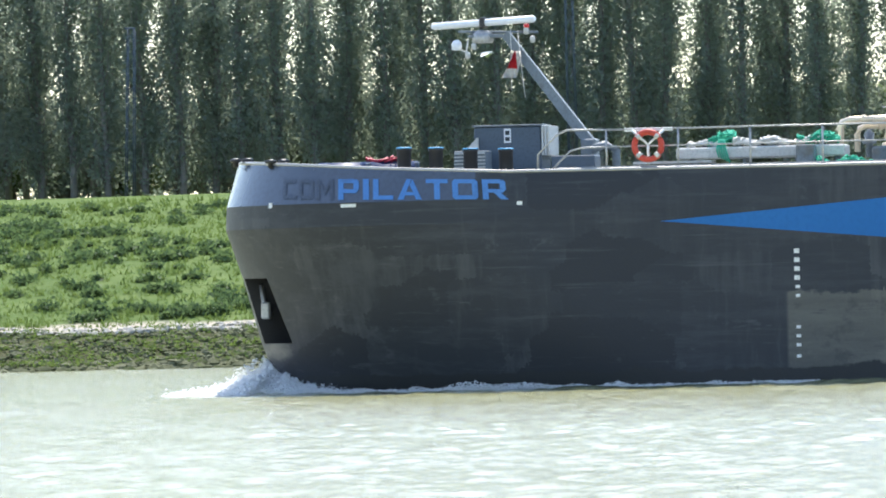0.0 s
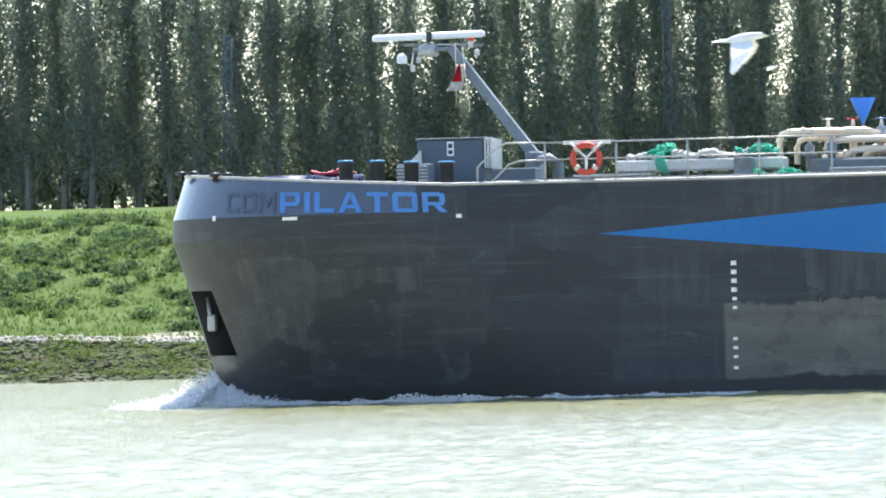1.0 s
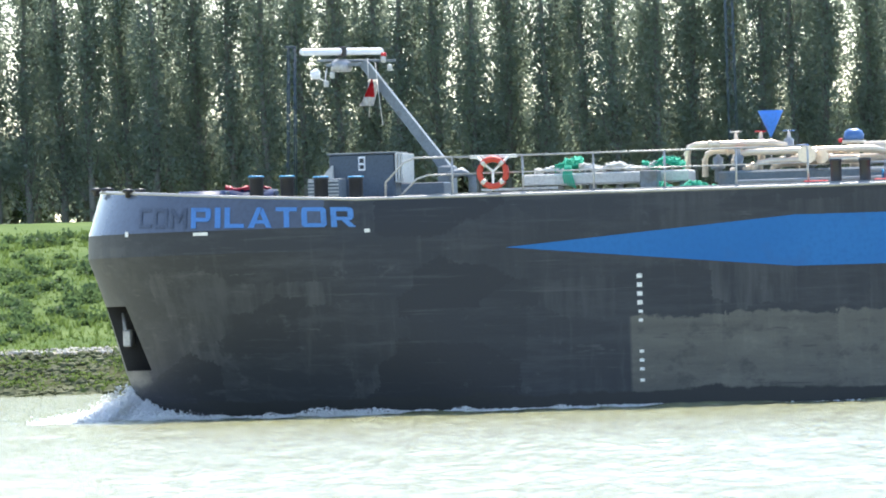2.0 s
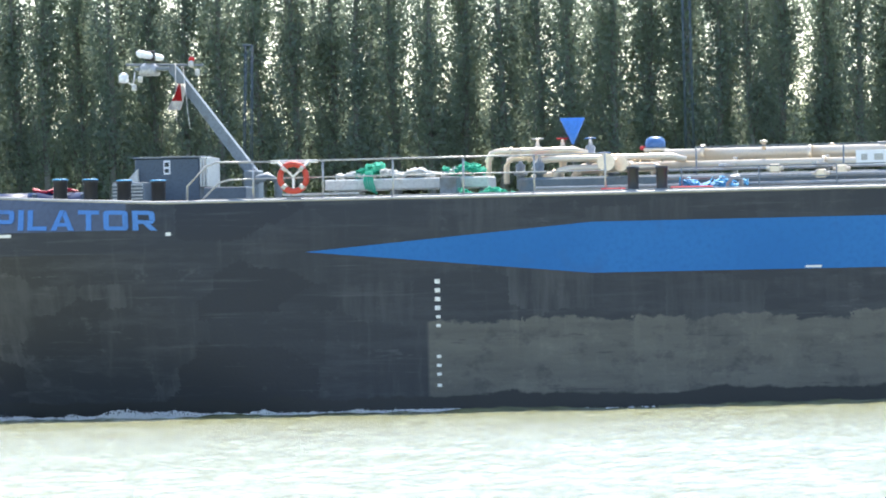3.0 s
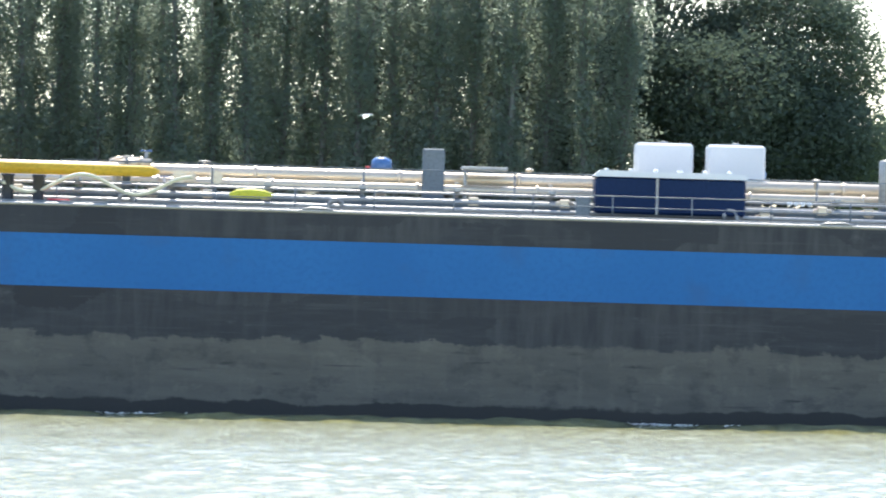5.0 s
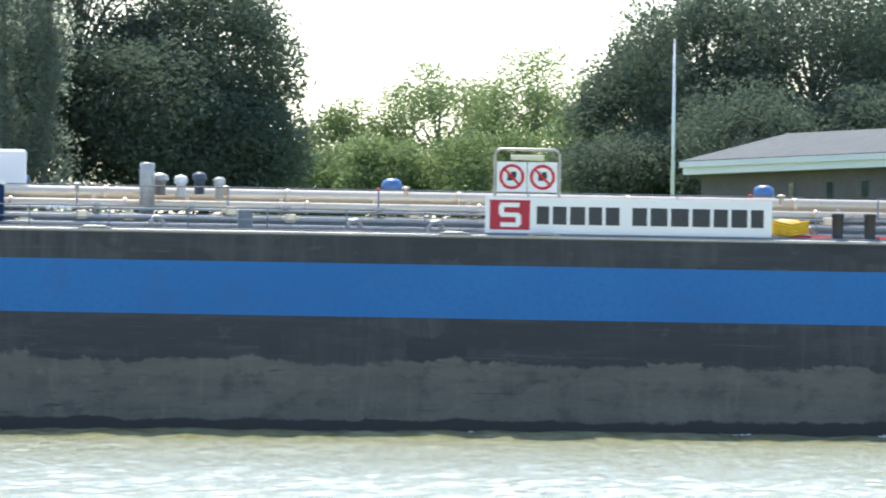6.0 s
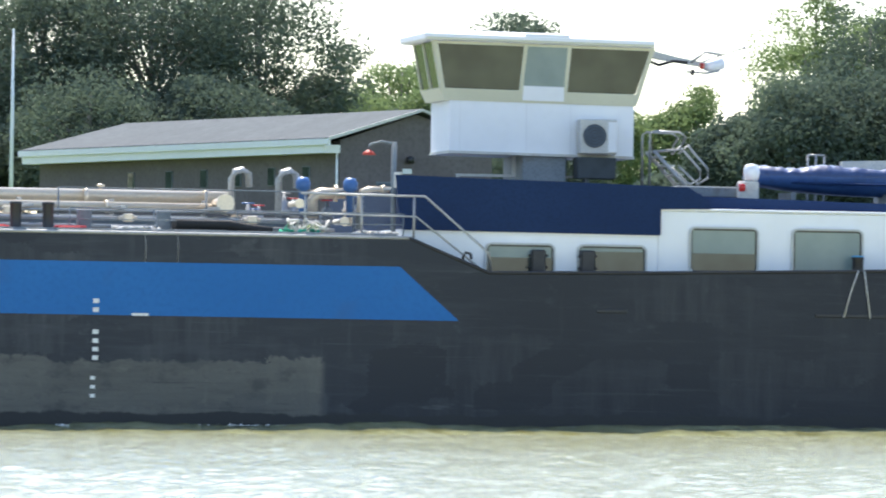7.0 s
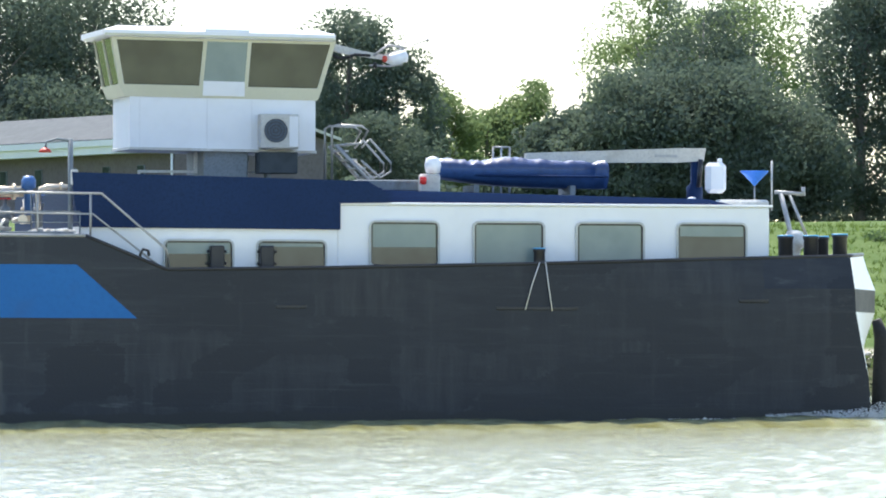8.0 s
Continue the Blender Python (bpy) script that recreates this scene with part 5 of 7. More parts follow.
def service_building():
    """Long low brick house, its gable end to the river."""
    h = empty("brick_house", Matrix.Translation((58.7, 322.0, 7.6)) @ Euler((0, 0, radians(20))).to_matrix().to_4x4())
    # local: +X along the gable front, +Y along the long side, going back
    W, L, E, R = 8.6, 31.0, 4.15, 5.6
    bm = bmesh.new()
    box(bm, 0, W, 0, L, -0.6, E)
    part("wall", bm, M["brick"], h, "brown brick wall")
    bm = bmesh.new()
    prism(bm, [(0, E), (W, E), (W / 2, R - 0.1)], 0, 0.3)
    part("gable", bm, M["brick"], h)
    bm = bmesh.new()
    lo = [(-0.9, E - 0.05), (W / 2, R), (W + 0.5, E - 0.05)]
    for (xa, za), (xb, zb) in zip(lo, lo[1:]):
        y0 = -0.5
        vs = [bm.verts.new(p) for p in ((xa, y0, za), (xb, y0, zb), (xb, L - 1.4 if xb == W / 2 else L + 0.6, zb), (xa, L + 0.6 if xa != W / 2 else L - 1.4, za))]
        ws = [bm.verts.new(v.co + Vector((0, 0, 0.16))) for v in vs]
        bm.faces.new(vs), bm.faces.new(ws)
        for i in range(4):
            bm.faces.new((vs[i], vs[(i + 1) % 4], ws[(i + 1) % 4], ws[i]))
    bmesh.ops.recalc_face_normals(bm, faces=bm.faces)
    part("roof", bm, M["slate"], h, "grey felt roof")
    part("fascia", slab(-1.0, -0.86, -0.55, L + 0.6, E - 0.24, E + 0.06), M["white"], h, "white eaves board")
    part("soffit", slab(-0.86, 0.0, 0.0, L + 0.4, E - 0.62, E - 0.22), M["white"], h)
    for a, b in (((-0.95, E - 0.02), (W / 2, R + 0.03)), ((W / 2, R + 0.03), (W + 0.5, E - 0.02))):
        bm = bmesh.new()
        prism(bm, [a, b, (b[0], b[1] + 0.14), (a[0], a[1] + 0.14)], -0.58, -0.51)
        part("barge_board", bm, M["offwhite"], h)
    for y in (3.2, 6.6, 10.0, 13.4, 17.0, 21.0):
        f = part("window_frame", slab(-0.06, 0.03, y - 0.34, y + 0.34, 2.05, 2.95), M["grey"], h)
        part("pane", slab(-0.085, -0.065, y - 0.3, y + 0.3, 2.08, 2.92), M["glass"], f)
    part("downpipe", tube(bmesh.new(), [(-0.12, 0.1, 0), (-0.12, 0.1, E - 0.3)], 0.06), M["white"], h)
    f = part("door_frame", slab(2.0, 3.1, -0.05, 0.02, 0, 2.2), M["grey"], h)
    part("door", slab(2.08, 3.02, -0.08, -0.055, 0.0, 2.12), M["darkgrey"], f)
    part("wall_lamp", lathe(bmesh.new(), [(0.05, 0), (0.2, 0.02), (0.2, 0.3), (0.05, 0.35)], 10, (3.8, -0.25, 3.1)), M["black"], h)
    part("notice", slab(3.5, 4.0, -0.06, -0.005, 2.6, 2.85), M["board"], h)
    tagged(h, "low brown brick building with a grey roof and white eaves", "building")


service_building()


def flagpole():
    p = empty("flag_pole", pose(43.78, 330, 7.6))
    part("pole", tube(bmesh.new(), [(0, 0, 0), (0.02, 0, 5), (0.05, 0, 9.5)], [0.11, 0.09, 0.05], 8), M["white"], p)
    part("finial", lathe(bmesh.new(), [(0.01, 0), (0.07, 0.04), (0.07, 0.1), (0.01, 0.14)], 8, (0.05, 0, 9.5)), M["white"], p)
    tagged(p, "bare white flagpole beside the brick building", "flagpole")


flagpole()


def lattice_mast(az, y, top, lean):
    x = y * math.tan(radians(az))
    b = land_z(x, y)
    t = empty("lattice_mast", pose(x, y, b, 0, lean, 0))
    hgt = top - b
    w = 0.22
    for sx in (-1, 1):
        for sy in (-1, 1):
            part("leg", tube(bmesh.new(), [(sx * w, sy * w, -0.2), (sx * w * 0.75, sy * w * 0.75, hgt)], 0.03, 5), M["darkgrey"], t)
    n = int(hgt / 0.7)
    for i in range(n):
        z0, z1, s = hgt * i / n, hgt * (i + 1) / n, 1 if i % 2 else -1
        part("brace", tube(bmesh.new(), [(-w * s, -w, z0), (w * s, -w, z1)], 0.014, 4), M["darkgrey"], t)
        part("brace", tube(bmesh.new(), [(-w, -w * s, z0), (-w, w * s, z1)], 0.014, 4), M["darkgrey"], t)
    part("lamp_head", slab(-0.35, 0.2, -0.12, 0.12, hgt, hgt + 0.1, 0.02), M["darkgrey"], t)
    tagged(t, "thin grey lattice light mast in front of the poplars", "light mast", "light masts")


lattice_mast(-13.98, 345, 16.8, 2)
lattice_mast(-10.23, 345, 24.0, 0)

# ---- fittings of the foredeck ----


def bollard(x, y, z0, z1, r=0.165, cap=True, mt="black"):
    bm = bmesh.new()
    h = z1 - z0
    lathe(bm, [(r * 1.25, 0), (r * 1.25, 0.03), (r, 0.06), (r, h - 0.09), (r * 1.12, h - 0.07), (r * 1.12, h - 0.012)], 16)
    b = part("bollard", bm, M[mt], ship, "black welded bollard")
    b.location = (x, y, z0)
    if cap:
        c = part("cap", lathe(bmesh.new(), [(r * 1.14, 0), (r * 1.14, 0.018), (r * 0.9, 0.03)], 16, (0, 0, h - 0.018)), M["tarp2"], b, "light blue painted top")
    return b


SCANNERS = []


def foredeck():
    for x, z in ((4.84, 5.40), (5.62, 5.38), (6.42, 5.34), (7.24, 5.32)):
        bollard(x, 1.15 if x > 5 else 1.35, 4.25, z)
    # cleats on the bulwark at the stem
    for x in (0.55, 1.7):
        bm = bmesh.new()
        lathe(bm, [(0.07, 0), (0.07, 0.1), (0.14, 0.12), (0.14, 0.18), (0.04, 0.2)], 10)
        lathe(bm, [(0.07, 0), (0.07, 0.1), (0.14, 0.12), (0.14, 0.18), (0.04, 0.2)], 10, (0.3, 0, 0))
        o = part("fairlead", bm, M["black"], ship)
        o.location = (x - 0.2, side_y(x, 4.9) + 0.25, top_z(x) - 0.08)
    # winch drums under covers
    for x, w in ((2.75, 0.5), (3.75, 0.45)):
        bm = bmesh.new()
        tube(bm, [(-0.7, 0, 0), (-0.66, 0, 0), (0.66, 0, 0), (0.7, 0, 0)], [0.3, 0.46, 0.46, 0.3], 14)
        o = part("winch_drum", bm, M["navy"], ship, "navy anchor winch drum")
        o.matrix_basis = pose(x, 4.9, 4.72, 0, 0, 25)
        part("winch_frame", slab(-0.62, -0.55, -0.5, 0.5, -0.45, 0.42, 0.02), M["darkgrey"], o)
        part("winch_frame", slab(0.55, 0.62, -0.5, 0.5, -0.45, 0.42, 0.02), M["darkgrey"], o)
    # louvred ventilator and a pointed deflector
    bm = slab(5.75, 6.5, 2.6, 3.3, 4.25, 5.32, 0.02)
    v = part("ventilator", bm, M["grey"], ship, "grey louvred ventilator box")
    for k in range(5):
        part("slat", slab(5.77, 6.48, 2.53, 2.61, 4.92 + 0.08 * k, 4.955 + 0.08 * k), M["offwhite"], v)
    bm = bmesh.new()
    prism(bm, [(5.75, 5.22), (6.12, 5.62), (6.16, 5.64), (6.16, 5.24)], 3.4, 3.5)
    part("deflector", bm, M["offwhite"], ship)
    # control cabinet
    c = part("cabinet", slab(6.05, 7.62, 3.5, 4.7, 4.25, 5.88, 0.03), M["darkgrey"], ship, "dark blue-grey steel cabinet")
    part("cabinet_lid", slab(6.01, 7.66, 3.46, 4.74, 5.88, 5.92, 0.01), M["grey"], c)
    for x in (7.64, 7.71, 7.78):
        part("side_plate", slab(x, x + 0.05, 3.45, 4.6, 5.2, 5.88, 0.005), M["offwhite"], c)
    lab = part("label_plate", slab(6.76, 6.92, 3.47, 3.497, 5.5, 5.83), M["board"], c, "white warning label")
    part("label_symbol", slab(6.79, 6.89, 3.46, 3.469, 5.68, 5.78), M["ink"], lab)
    part("label_symbol", slab(6.79, 6.89, 3.46, 3.469, 5.54, 5.63), M["ink"], lab)
    part("locker", slab(8.2, 9.2, 1.6, 2.4, 4.66, 5.14, 0.02), M["darkgrey"], ship)
    # lowered mast
    p0, p1 = Vector((8.42, 5.7, 5.45)), Vector((6.42, 5.7, 8.10))
    bm = bmesh.new()
    dirv = (p1 - p0).normalized()
    nrm = Vector((dirv.z, 0, -dirv.x))
    a = []
    for p, w in ((p0, 0.125), (p1, 0.10)):
        a.append([bm.verts.new(p + nrm * sx * w + Vector((0, sy * 0.13, 0))) for sx, sy in ((-1, -1), (1, -1), (1, 1), (-1, 1))])
    for i in range(4):
        bm.faces.new((a[0][i], a[0][(i + 1) % 4], a[1][(i + 1) % 4], a[1][i]))
    bm.faces.new(a[0][::-1]), bm.faces.new(a[1])
    bmesh.ops.recalc_face_normals(bm, faces=bm.faces)
    mast = part("mast", bm, M["grey"], ship, "slanting grey box-section mast with a radar scanner")
    bm = slab(8.2, 8.55, 5.4, 6.0, 4.66, 5.6, 0.04)
    tube(bm, [(8.5, 5.35, 5.35), (8.8, 5.35, 5.45), (9.05, 5.35, 5.3), (9.05, 5.35, 4.7)], 0.1, 8)
    part("mast_foot", bm, M["grey"], ship)
    bm = bmesh.new()
    box(bm, 5.55, 6.4, 5.55, 5.85, 8.02, 8.1, 0.01)
    tube(bm, [(5.3, 5.7, 8.18), (7.2, 5.7, 8.12)], 0.035, 6)
    part("yard", bm, M["grey"], mast)
    sc = part("radar_scanner", tube(bmesh.new(), [(-1.34, 0, 0), (-1.28, 0, 0), (1.28, 0, 0), (1.34, 0, 0)], [0.05, 0.085, 0.085, 0.05], 10), M["white"], mast, "white turning radar scanner bar")
    part("scanner_clamp", slab(-0.065, 0.065, -0.12, 0.12, -0.13, 0.12, 0.02), M["black"], sc)
    SCANNERS.append((sc, pose(5.9, 5.7, 8.375, 0, -2, 0)))
    bm = lathe(bmesh.new(), [(0.22, 0), (0.26, 0.04), (0.24, 0.22), (0.12, 0.3)], 14, (5.88, 5.7, 7.9))
    part("radar_gearbox", bm, M["galv"], mast)
    bm = bmesh.new()
    lathe(bm, [(0.05, -0.12), (0.12, -0.1), (0.12, 0.05), (0.05, 0.12)], 10, (5.27, 5.6, 7.86))
    tube(bm, [(5.3, 5.6, 7.8), (5.5, 5.6, 7.68), (5.55, 5.6, 8.0)], 0.02, 5)
    part("horn", bm, M["white"], mast)
    for x, z in ((5.55, 7.62), (5.7, 7.82), (6.95, 8.15), (7.1, 7.95)):
        part("mast_lamp", lathe(bmesh.new(), [(0.02, -0.08), (0.06, -0.07), (0.06, 0.06), (0.02, 0.08)], 8, (x, 5.5, z)), M["offwhite"], mast)
    part("mast_lamp", lathe(bmesh.new(), [(0.02, 0), (0.07, 0.01), (0.07, 0.1), (0.02, 0.12)], 8, (6.95, 5.55, 8.2)), M["lamp_red"], mast, "red lamp")
    part("halyard", tube(bmesh.new(), [(6.75, 5.5, 8.1), (6.85, 5.5, 7.0), (6.9, 5.5, 6.6)], 0.01, 4), M["rope"], mast)
    # stair rails down to the foredeck
    bm = bmesh.new()
    tube(bm, [(8.1, 0.4, 4.5), (8.12, 0.4, 5.15), (8.55, 0.4, 5.58), (8.8, 0.4, 5.68), (9.75, 0.22, 5.66)], 0.028, 6)
    tube(bm, [(8.35, 0.4, 4.72), (8.85, 0.4, 5.2), (9.1, 0.4, 5.27), (9.75, 0.3, 5.28)], 0.024, 6)
    part("stair_rail", bm, M["galv"], ship)
    # anchor in its pocket
    bm = bmesh.new()
    tube(bm, [(0.72, 4.45, 2.35), (0.86, 4.35, 1.6)], 0.06, 6)
    box(bm, 0.76, 0.98, 4.2, 4.5, 1.55, 1.95, 0.04)
    part("anchor", bm, M["galv"], ship, "grey stockless anchor in the bow pocket")


foredeck()


def flag():
    f = empty("signal_flag")
    bm = bmesh.new()
    n = 8
    rows = []
    for i in range(n + 1):
        u = i / n
        rows.append([bm.verts.new((0.04 + 0.42 * u * (0.4 + 0.6 * w) - 0.28 * w + 0.05 * math.sin(7 * u + 3 * w), 0.07 * math.sin(9 * u + 2 * w), -0.62 * w)) for w in (0, 0.33, 0.66, 1.0)])
    for a, b in zip(rows, rows[1:]):
        for k in range(3):
            bm.faces.new((a[k], b[k], b[k + 1], a[k + 1])).material_index = 1 if rows.index(a) in (3, 4, 5) and k < 2 else 0
    bmesh.ops.solidify(bm, geom=bm.faces[:], thickness=0.008)
    part("cloth", bm, [M["rope"], M["red"]], f, smooth=True)
    part("halyard", tube(bmesh.new(), [(0.02, 0, 0.5), (0.02, 0, -0.9)], 0.008, 4), M["rope"], f)
    aboard(tagged(f, "small white and red flag hanging by the slanting mast", "flag"), pose(6.6, 5.3, 7.68))


flag()


def ring_pts(r, n=28):
    return [(r * math.cos(k * 2 * math.pi / n), 0, r * math.sin(k * 2 * math.pi / n)) for k in range(n + 1)]


def lifebuoy():
    b = empty("lifebuoy")
    bm = tube(bmesh.new(), ring_pts(0.31), 0.07, 10, caps=False)
    part("ring", bm, M["orange"], b, "orange-red lifebuoy ring")
    for a in (45, 135, 225, 315):
        c = [(0.30 * math.cos(radians(a + d)), 0, 0.30 * math.sin(radians(a + d))) for d in (-9, 0, 9)]
        part("band", tube(bmesh.new(), c, 0.077, 10), M["offwhite"], b, "white band")
    bm = bmesh.new()
    box(bm, -0.55, 0.55, 0.1, 0.16, 0.33, 0.41, 0.01)
    tube(bm, [(-0.36, 0.05, 0.36), (0, 0.0, 0.02), (0.36, 0.05, 0.36)], 0.035, 6)
    tube(bm, [(0, 0, 0.02), (0, 0, -0.4)], 0.03, 6)
    part("bracket", bm, M["mark"], b, "white bracket")
    aboard(tagged(b, "orange lifebuoy with white bands in a white rail bracket", "lifebuoy"), pose(10.69, 0.1, 5.28))


lifebuoy()


def heap(rnd, length, depth, height, strands, r):
    """A pile of rope: looped strands."""
    bm = bmesh.new()
    for _ in range(strands):
        x = rnd.uniform(-length / 2, length / 2)
        pts = []
        a = rnd.uniform(0, 6)
        for k in range(9):
            a += rnd.uniform(0.4, 1.2)
            x2 = max(-length / 2, min(length / 2, x + 0.28 * math.cos(a)))
            top = height * (0.45 + 0.55 * abs(math.sin(x2 * 4 + 1)))
            pts.append((x2, depth * 0.5 * math.sin(a * 1.3), top * rnd.uniform(0.55, 1.0) if k % 2 else top * rnd.uniform(0.2, 0.8)))
        tube(bm, pts, r, 5)
    return bm


def ropes():
    rnd = random.Random(3)
    part("rope_tray", slab(11.1, 14.95, 1.45, 2.3, 4.98, 5.24, 0.03), M["offwhite"], ship, "long off-white rope tray")
    part("tray_bracket", slab(10.1, 11.9, 1.5, 2.1, 4.9, 4.95), M["offwhite"], ship)
    for x in (11.4, 12.6, 13.8, 14.7):
        part("tray_leg", slab(x, x + 0.07, 1.6, 2.1, 4.66, 4.99), M["grey"], ship)
    part("bin", slab(13.92, 14.32, 0.9, 1.4, 4.68, 5.24, 0.02), M["grey"], ship)
    for x, l, h, c, m in ((11.75, 0.8, 0.22, 16, "rope"), (13.1, 1.4, 0.25, 30, "rope"), (12.1, 0.55, 0.42, 16, "green"), (14.3, 0.9, 0.36, 18, "green"), (14.15, 0.6, 0.28, 10, "rope")):
        o = part("mooring_rope", heap(rnd, l, 0.6, h, c if m == "rope" else int(1.4 * c), 0.028 if m == "rope" else 0.018), M[m])
        aboard(tagged(o, "heap of %s mooring rope on a deck tray" % ("white" if m == "rope" else "green"), "rope", "mooring ropes"), pose(x, 1.85, 5.22))
    bm = bmesh.new()
    for k in range(5):
        tube(bm, [(0.03 * k, 0, 0), (0.05 * k - 0.05, -0.05, -0.25), (0.06 * k, -0.05, -0.42 - 0.03 * k)], 0.02, 5)
    aboard(tagged(part("net_end", bm, M["green"]), "green rope ends hanging over a deck tray", "rope", "mooring ropes"), pose(12.1, 1.4, 5.42))
    o = part("wire_heap", heap(rnd, 1.0, 0.5, 0.2, 14, 0.02), M["maroon"])
    aboard(tagged(o, "tangled dark red lines on the anchor winch", "rope", "mooring ropes"), pose(3.75, 4.9, 5.1))
    o = part("mooring_rope", heap(rnd, 1.2, 0.5, 0.32, 18, 0.018), M["green"])
    aboard(tagged(o, "heap of green mooring rope on the deck", "rope", "mooring ropes"), pose(15.0, 1.0, 4.68))
    o = part("mooring_rope", heap(rnd, 1.5, 0.5, 0.42, 34, 0.02), M["tarp2"])
    aboard(tagged(o, "heap of light blue rope behind the deck bollards", "rope", "mooring ropes"), pose(20.2, 1.3, 4.7))
    o = part("mooring_rope", heap(rnd, 0.9, 0.4, 0.16, 10, 0.028), M["green"])
    aboard(tagged(o, "small heap of green rope on the deck", "rope", "mooring ropes"), pose(87.8, 0.7, 4.68))
    o = part("mooring_rope", heap(rnd, 1.1, 0.5, 0.14, 14, 0.03), M["rope"])
    aboard(tagged(o, "heap of white rope on the deck edge", "rope", "mooring ropes"), pose(84.3, 0.6, 4.68))


ropes()


def manifold(x0, x1, seed):
    """Cross-over piping: bends, valves with hand wheels, flanges."""
    rnd = random.Random(seed)
    x = x0
    while x < x1:
        y = rnd.uniform(2.4, 4.4)
        z = rnd.uniform(5.1, 5.85)
        r = rnd.choice((0.07, 0.1, 0.13))
        bm = bmesh.new()
        k = rnd.random()
        if k < 0.35:
            tube(bm, [(0, 0, -0.5), (0, 0, -0.1), (0.06, 0, 0.03), (0.2, 0, 0.08), (0.75, 0, 0.08)], r, 10)
            tube(bm, [(0.5, 0, 0.08), (0.57, 0, 0.08)], r * 1.5, 10)
            part("pipe_bend", bm, M["steel"], ship).location = (x, y, z)
        elif k < 0.7:
            lathe(bm, [(0.09, -0.45), (0.09, -0.15), (0.16, -0.14), (0.16, -0.08), (0.1, -0.06), (0.12, 0.1), (0.05, 0.14), (0.03, 0.3)], 10)
            v = part("valve", bm, M[rnd.choice(("steel", "galv", "grey", "steel"))], ship)
            v.location = (x, y, z)
            part("hand_wheel", tube(tube(bmesh.new(), [(0.13 * math.cos(a * 0.5236), 0.13 * math.sin(a * 0.5236), 0.3) for a in range(13)], 0.016, 5, caps=False), [(-0.13, 0, 0.3), (0.13, 0, 0.3)], 0.012, 4), M[rnd.choice(("red", "valve", "galv"))], v)
        else:
            tube(bm, [(0, -0.3, 0), (0, 0.9, 0)], r, 10)
            tube(bm, [(0, -0.32, 0), (0, -0.25, 0)], r * 1.6, 12)
            part("pipe_end", bm, M["steel"], ship, "blind-flanged pipe end").location = (x, y - 1.2, min(z, 5.5))
        x += rnd.uniform(0.16, 0.42)


manifold(14.7, 18.0, 1)
manifold(48.6, 51.2, 2)
manifold(86.6, 90.2, 5)
for _x0, _x1, _z in ((14.6, 16.9, 5.82), (15.7, 19.2, 5.62), (16.2, 18.8, 5.40)):
    part("cargo_pipe", tube(bmesh.new(), [(_x0, 3.0, _z - 0.25), (_x0 + 0.1, 3.0, _z - 0.05), (_x0 + 0.35, 3.0, _z), (_x1 - 0.3, 3.2, _z), (_x1, 3.3, _z - 0.08)], 0.08, 10), M["steel"], ship, "pale insulated pipe")


def tank_valve(x, z=5.78, first=[]):
    """Blue domed pressure valve on a flanged stub."""
    if first:
        return again(first[0], pose(x, 4.6, z)), again(first[1], pose(x, 4.6, z)), again(first[2], pose(x, 4.6, z))
    a = part("tank_valve", lathe(bmesh.new(), [(0.22, 0.08), (0.24, 0.1), (0.24, 0.2), (0.2, 0.29), (0.1, 0.34)], 14), M["valve"], ship, "blue domed tank pressure valve")
    b = part("valve_stub", lathe(bmesh.new(), [(0.12, -0.7), (0.12, 0.0), (0.28, 0.0), (0.28, 0.07), (0.1, 0.08)], 12), M["steel"], ship)
    bm = slab(-0.36, -0.26, -0.06, 0.06, 0.03, 0.13, 0.02)
    c = part("valve_lever", bm, M["red"], ship)
    for o in (a, b, c):
        o.location = (x, 4.6, z)
    first += [a, b, c]


for _x in (18.25, 26.45, 34.85, 43.25, 54.8, 63.35, 71.9, 80.5):
    tank_valve(_x)
for _x in (18.5, 19.16, 46.52, 47.2, 81.57, 82.3):
    bollard(_x, 0.42, 4.62, 5.36 if _x < 30 else 5.42, 0.13, cap=False)
for _x0, _x1 in ((17.8, 18.3), (19.4, 20.3), (80.95, 81.4), (82.5, 83.0), (47.4, 47.9)):
    part("bollard_base", slab(_x0, _x1, 0.15, 0.6, 4.66, 4.88, 0.02), M["red"], ship, "red painted bollard foot")
for _x in (26.4, 30.8, 37.9, 43.0, 53.0, 64.5, 72.5, 74.5):
    part("chock", tube(slab(_x, _x + 0.8, -0.03, 0.06, 4.75, 4.79, 0.01), [(_x + 0.05, 0, 4.79), (_x + 0.2, 0, 4.83), (_x + 0.6, 0, 4.83), (_x + 0.75, 0, 4.79)], 0.025, 5), M["galv"], ship)
for _x in (27.0, 34.1, 59.3, 68.3, 83.2, 85.0):
    part("junction_box", slab(_x - 0.16, _x + 0.16, 0.9, 1.15, 4.75, 5.28, 0.02), M["grey"], ship)
for _x, _z in ((36.9, 6.17), (66.05, 6.33)):
    part("vent_pipe", lathe(bmesh.new(), [(0.17, 4.7), (0.17, _z - 0.05), (0.15, _z), (0.05, _z + 0.01)], 14, (_x + 0.15, 2.9, 0)), M["galv"], ship, "stout grey vent pipe")
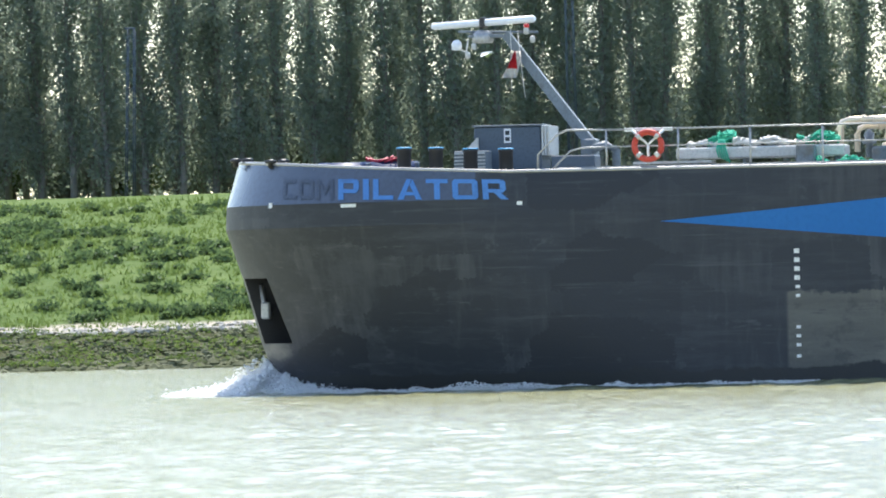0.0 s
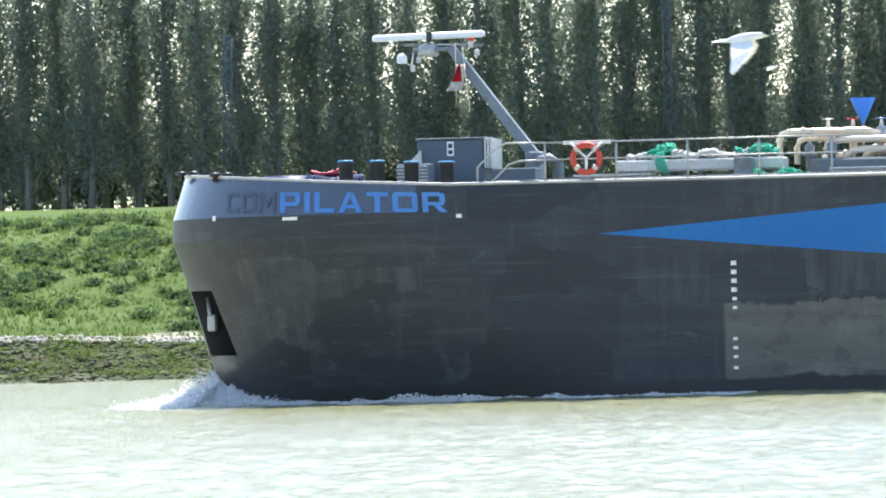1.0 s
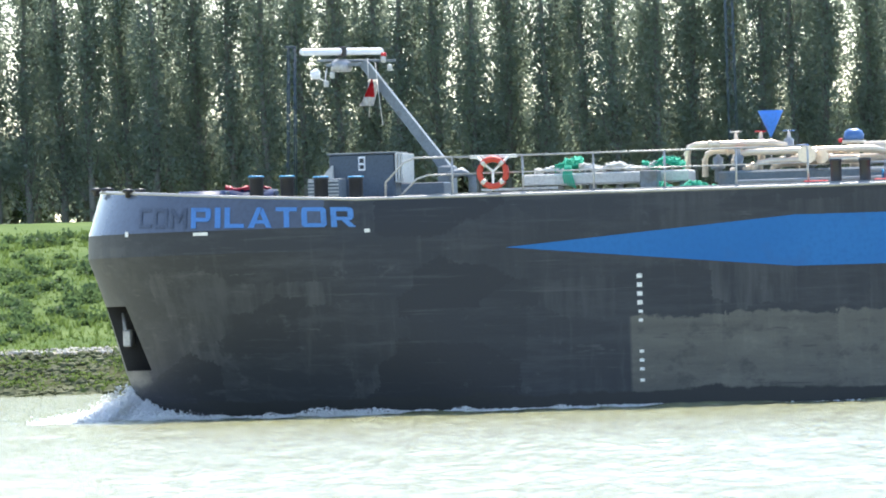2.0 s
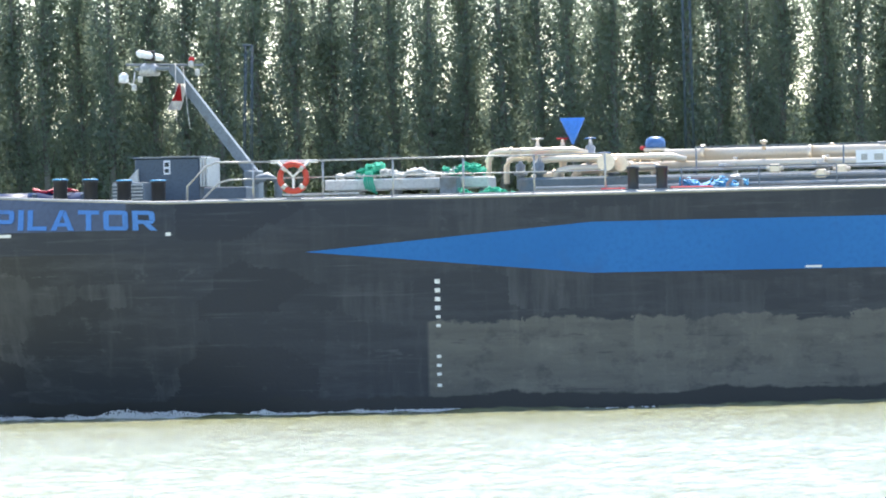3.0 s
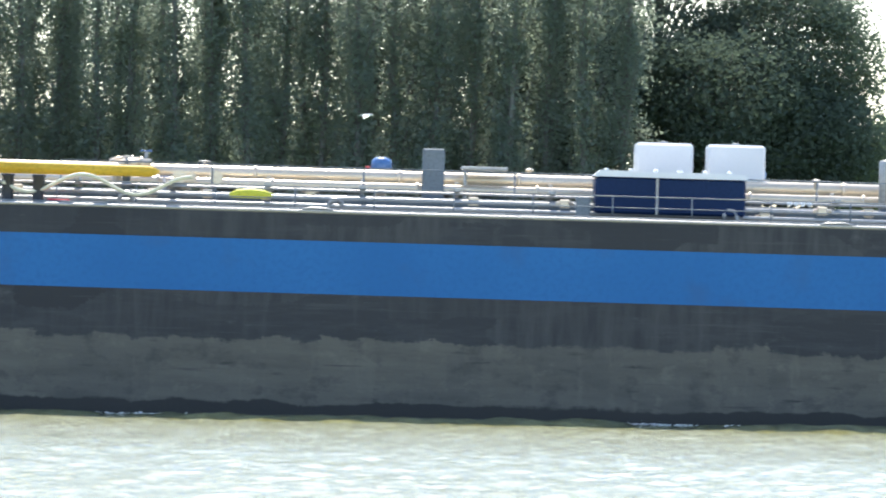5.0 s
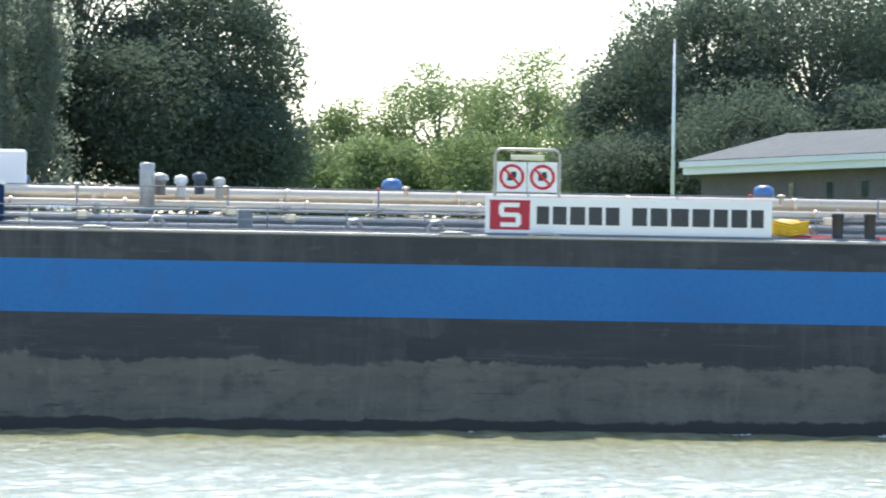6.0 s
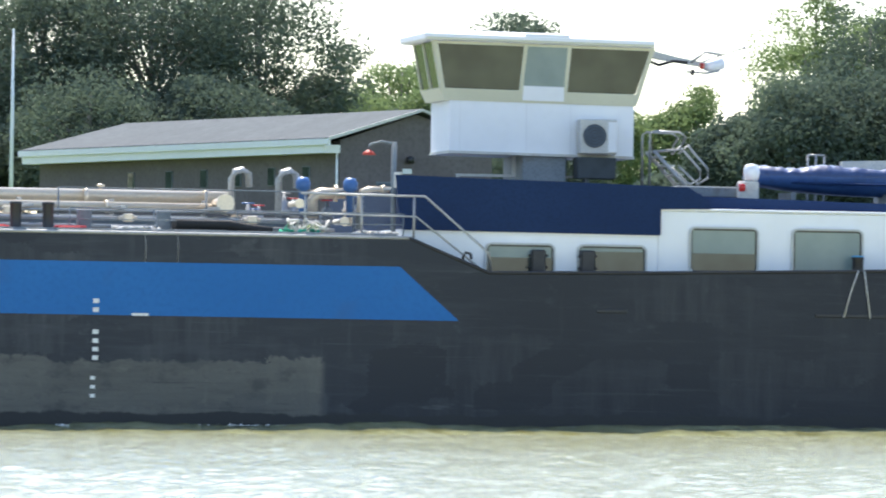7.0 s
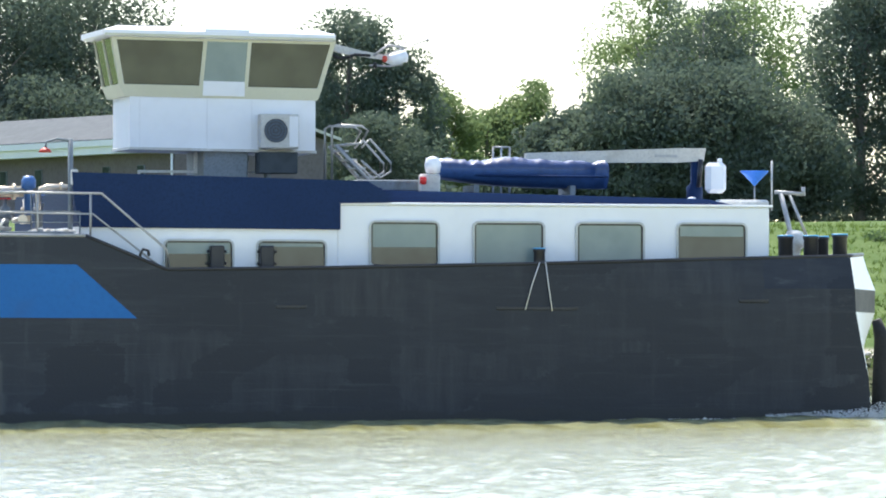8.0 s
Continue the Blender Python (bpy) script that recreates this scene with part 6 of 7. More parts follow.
for _x, _r, _z, _m in ((66.5, 0.2, 6.12, "galv"), (66.98, 0.15, 6.08, "white"), (67.4, 0.16, 6.15, "darkgrey"), (67.85, 0.13, 6.05, "offwhite")):
    part("pump_head", lathe(bmesh.new(), [(_r * 0.7, -0.5), (_r * 0.7, -0.2), (_r, -0.18), (_r, -_r * 0.5), (_r * 0.7, -_r * 0.12), (_r * 0.2, 0.0)], 12, (_x, 3.2, _z)), M[_m], ship)
part("gauge_panel", slab(55.72, 56.22, 3.0, 3.3, 4.7, 6.31, 0.03), M["grey"], ship)
part("hatch_table", tube(slab(56.6, 57.65, 2.9, 3.7, 5.86, 5.93, 0.01), [(56.7, 3.3, 4.7), (56.7, 3.3, 5.88)], 0.04), M["offwhite"], ship)
part("hatch_table", tube(slab(23.7, 24.95, 2.9, 3.7, 5.78, 5.84, 0.01), [(23.9, 3.3, 4.7), (23.9, 3.3, 5.8)], 0.04), M["galv"], ship)


def name_boards():
    # plain white board on stanchions
    b = empty("rail_board")
    part("panel", slab(0, 1.98, 0, 0.03, 0, 0.33, 0.004), M["board"], b)
    for k, w in enumerate((0.14, 0.2, 0.12, 0.24, 0.16, 0.2)):
        part("lettering_bar", slab(0.12 + 0.3 * k, 0.12 + 0.3 * k + w, -0.006, -0.002, 0.1, 0.24), M["galv"], b)
    aboard(tagged(b, "narrow white board with grey marks on the pipe rail", "sign"), pose(23.5, 1.0, 5.28))
    # black board
    b = empty("rail_board")
    part("panel", slab(0, 3.02, 0, 0.03, 0, 0.71, 0.004), M["ink"], b, "black panel")
    for x in (0.0, 2.86):
        for k in range(3):
            part("end_patch", slab(x + 0.03, x + 0.14, -0.008, -0.003, 0.06 + 0.21 * k, 0.19 + 0.21 * k), M["board" if (k + (x > 1)) % 3 else "valve"], b)
    bm = bmesh.new()
    prism(bm, [(0.45, 0.30), (0.62, 0.30), (0.86, 0.64), (0.74, 0.64), (0.58, 0.40), (0.55, 0.64), (0.42, 0.64)], -0.008, -0.003)
    prism(bm, [(0.84, 0.30), (1.42, 0.30), (1.46, 0.38), (1.2, 0.40), (1.5, 0.62), (1.34, 0.62), (1.1, 0.45), (0.95, 0.52), (0.85, 0.44)], -0.008, -0.003)
    prism(bm, [(1.56, 0.30), (1.66, 0.30), (1.74, 0.66), (1.6, 0.56)], -0.008, -0.003)
    part("emblem", bm, M["board"], b, "white slanted emblem")
    for k, (x, w) in enumerate(((1.82, 0.2), (2.06, 0.1), (2.2, 0.14), (2.38, 0.14), (2.56, 0.15))):
        part("lettering_bar", slab(x, x + w, -0.008, -0.003, 0.31, 0.43 + 0.1 * (k == 0)), M["board"], b)
    part("lettering_bar", slab(0.42, 2.7, -0.008, -0.003, 0.08, 0.11), M["galv"], b)
    part("lettering_bar", slab(0.42, 2.7, -0.008, -0.003, 0.17, 0.19), M["galv"], b)
    aboard(tagged(b, "black advertising board with white emblem on the pipe rail", "sign"), pose(36.35, 0.45, 4.91))
    # long white company board
    b = empty("company_board")
    part("panel", slab(0, 6.45, 0, 0.05, 0, 0.81, 0.006), M["board"], b, "long white panel")
    lg = part("emblem", slab(0.1, 1.0, -0.008, -0.003, 0.08, 0.74), M["maroon"], b, "dark red square emblem")
    bm = bmesh.new()
    for x, z in ((0.34, 0.14), (0.34, 0.36), (0.34, 0.58)):
        box(bm, x, x + 0.42, -0.016, -0.009, z, z + 0.1)
    box(bm, 0.30, 0.42, -0.016, -0.009, 0.41, 0.63)
    box(bm, 0.68, 0.80, -0.016, -0.009, 0.19, 0.41)
    part("emblem_inlay", bm, M["board"], lg)
    for x0, ws in ((1.15, (0.28, 0.31, 0.34, 0.30, 0.31)), (3.30, (0.33, 0.38, 0.40, 0.40, 0.32, 0.36, 0.29))):
        x = x0
        for w in ws:
            part("lettering_bar", slab(x, x + w, -0.008, -0.003, 0.21, 0.61), M["ink"], b)
            x += w + 0.08
    for x in (0.4, 2.2, 4.2, 6.1):
        part("stanchion", tube(bmesh.new(), [(x, 0.1, -0.16), (x, 0.1, 0.8)], 0.03, 6), M["galv"], b)
    aboard(tagged(b, "long white company board with a red emblem on the rail", "sign"), pose(73.6, 0.2, 4.84))
    # prohibition signs in a frame above it
    b = empty("prohibition_sign")
    part("sign_frame", tube(bmesh.new(), [(0, 0, -1.0), (0, 0, 0.9), (0.06, 0, 0.97), (0.12, 0, 1.0), (1.33, 0, 1.0), (1.39, 0, 0.97), (1.45, 0, 0.9), (1.45, 0, -1.0)], 0.035, 8), M["galv"], b)
    part("lamp_box", slab(0.36, 1.1, -0.05, 0.1, 0.76, 0.88, 0.02), M["cream"], b)
    for cx in (0.38, 1.07):
        p = part("panel", slab(cx - 0.335, cx + 0.335, -0.02, 0.02, 0.05, 0.72, 0.006), M["board"], b)
        part("red_ring", tube(bmesh.new(), [(cx + 0.25 * math.cos(k * math.pi / 14), -0.022, 0.385 + 0.25 * math.sin(k * math.pi / 14)) for k in range(29)], 0.035, 6, caps=False), M["red"], p)
        part("red_bar", tube(bmesh.new(), [(cx - 0.17, -0.022, 0.56), (cx + 0.17, -0.022, 0.21)], 0.03, 6), M["red"], p)
        bm = slab(cx - 0.1, cx + 0.02, -0.024, -0.021, 0.3, 0.44)
        box(bm, cx - 0.02, cx + 0.1, -0.024, -0.021, 0.36, 0.5)
        part("pictogram", bm, M["ink"], p)
    aboard(tagged(b, "two round red prohibition signs in a steel frame", "sign"), pose(73.83, 0.5, 5.72))


name_boards()


def hoses():
    def sag(points, r, mt, label):
        pts = []
        for (xa, za), (xb, zb), d in points:
            for k in range(9):
                u = k / 8
                pts.append((xa + (xb - xa) * u, 0.35, za + (zb - za) * u - d * 4 * u * (1 - u)))
        o = part("hose", tube(bmesh.new(), pts, r, 8), M[mt])
        aboard(tagged(o, label, "hose", "deck hoses"))
    sag([((32.0, 5.42), (34.4, 5.42), 0.32)], 0.045, "offwhite", "pale grey hose hanging in a loop along the rail")
    sag([((34.5, 5.42), (36.4, 5.4), 0.2)], 0.045, "offwhite", "pale grey hose hanging in a loop along the rail")
    def loops(x0, x1, r, mt, label):
        pts = []
        for k in range(int((x1 - x0) / 0.1) + 1):
            x = x0 + 0.1 * k
            swing = 0.11 if x < 42.2 else 0.21
            pts.append((x, 0.34, 5.44 - swing * (1 - math.cos(2 * math.pi * (x - 43.42) / 2.38))))
        aboard(tagged(part("hose", tube(bmesh.new(), pts, r, 8), M[mt]), label, "hose", "deck hoses"))
    loops(38.7, 43.6, 0.045, "cream", "cream hose hanging in loops along the rail")
    loops(43.6, 46.4, 0.05, "yellow", "yellow hose hanging in loops along the rail")
    loops(46.4, 50.6, 0.042, "cream", "cream hose hanging in loops along the rail")
    bm = tube(bmesh.new(), [(0, 0, 0), (0.2, 0, -0.02), (2.5, 0, -0.05), (5.8, 0, -0.06), (6.0, 0, -0.06)], [0.03, 0.12, 0.15, 0.13, 0.04], 10)
    aboard(tagged(part("hose_cover", bm, M["yellow"], smooth=True), "long yellow cargo hose lying on the pipes", "hose", "deck hoses"), pose(43.85, 1.0, 5.62))
    bm = bmesh.new()
    tube(bm, [(-0.47, 0, 0.1), (-0.3, 0, 0.14), (0.0, 0, 0.16), (0.3, 0, 0.14), (0.48, 0, 0.12)], [0.05, 0.1, 0.12, 0.1, 0.05], 10)
    aboard(tagged(part("folded_sheet", bm, M["lemon"]), "folded bright yellow sheet on the side deck", "sheet"), pose(51.9, 0.9, 4.98))
    bm = bmesh.new()
    tube(bm, [(-0.42, 0, 0.2), (-0.2, 0, 0.21), (0.15, 0, 0.2), (0.42, 0, 0.22)], [0.14, 0.21, 0.2, 0.1], 10)
    hb = empty("hose_bundle")
    part("sack", bm, M["yellow"], hb)
    for k in range(5):
        part("coil", tube(bmesh.new(), [(-0.4, -0.2, 0.36 - 0.06 * k), (0, -0.23, 0.28 - 0.06 * k), (0.4, -0.18, 0.36 - 0.06 * k)], 0.03, 5), M["yellow"], hb)
    aboard(tagged(hb, "coiled bundle of yellow hose beside the white board", "hose", "deck hoses"), pose(80.5, 0.5, 4.86))


hoses()


def midship():
    b = empty("covered_box")
    part("cover", slab(0, 3.36, 0, 1.6, 0, 0.82, 0.05), M["navy"], b, "navy blue cover")
    bm = bmesh.new()
    prism(bm, [(-0.05, 0.82), (3.4, 0.82), (3.36, 0.93), (2.9, 0.96), (1.6, 0.94), (0.1, 0.97)], -0.05, 1.65)
    for k in range(6):
        lathe(bm, [(0.05, 0), (0.05, 0.06), (0.02, 0.07)], 8, (0.25 + 0.55 * k, 0.3, 0.95))
    part("lid", bm, M["white"], b, "white lid")
    part("strap", slab(1.36, 1.41, -0.02, -0.004, 0, 0.82), M["galv"], b)
    aboard(tagged(b, "navy blue covered deck box with a white lid", "box"), pose(59.57, 1.2, 4.93))
    for x in (60.57, 62.21):
        t = empty("white_tank")
        part("tank_body", slab(0, 1.31, 0, 1.2, 0, 1.0, 0.06), M["board"], t)
        part("filler_cap", lathe(bmesh.new(), [(0.1, 0), (0.1, 0.04), (0.04, 0.06)], 10, (0.65, 0.6, 1.0)), M["grey"], t)
        part("stand", slab(0.05, 1.26, 0.1, 1.1, -0.42, 0.0), M["grey"], t)
        aboard(tagged(t, "white square plastic tank standing on the trunk", "tank", "white tanks"), pose(x, 4.0, 5.62))
    for x in (63.9, 64.05, 64.2, 64.35):
        part("grease_cap", lathe(bmesh.new(), [(0.03, 0), (0.06, 0.05), (0.05, 0.1)], 8, (x, 1.0, 5.2)), M["white"], ship)


midship()


def signal_cone(x, y, z, h, r, pole):
    c = empty("signal_cone")
    part("cone", lathe(bmesh.new(), [(0.015, 0), (r, h), (r, h + 0.015), (r * 0.9, h + 0.015)], 20), M["cone"], c, "bright blue inverted cone")
    part("stem", tube(bmesh.new(), [(0, 0, -pole), (0, 0, 0.02)], 0.02, 6), M["galv"], c)
    aboard(tagged(c, "bright blue signal cone, point down, on a short stem", "signal cone"), pose(x, y, z))


signal_cone(16.42, 4.0, 5.97, 0.60, 0.29, 1.0)
signal_cone(107.05, 4.0, 6.08, 0.34, 0.34, 0.6)

# ---- after part ----


def afterdeck():
    # stair and its rails beside the step in the hull
    bm = bmesh.new()
    tube(bm, [(88.0, 0.25, 5.72), (90.85, 0.25, 5.70), (92.35, 0.3, 4.45), (92.4, 0.3, 3.98)], 0.03, 6)
    tube(bm, [(88.0, 0.25, 5.27), (90.65, 0.25, 5.24), (92.25, 0.3, 4.02)], 0.025, 6)
    for x in (88.1, 89.4, 90.6):
        tube(bm, [(x, 0.25, 4.68), (x, 0.25, 5.70)], 0.026, 6)
    part("stair_rail", bm, M["galv"], ship)
    for k in range(5):
        part("stair_tread", slab(90.5 + 0.36 * k, 90.86 + 0.36 * k, 0.2, 0.75, 4.44 - 0.17 * k, 4.48 - 0.17 * k), M["grey"], ship)
    part("rail_hook", tube(bmesh.new(), [(91.72, 0.05, 4.0), (91.7, 0.05, 4.35), (91.76, 0.05, 4.45), (91.88, 0.05, 4.42), (91.9, 0.05, 4.3)], 0.035, 6), M["black"], ship)
    # emergency shower post
    bm = tube(bmesh.new(), [(90.3, 1.2, 4.68), (90.3, 1.2, 6.95)], 0.06, 8)
    tube(bm, [(90.3, 1.2, 6.9), (90.0, 1.2, 6.95), (89.75, 1.2, 6.88), (89.72, 1.2, 6.75)], 0.035, 6)
    sh = part("shower_post", bm, M["grey"], ship, "grey emergency shower post")
    part("shower_head", lathe(bmesh.new(), [(0.16, -0.06), (0.12, 0.0), (0.03, 0.06)], 12, (89.72, 1.2, 6.70)), M["orange"], sh, "orange shower head")
    part("sidelight_board", slab(90.25, 90.4, 0.7, 0.9, 5.9, 6.25, 0.02), M["offwhite"], ship)
    # goosenecks above the after manifold
    for x, s in ((86.9, 1.0), (88.0, 1.0)):
        bm = tube(bmesh.new(), [(x, 3.2, 5.2), (x, 3.2, 6.1), (x + 0.08, 3.2, 6.25), (x + 0.25, 3.2, 6.3), (x + 0.4, 3.2, 6.2), (x + 0.42, 3.2, 5.9)], 0.08, 8)
        part("gooseneck_vent", bm, M["galv"], ship)
    for x in (88.5, 89.6):
        v = part("valve", lathe(bmesh.new(), [(0.1, -0.6), (0.1, 0), (0.17, 0.02), (0.17, 0.2), (0.1, 0.3)], 12, (x, 2.8, 5.85)), M["valve"], ship, "blue painted valve")
    # bollards aft and a hanging fender rope
    bollard(100.98, 0.35, 3.9, 4.53, 0.13)
    for x, y in ((106.95, 0.9), (107.5, 0.7), (108.0, 1.6), (108.25, 0.9)):
        bollard(x, y, 3.35, 4.86 if x < 108.1 else 4.9, 0.17)
    part("ventilator_cowl", lathe(bmesh.new(), [(0.14, 0), (0.14, 1.2), (0.24, 1.3), (0.26, 1.5), (0.18, 1.64), (0.05, 1.68)], 14, (107.75, 3.0, 3.35)), M["offwhite"], ship)
    o = part("hanging_rope", tube(tube(bmesh.new(), [(100.90, -0.03, 4.20), (100.72, -0.06, 3.7), (100.56, -0.06, 3.12)], 0.014, 6), [(101.04, -0.03, 4.20), (101.1, -0.06, 3.7), (101.19, -0.06, 3.1)], 0.014, 6), M["rope"])
    aboard(tagged(o, "white rope loop hanging down the black hull side", "rope", "mooring ropes"))
    # grip rail and wear plates on the hull side
    for x0, x1, z in ((99.9, 101.8, 3.16), (105.6, 106.3, 3.35), (94.8, 95.5, 3.18)):
        part("wear_plate", slab(x0, x1, -0.03, 0.02, z - 0.04, z + 0.04, 0.01), M["black"], ship)
    # stairs to the wheelhouse
    bm = bmesh.new()
    for dy in (0, 0.8):
        tube(bm, [(96.9, 4 + dy, 6.0), (96.9, 4 + dy, 7.35), (97.0, 4 + dy, 7.42), (97.6, 4 + dy, 7.40), (97.75, 4 + dy, 7.3), (97.6, 4 + dy, 7.0), (97.0, 4 + dy, 6.95)], 0.03, 6)
        tube(bm, [(97.6, 4 + dy, 6.9), (97.8, 4 + dy, 7.1), (98.3, 4 + dy, 6.55), (98.3, 4 + dy, 6.35), (98.05, 4 + dy, 6.2), (97.6, 4 + dy, 6.6)], 0.03, 6)
        tube(bm, [(97.0, 4 + dy, 6.95), (98.0, 4 + dy, 5.9)], 0.05, 6)
    part("wheelhouse_stair", bm, M["galv"], ship, "galvanised stair rails")
    for k in range(5):
        part("stair_tread", slab(97.05 + 0.2 * k, 97.3 + 0.2 * k, 4, 4.8, 6.8 - 0.2 * k, 6.84 - 0.2 * k), M["galv"], ship)
    part("walkway", slab(97.2, 98.9, 2.5, 6.0, 5.86, 6.12, 0.03), M["grey"], ship)
    # searchlight and red lamp
    sl = part("searchlight", lathe(bmesh.new(), [(0.05, 0), (0.16, 0.02), (0.2, 0.2), (0.16, 0.36), (0.05, 0.4)], 14, (98.9, 2.2, 6.25)), M["white"], ship, "white searchlight")
    part("lamp_foot", slab(98.6, 99.05, 2.05, 2.4, 5.75, 6.25, 0.04), M["offwhite"], sl)
    part("stern_lamp", lathe(bmesh.new(), [(0.03, 0), (0.08, 0.02), (0.08, 0.16), (0.03, 0.18)], 10, (98.62, 1.95, 6.0)), M["lamp_red"], sl, "red lamp")
    # small rack, flagstaff, gangway frame
    bm = bmesh.new()
    for x in (0, 0.2, 0.4):
        tube(bm, [(101.2 + x, 6, 5.6), (101.2 + x, 6, 7.0)], 0.025, 6)
    tube(bm, [(101.2, 6, 7.0), (101.6, 6, 7.0)], 0.025, 6)
    part("rack", bm, M["galv"], ship)
    part("flagstaff", tube(bmesh.new(), [(107.47, 4, 5.5), (107.47, 4, 6.68)], 0.025, 6), M["offwhite"], ship)
    bm = tube(bmesh.new(), [(107.4, 3.5, 5.93), (108.15, 3.5, 5.88)], 0.05, 6)
    tube(bm, [(107.55, 3.5, 5.9), (107.85, 3.2, 4.4)], 0.06, 6)
    tube(bm, [(107.75, 3.5, 5.9), (108.1, 3.2, 4.9)], 0.035, 6)
    tube(bm, [(108.1, 3.5, 5.85), (108.1, 3.5, 6.05)], 0.05, 6)
    part("stern_frame", bm, M["galv"], ship)
    part("life_raft", slab(106.0, 107.2, 3.2, 3.8, 5.56, 5.74, 0.06), M["offwhite"], ship)
    part("roof_vent", lathe(bmesh.new(), [(0.05, 0), (0.05, 0.1), (0.1, 0.12), (0.1, 0.17), (0.03, 0.19)], 10, (104.9, 1.6, 5.56)), M["white"], ship)
    bm = bmesh.new()
    tube(bm, [(110.15, 4.4, 2.95), (110.3, 4.4, 2.5), (110.28, 4.4, 1.1), (110.1, 4.4, 0.6)], [0.12, 0.2, 0.24, 0.12], 12)
    part("stern_fender", bm, M["rubber"], ship, "black rubber stern fender")


afterdeck()


def dinghy():
    d = empty("dinghy")
    bm = bmesh.new()
    n, rings = 44, []
    for i in range(n):
        u = i / (n - 1)
        w = 0.72 * math.sin(math.pi * min(1, 0.12 + u * 0.9) ** 0.75) ** 0.6 if u < 0.97 else 0.5
        w = max(w, 0.12)
        top = 0.62 + 0.07 * math.sin(math.pi * u) + 0.12 * noise.noise((u * 6, 1.0, 0.0)) + 0.07 * noise.noise((u * 19, 5.0, 0.0))
        rings.append([bm.verts.new((4.15 * u, y * w, z)) for y, z in ((-0.55, 0.0 + 0.25 * (1 - u) ** 3), (-0.95, 0.24), (-1.02, 0.44), (-0.99, 0.52 + 0.05 * noise.noise((u * 24, 9.0, 0.0))), (-0.8 + 0.1 * noise.noise((u * 15, 2.0, 0.0)), top * 0.95 + 0.07 * noise.noise((u * 27, 7.0, 0.0))), (-0.4, top * 0.96 + 0.07 * noise.noise((u * 21, 3.0, 0.0))), (0, top), (0.55, top * 0.9), (1.02, 0.44), (0.95, 0.24), (0.55, 0.0 + 0.25 * (1 - u) ** 3))])
    for a, b in zip(rings, rings[1:]):
        for k in range(10):
            f = bm.faces.new((a[k], a[k + 1], b[k + 1], b[k]))
            f.smooth, f.material_index = True, 0 if 2 <= k <= 8 else 1
        bm.faces.new((a[10], a[0], b[0], b[10])).material_index = 1
    bm.faces.new(rings[0]), bm.faces.new(rings[-1][::-1])
    bmesh.ops.recalc_face_normals(bm, faces=bm.faces)
    part("covered_boat", bm, [M["tarp"], M["boat"]], d, "boat under a wrinkled blue cover")
    for x in (0.9, 3.2):
        part("chock", slab(x, x + 0.12, -0.6, 0.6, -0.28, 0.06), M["grey"], d)
    part("rub_rail", tube(bmesh.new(), [(0.1, -0.35, 0.3), (1.0, -0.70, 0.28), (2.4, -0.74, 0.27), (4.1, -0.55, 0.27)], 0.03, 5), M["navy"], d)
    aboard(tagged(d, "small boat under a wrinkled blue cover on the cabin roof", "boat"), pose(99.25, 4.0, 5.98))


dinghy()


def davit():
    c = empty("davit_crane")
    part("post", lathe(bmesh.new(), [(0.2, 0), (0.2, 0.5), (0.1, 0.6), (0.1, 1.35), (0.05, 1.4)], 12), M["navy"], c, "navy crane post")
    bm = bmesh.new()
    prism(bm, [(-4.1, 1.27), (-4.1, 1.04), (-0.4, 1.08), (0.2, 1.12), (0.25, 1.42), (-0.3, 1.42)], -0.11, 0.11)
    arm = part("boom", bm, M["beige"], c, "off-white crane boom")
    part("lettering_bar", slab(-1.0, -0.45, -0.12, -0.112, 1.2, 1.26), M["galv"], arm)
    part("hydraulic_ram", tube(bmesh.new(), [(0.05, -0.2, 0.5), (0.1, -0.2, 1.15)], 0.06, 8), M["black"], c)
    aboard(tagged(c, "small deck crane with a long off-white boom", "crane"), pose(105.75, 4.6, 5.55))
    j = empty("jerrycan")
    bm = slab(-0.24, 0.24, -0.16, 0.16, 0, 0.72, 0.09)
    lathe(bm, [(0.06, 0.7), (0.06, 0.8), (0.05, 0.82)], 8, (0.1, 0, 0))
    part("can_body", bm, M["white"], j)
    aboard(tagged(j, "white plastic can hanging beside the crane post", "can"), pose(106.1, 4.0, 5.9))


davit()



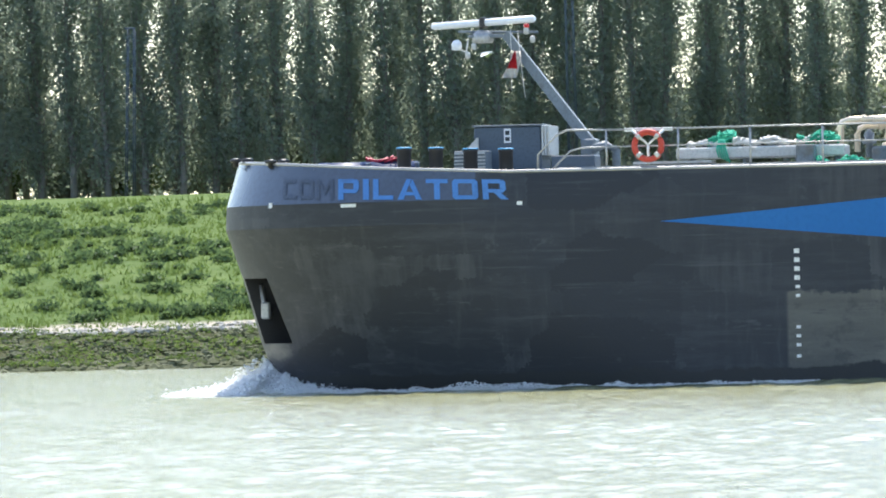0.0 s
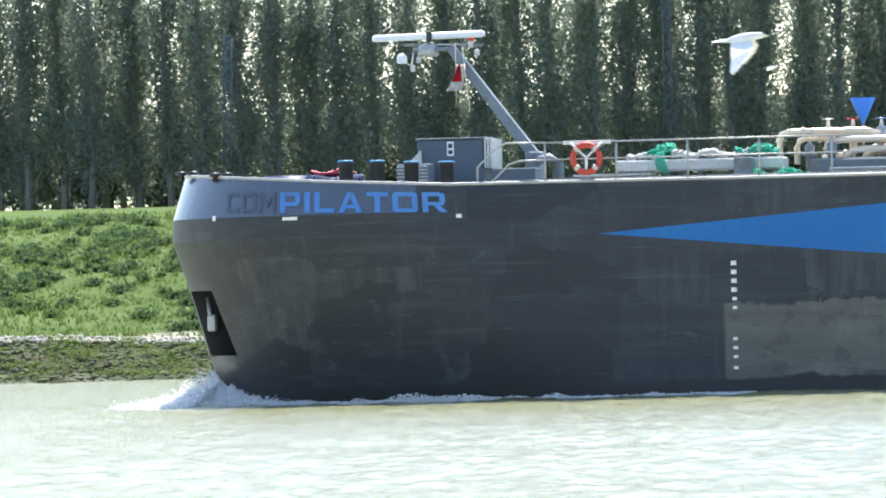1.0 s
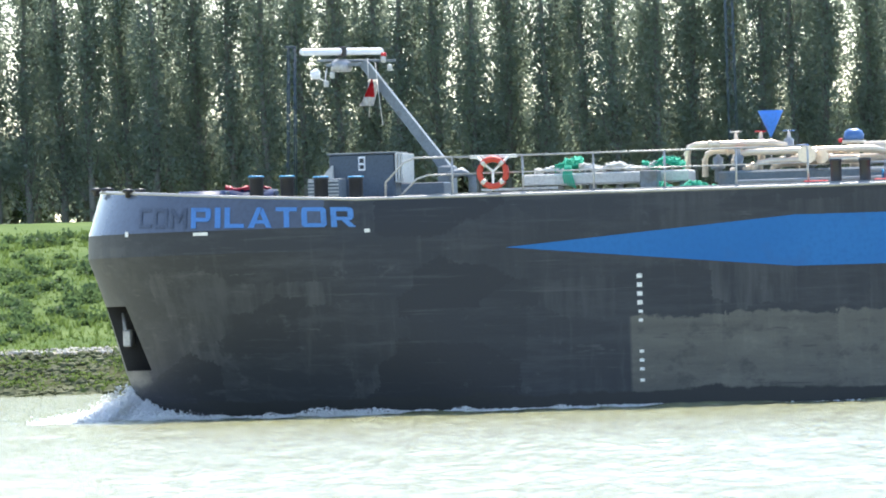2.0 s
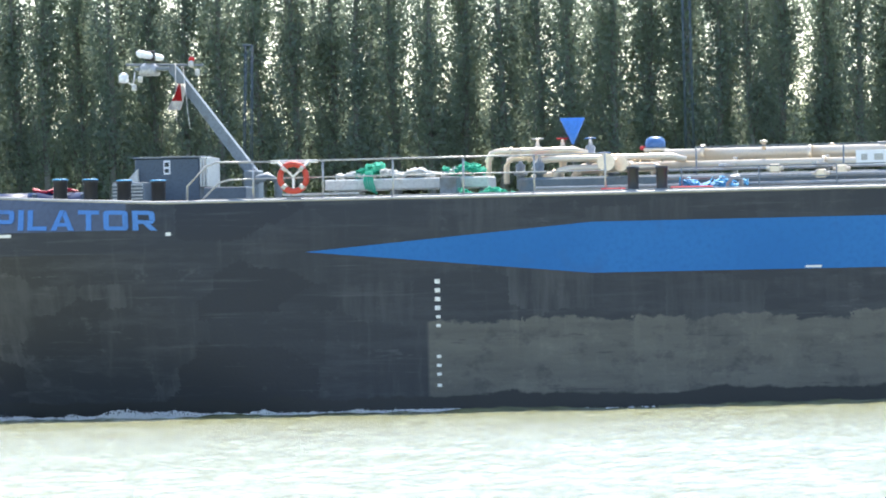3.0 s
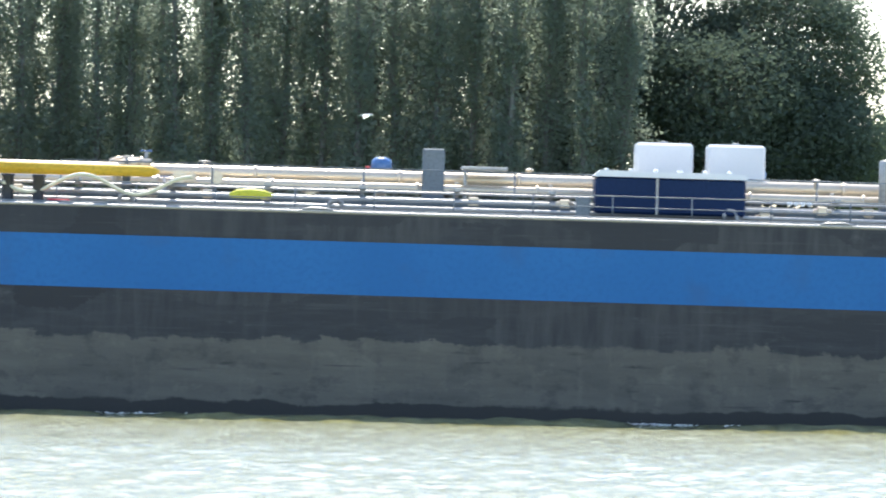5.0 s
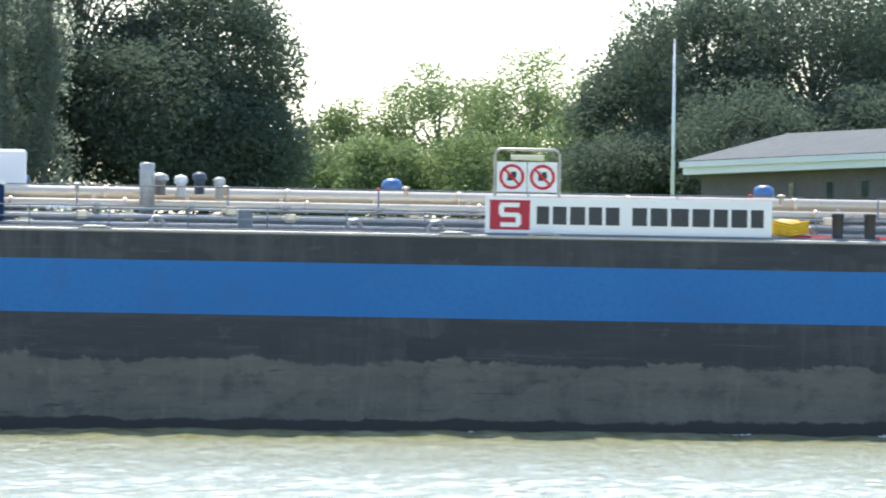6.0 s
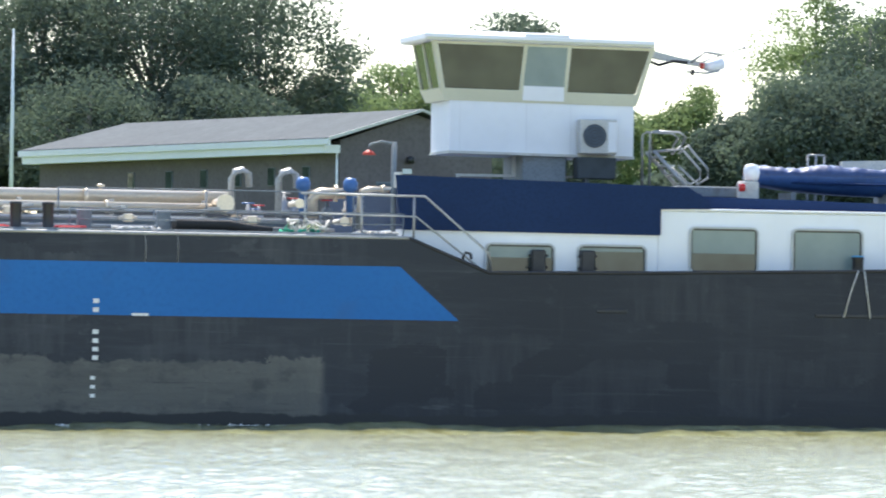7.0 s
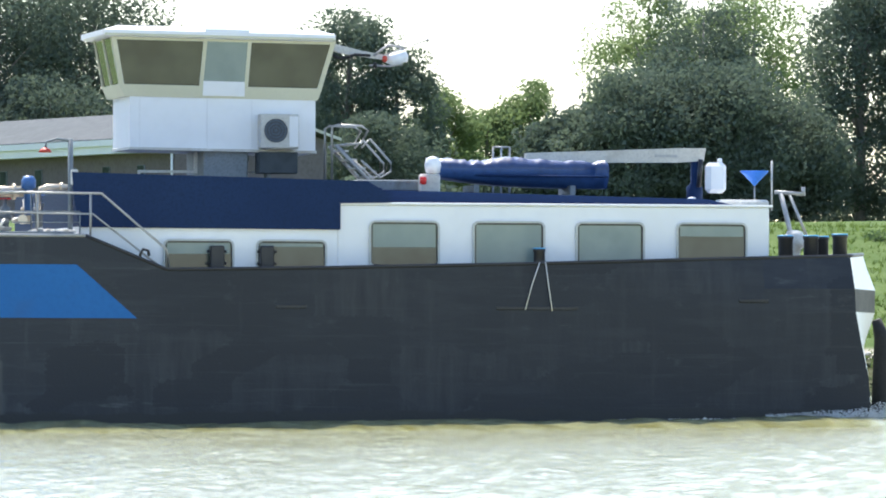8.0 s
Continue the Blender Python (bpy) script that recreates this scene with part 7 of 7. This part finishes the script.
def deck_clutter():
    """Ropes, a dark hose and drip trays left on the after deck."""
    rnd = random.Random(77)

    def pile(name, x0, x1, mt, label, turns, height):
        bm = bmesh.new()
        for k in range(turns):
            pts = [(x0 + (x1 - x0) * (i / 9) + rnd.uniform(-0.1, 0.1), 0.35 + 0.2 * math.sin(i * 2.1 + k) + rnd.uniform(-0.05, 0.05), 4.80 + height * rnd.random()) for i in range(10)]
            tube(bm, pts, 0.032, 5)
        part(name, bm, M[mt], ship, label)
    pile("mooring_rope", 83.85, 84.8, "rope", "white rope left on the deck edge", 5, 0.09)
    pile("mooring_rope", 87.6, 88.4, "green", "green rope left on the deck edge", 4, 0.10)
    pile("mooring_rope", 89.3, 90.2, "rope", "white rope left on the deck edge", 4, 0.1)
    pile("mooring_rope", 87.7, 88.6, "rope", "white rope bundle on the manifold", 4, 0.34)
    for dy in (0.5, 0.75, 1.0):
        part("dark_hose", tube(bmesh.new(), [(85.2, dy, 4.98), (86.4, dy, 4.98), (86.9, dy, 4.9), (87.4, dy - 0.1, 4.84)], 0.11, 10), M["rubber"], ship, "dark rubber hose on the deck")
    for x in (84.42, 85.15):
        part("hanging_line", tube(bmesh.new(), [(x, 0.1, 4.86), (x, -0.06, 4.8), (x + 0.04, -0.04, 4.4), (x + 0.02, -0.04, 4.1)], 0.007, 4), M["galv"], ship, "thin line hanging over the side")
    for x0, x1 in ((80.5, 81.35), (82.5, 83.15)):
        part("drip_tray", slab(x0, x1, 0.3, 0.8, 4.76, 4.90, 0.01), M["red"], ship, "red drip tray")


deck_clutter()

# ---- spray and wash ----


DROP = 0.09                       # how much lower the water stands at the bow than at mid length


def wash(name, x0, x1, height, width, seed, label, side=None, blobs=500, size=1.0):
    """Broken white water along the hull, in rigid clumps that sail with the vessel."""
    rnd = np.random.RandomState(seed)
    base = np.array([(1, 0, 0), (-1, 0, 0), (0, 1, 0), (0, -1, 0), (0, 0, 1), (0, 0, -1)], float)
    tri = np.array([(0, 2, 4), (2, 1, 4), (1, 3, 4), (3, 0, 4), (2, 0, 5), (1, 2, 5), (3, 1, 5), (0, 3, 5)])
    V, Fc = [], []
    for k in range(blobs):
        x = x0 + (x1 - x0) * rnd.uniform()
        hx = height(x)
        if hx <= 0:
            continue
        u = rnd.uniform() ** 1.5
        z = hx * (1 - u) * rnd.uniform(0.1, 1.05) + 0.0065 * x - 0.15 - DROP + 2 * DROP * x / 110
        y = side_y(max(x, 0.75), max(0.1, z)) - 0.05 - width * u * rnd.uniform(0.3, 1.0)
        s = size * rnd.uniform(0.015, 0.06) * (0.7 + hx)
        v = base * (1 + 0.35 * rnd.normal(size=(6, 1))) * s * np.array([1.5, 1.0, 0.8])
        V.append(v + (x, y, z))
        Fc.append(tri + 6 * len(Fc))
    me = bpy.data.meshes.new(name)
    me.from_pydata(np.concatenate(V).tolist(), [], np.concatenate(Fc).tolist())
    me.materials.append(M["foam"])
    me.polygons.foreach_set("use_smooth", [True] * len(me.polygons))
    aboard(tagged(new(name, me), label, "spray", kind="stuff"))


def bow_wave():
    """A fluffy mound of broken water pushed up round the stem."""
    xs, ys = np.arange(-3.0, 4.6, 0.05), np.arange(-0.6, 7.4, 0.09)
    line = [(x, side_y(x, 0.2)) for x in np.linspace(0.82, 5.5, 60)]
    lx, ly = np.array([p[0] for p in line]), np.array([p[1] for p in line])
    vs, keep, flecks = [], [], []
    rnd = np.random.RandomState(12)
    for x in xs:
        for y in ys:
            d = float(np.sqrt((lx - x) ** 2 + (ly - y) ** 2).min())
            along = 1.0 if x < 0.9 else math.exp(-(x - 0.9) / 0.9) * 0.85 + 0.15 * max(0.0, 1 - (x - 0.9) / 3.6)
            h = 0.82 * along * math.exp(-(d / (0.95 if x < 0.9 else 0.55)) ** 1.05)
            rough = noise.noise((x * 3.1, y * 3.1, 1.0)) + 0.7 * noise.noise((x * 8, y * 8, 2.0)) + 0.5 * noise.noise((x * 19, y * 19, 3.0))
            h *= 1 + 0.34 * rough
            vs.append((x, y, h + 0.0065 * x - 0.185 - DROP))
            keep.append(h > 0.035)
            if 0.05 < h and y < side_y(max(0.82, x), 0.2) + 0.3 and rnd.uniform() < 0.9:
                k = 2 + int(3 * h)
                flecks.append(np.array((x, y, h + 0.0065 * x - 0.185 - DROP)) + rnd.normal(size=(k, 3)) * (0.07, 0.07, 0.05 + 0.05 * h))
    n = len(ys)
    fs = []
    for i in range(len(xs) - 1):
        for j in range(n - 1):
            q = (i * n + j, (i + 1) * n + j, (i + 1) * n + j + 1, i * n + j + 1)
            if all(keep[k] for k in q) and vs[q[0]][1] < side_y(max(0.82, vs[q[0]][0]), 0.2) + 0.35:
                fs.append(q)
    me = bpy.data.meshes.new("bow_wave")
    me.from_pydata(vs, [], fs)
    me.materials.append(M["foam"])
    me.polygons.foreach_set("use_smooth", [True] * len(fs))
    aboard(tagged(new("bow_wave", me), "white bow wave breaking at the stem", "bow wave", kind="stuff"))
    aboard(tagged(new("bow_froth", leaf_mesh("bow_froth", np.concatenate(flecks), 0.085, rnd, M["foam"])), "frothy white broken water on the bow wave", "spray", kind="stuff"))


bow_wave()
wash("bow_spray", -2.2, 3.2, lambda x: 0.74 * math.exp(-((x - 0.6) / (1.15 if x < 0.6 else 0.6)) ** 2) + 0.24 * max(0, 1 - abs(x - 1.4) / 1.9), 1.5, 1, "drops of white spray thrown up at the stem", blobs=7500, size=0.36)
wash("hull_wash", 2.6, 14.5, lambda x: 0.09 + 0.17 * math.exp(-((x - 6.3) / 0.5) ** 2) + 0.11 * math.exp(-((x - 7.6) / 0.7) ** 2) + 0.16 * max(0, noise.noise((x * 1.7, 0.5, 2.0))), 0.35, 2, "thin line of white wash along the black hull", blobs=9000, size=0.5)
wash("hull_wash", 14.5, 108, lambda x: 0.07 * max(0, noise.noise((x * 0.35, 2.0, 0.0)) + 0.1), 0.5, 3, "thin line of white wash along the black hull", blobs=3800)
wash("stern_wash", 106.2, 111.5, lambda x: 0.1 + 0.24 * max(0, (x - 106) / 4), 1.4, 4, "white churned water at the stern", blobs=6000, size=0.35)


def wash_ridge():
    """The olive wave that runs along the side, with small steep crests, raised above the river's level."""
    bm = bmesh.new()
    grid = []
    xs = [-2.4 + 0.14 * i for i in range(int(113 / 0.14))]
    for x in xs:
        row = []
        for k in range(12):
            u = k / 11
            h = 0.10 * (0.7 + 0.9 * noise.noise((x * 0.35, u, 1.0))) + (0.12 * math.exp(-((x - 0.8) / 1.0) ** 2) if x < 4 else 0.0)
            z = h * math.sin(math.pi * min(1.0, 0.35 + 0.65 * u)) - 0.12 * u * u
            z += 0.06 * noise.noise((x * 1.1, u * 3, 4.0)) + 0.045 * noise.noise((x * 2.9, u * 5, 0.0))
            row.append(bm.verts.new((x, side_y(max(x, 0.9), 0.2) + 0.05 - 4.2 * u, z + 0.0065 * x - 0.175 - DROP + 2 * DROP * x / 110)))
        grid.append(row)
    for a, b in zip(grid, grid[1:]):
        for k in range(11):
            bm.faces.new((a[k], a[k + 1], b[k + 1], b[k])).smooth = True
    bmesh.ops.recalc_face_normals(bm, faces=bm.faces)
    # light through the wave is in its olive colour
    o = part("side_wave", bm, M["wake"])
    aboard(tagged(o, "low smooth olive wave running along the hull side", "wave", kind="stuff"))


wash_ridge()

# ---- gulls ----
FLYERS = []


def gull(rows, beats):
    g = empty("gull")
    bm = tube(bmesh.new(), [(-0.24, 0, 0.0), (-0.12, 0, 0.0), (0.05, 0, 0.01), (0.18, 0, 0.03), (0.26, 0, 0.03), (0.31, 0, 0.02)], [0.015, 0.06, 0.075, 0.05, 0.042, 0.008], 10)
    part("body", bm, M["feather"], g)
    bm = bmesh.new()
    prism(bm, [(-0.42, 0.0), (-0.2, -0.02), (-0.2, 0.02)], -0.07, 0.07)
    part("tail", bm, M["feather"], g)
    part("beak", tube(bmesh.new(), [(0.30, 0, 0.02), (0.36, 0, 0.01)], [0.014, 0.004], 6), M["cream"], g)
    wings = []
    for s in (-1, 1):
        bm = bmesh.new()
        out = [(0.13, 0.02), (0.16, 0.25), (0.09, 0.42), (-0.10, 0.66), (-0.14, 0.62), (-0.13, 0.40), (-0.15, 0.2), (-0.15, 0.02)]
        top = [bm.verts.new((x, s * y, 0.012 + 0.03 * math.sin(y * 5))) for x, y in out]
        low = [bm.verts.new((x, s * y, -0.004 + 0.03 * math.sin(y * 5))) for x, y in out]
        bm.faces.new(top), bm.faces.new(low[::-1])
        for i in range(8):
            bm.faces.new((top[i], low[i], low[(i + 1) % 8], top[(i + 1) % 8]))
        bmesh.ops.recalc_face_normals(bm, faces=bm.faces)
        wings.append((part("wing", bm, M["feather"], g), s))
    FLYERS.append((g, rows, wings, beats))
    return tagged(g, "white gull in flight with beating wings", "gull", "gulls")


def heading(x, y, z, dx, dz, bank=0):
    return pose(x, y, z, bank, -math.degrees(math.atan2(dz, dx)), 0)


gull([(0.0, heading(-28.2, 90, 5.0, 1, 0.1)), (0.4, heading(-23.0, 90, 5.25, 1, 0.15, 20)), (0.6, heading(-20.4, 90, 5.75, 1, 0.1, 15)), (0.8, heading(-17.8, 90, 5.6, 1, 0, 10)),
      (1.0, heading(-15.2, 90, 5.58, 1, 0.05, 10)), (1.2, heading(-12.7, 90, 5.9, 1, 0.15)), (4.0, heading(24.0, 92, 12, 1, 0.1)), (8.0, heading(76.0, 95, 20, 1, 0.1))], 3.75)
gull([(0.0, heading(-58, 300, 13.2, 1, 0)), (0.7, heading(-52, 300, 13.1, 1, 0)), (1.1, heading(-48.5, 300, 12.5, 1, 0)), (4.0, heading(-16.2, 300, 12.1, 1, 0)), (4.2, heading(-14.0, 300, 11.8, 1, 0)),
      (5.3, heading(4.9, 300, 11.45, 1, 0)), (5.9, heading(8.55, 300, 11.2, 1, 0)), (8.0, heading(22, 300, 11.5, 1, 0))], 3.0)


def motions():
    times = [i * 0.5 for i in range(17)]
    for ob, place in ABOARD:
        walk(ob, [(t, afloat(t) @ place) for t in times])
    for bar, seat in SCANNERS:
        walk(bar, [(k * 0.2, seat @ pose(0, 0, 0, 0, 0, -144.0 * (k * 0.2 - 1.15))) for k in range(41)])
    for bird, rows, wings, beats in FLYERS:
        walk(bird, rows)
        for wing, s in wings:
            walk(wing, [(k * 0.05, pose(0, 0, 0, s * (4 + 58 * math.cos(2 * math.pi * beats * (k * 0.05 - 0.9))), 0, 0)) for k in range(161)])


motions()
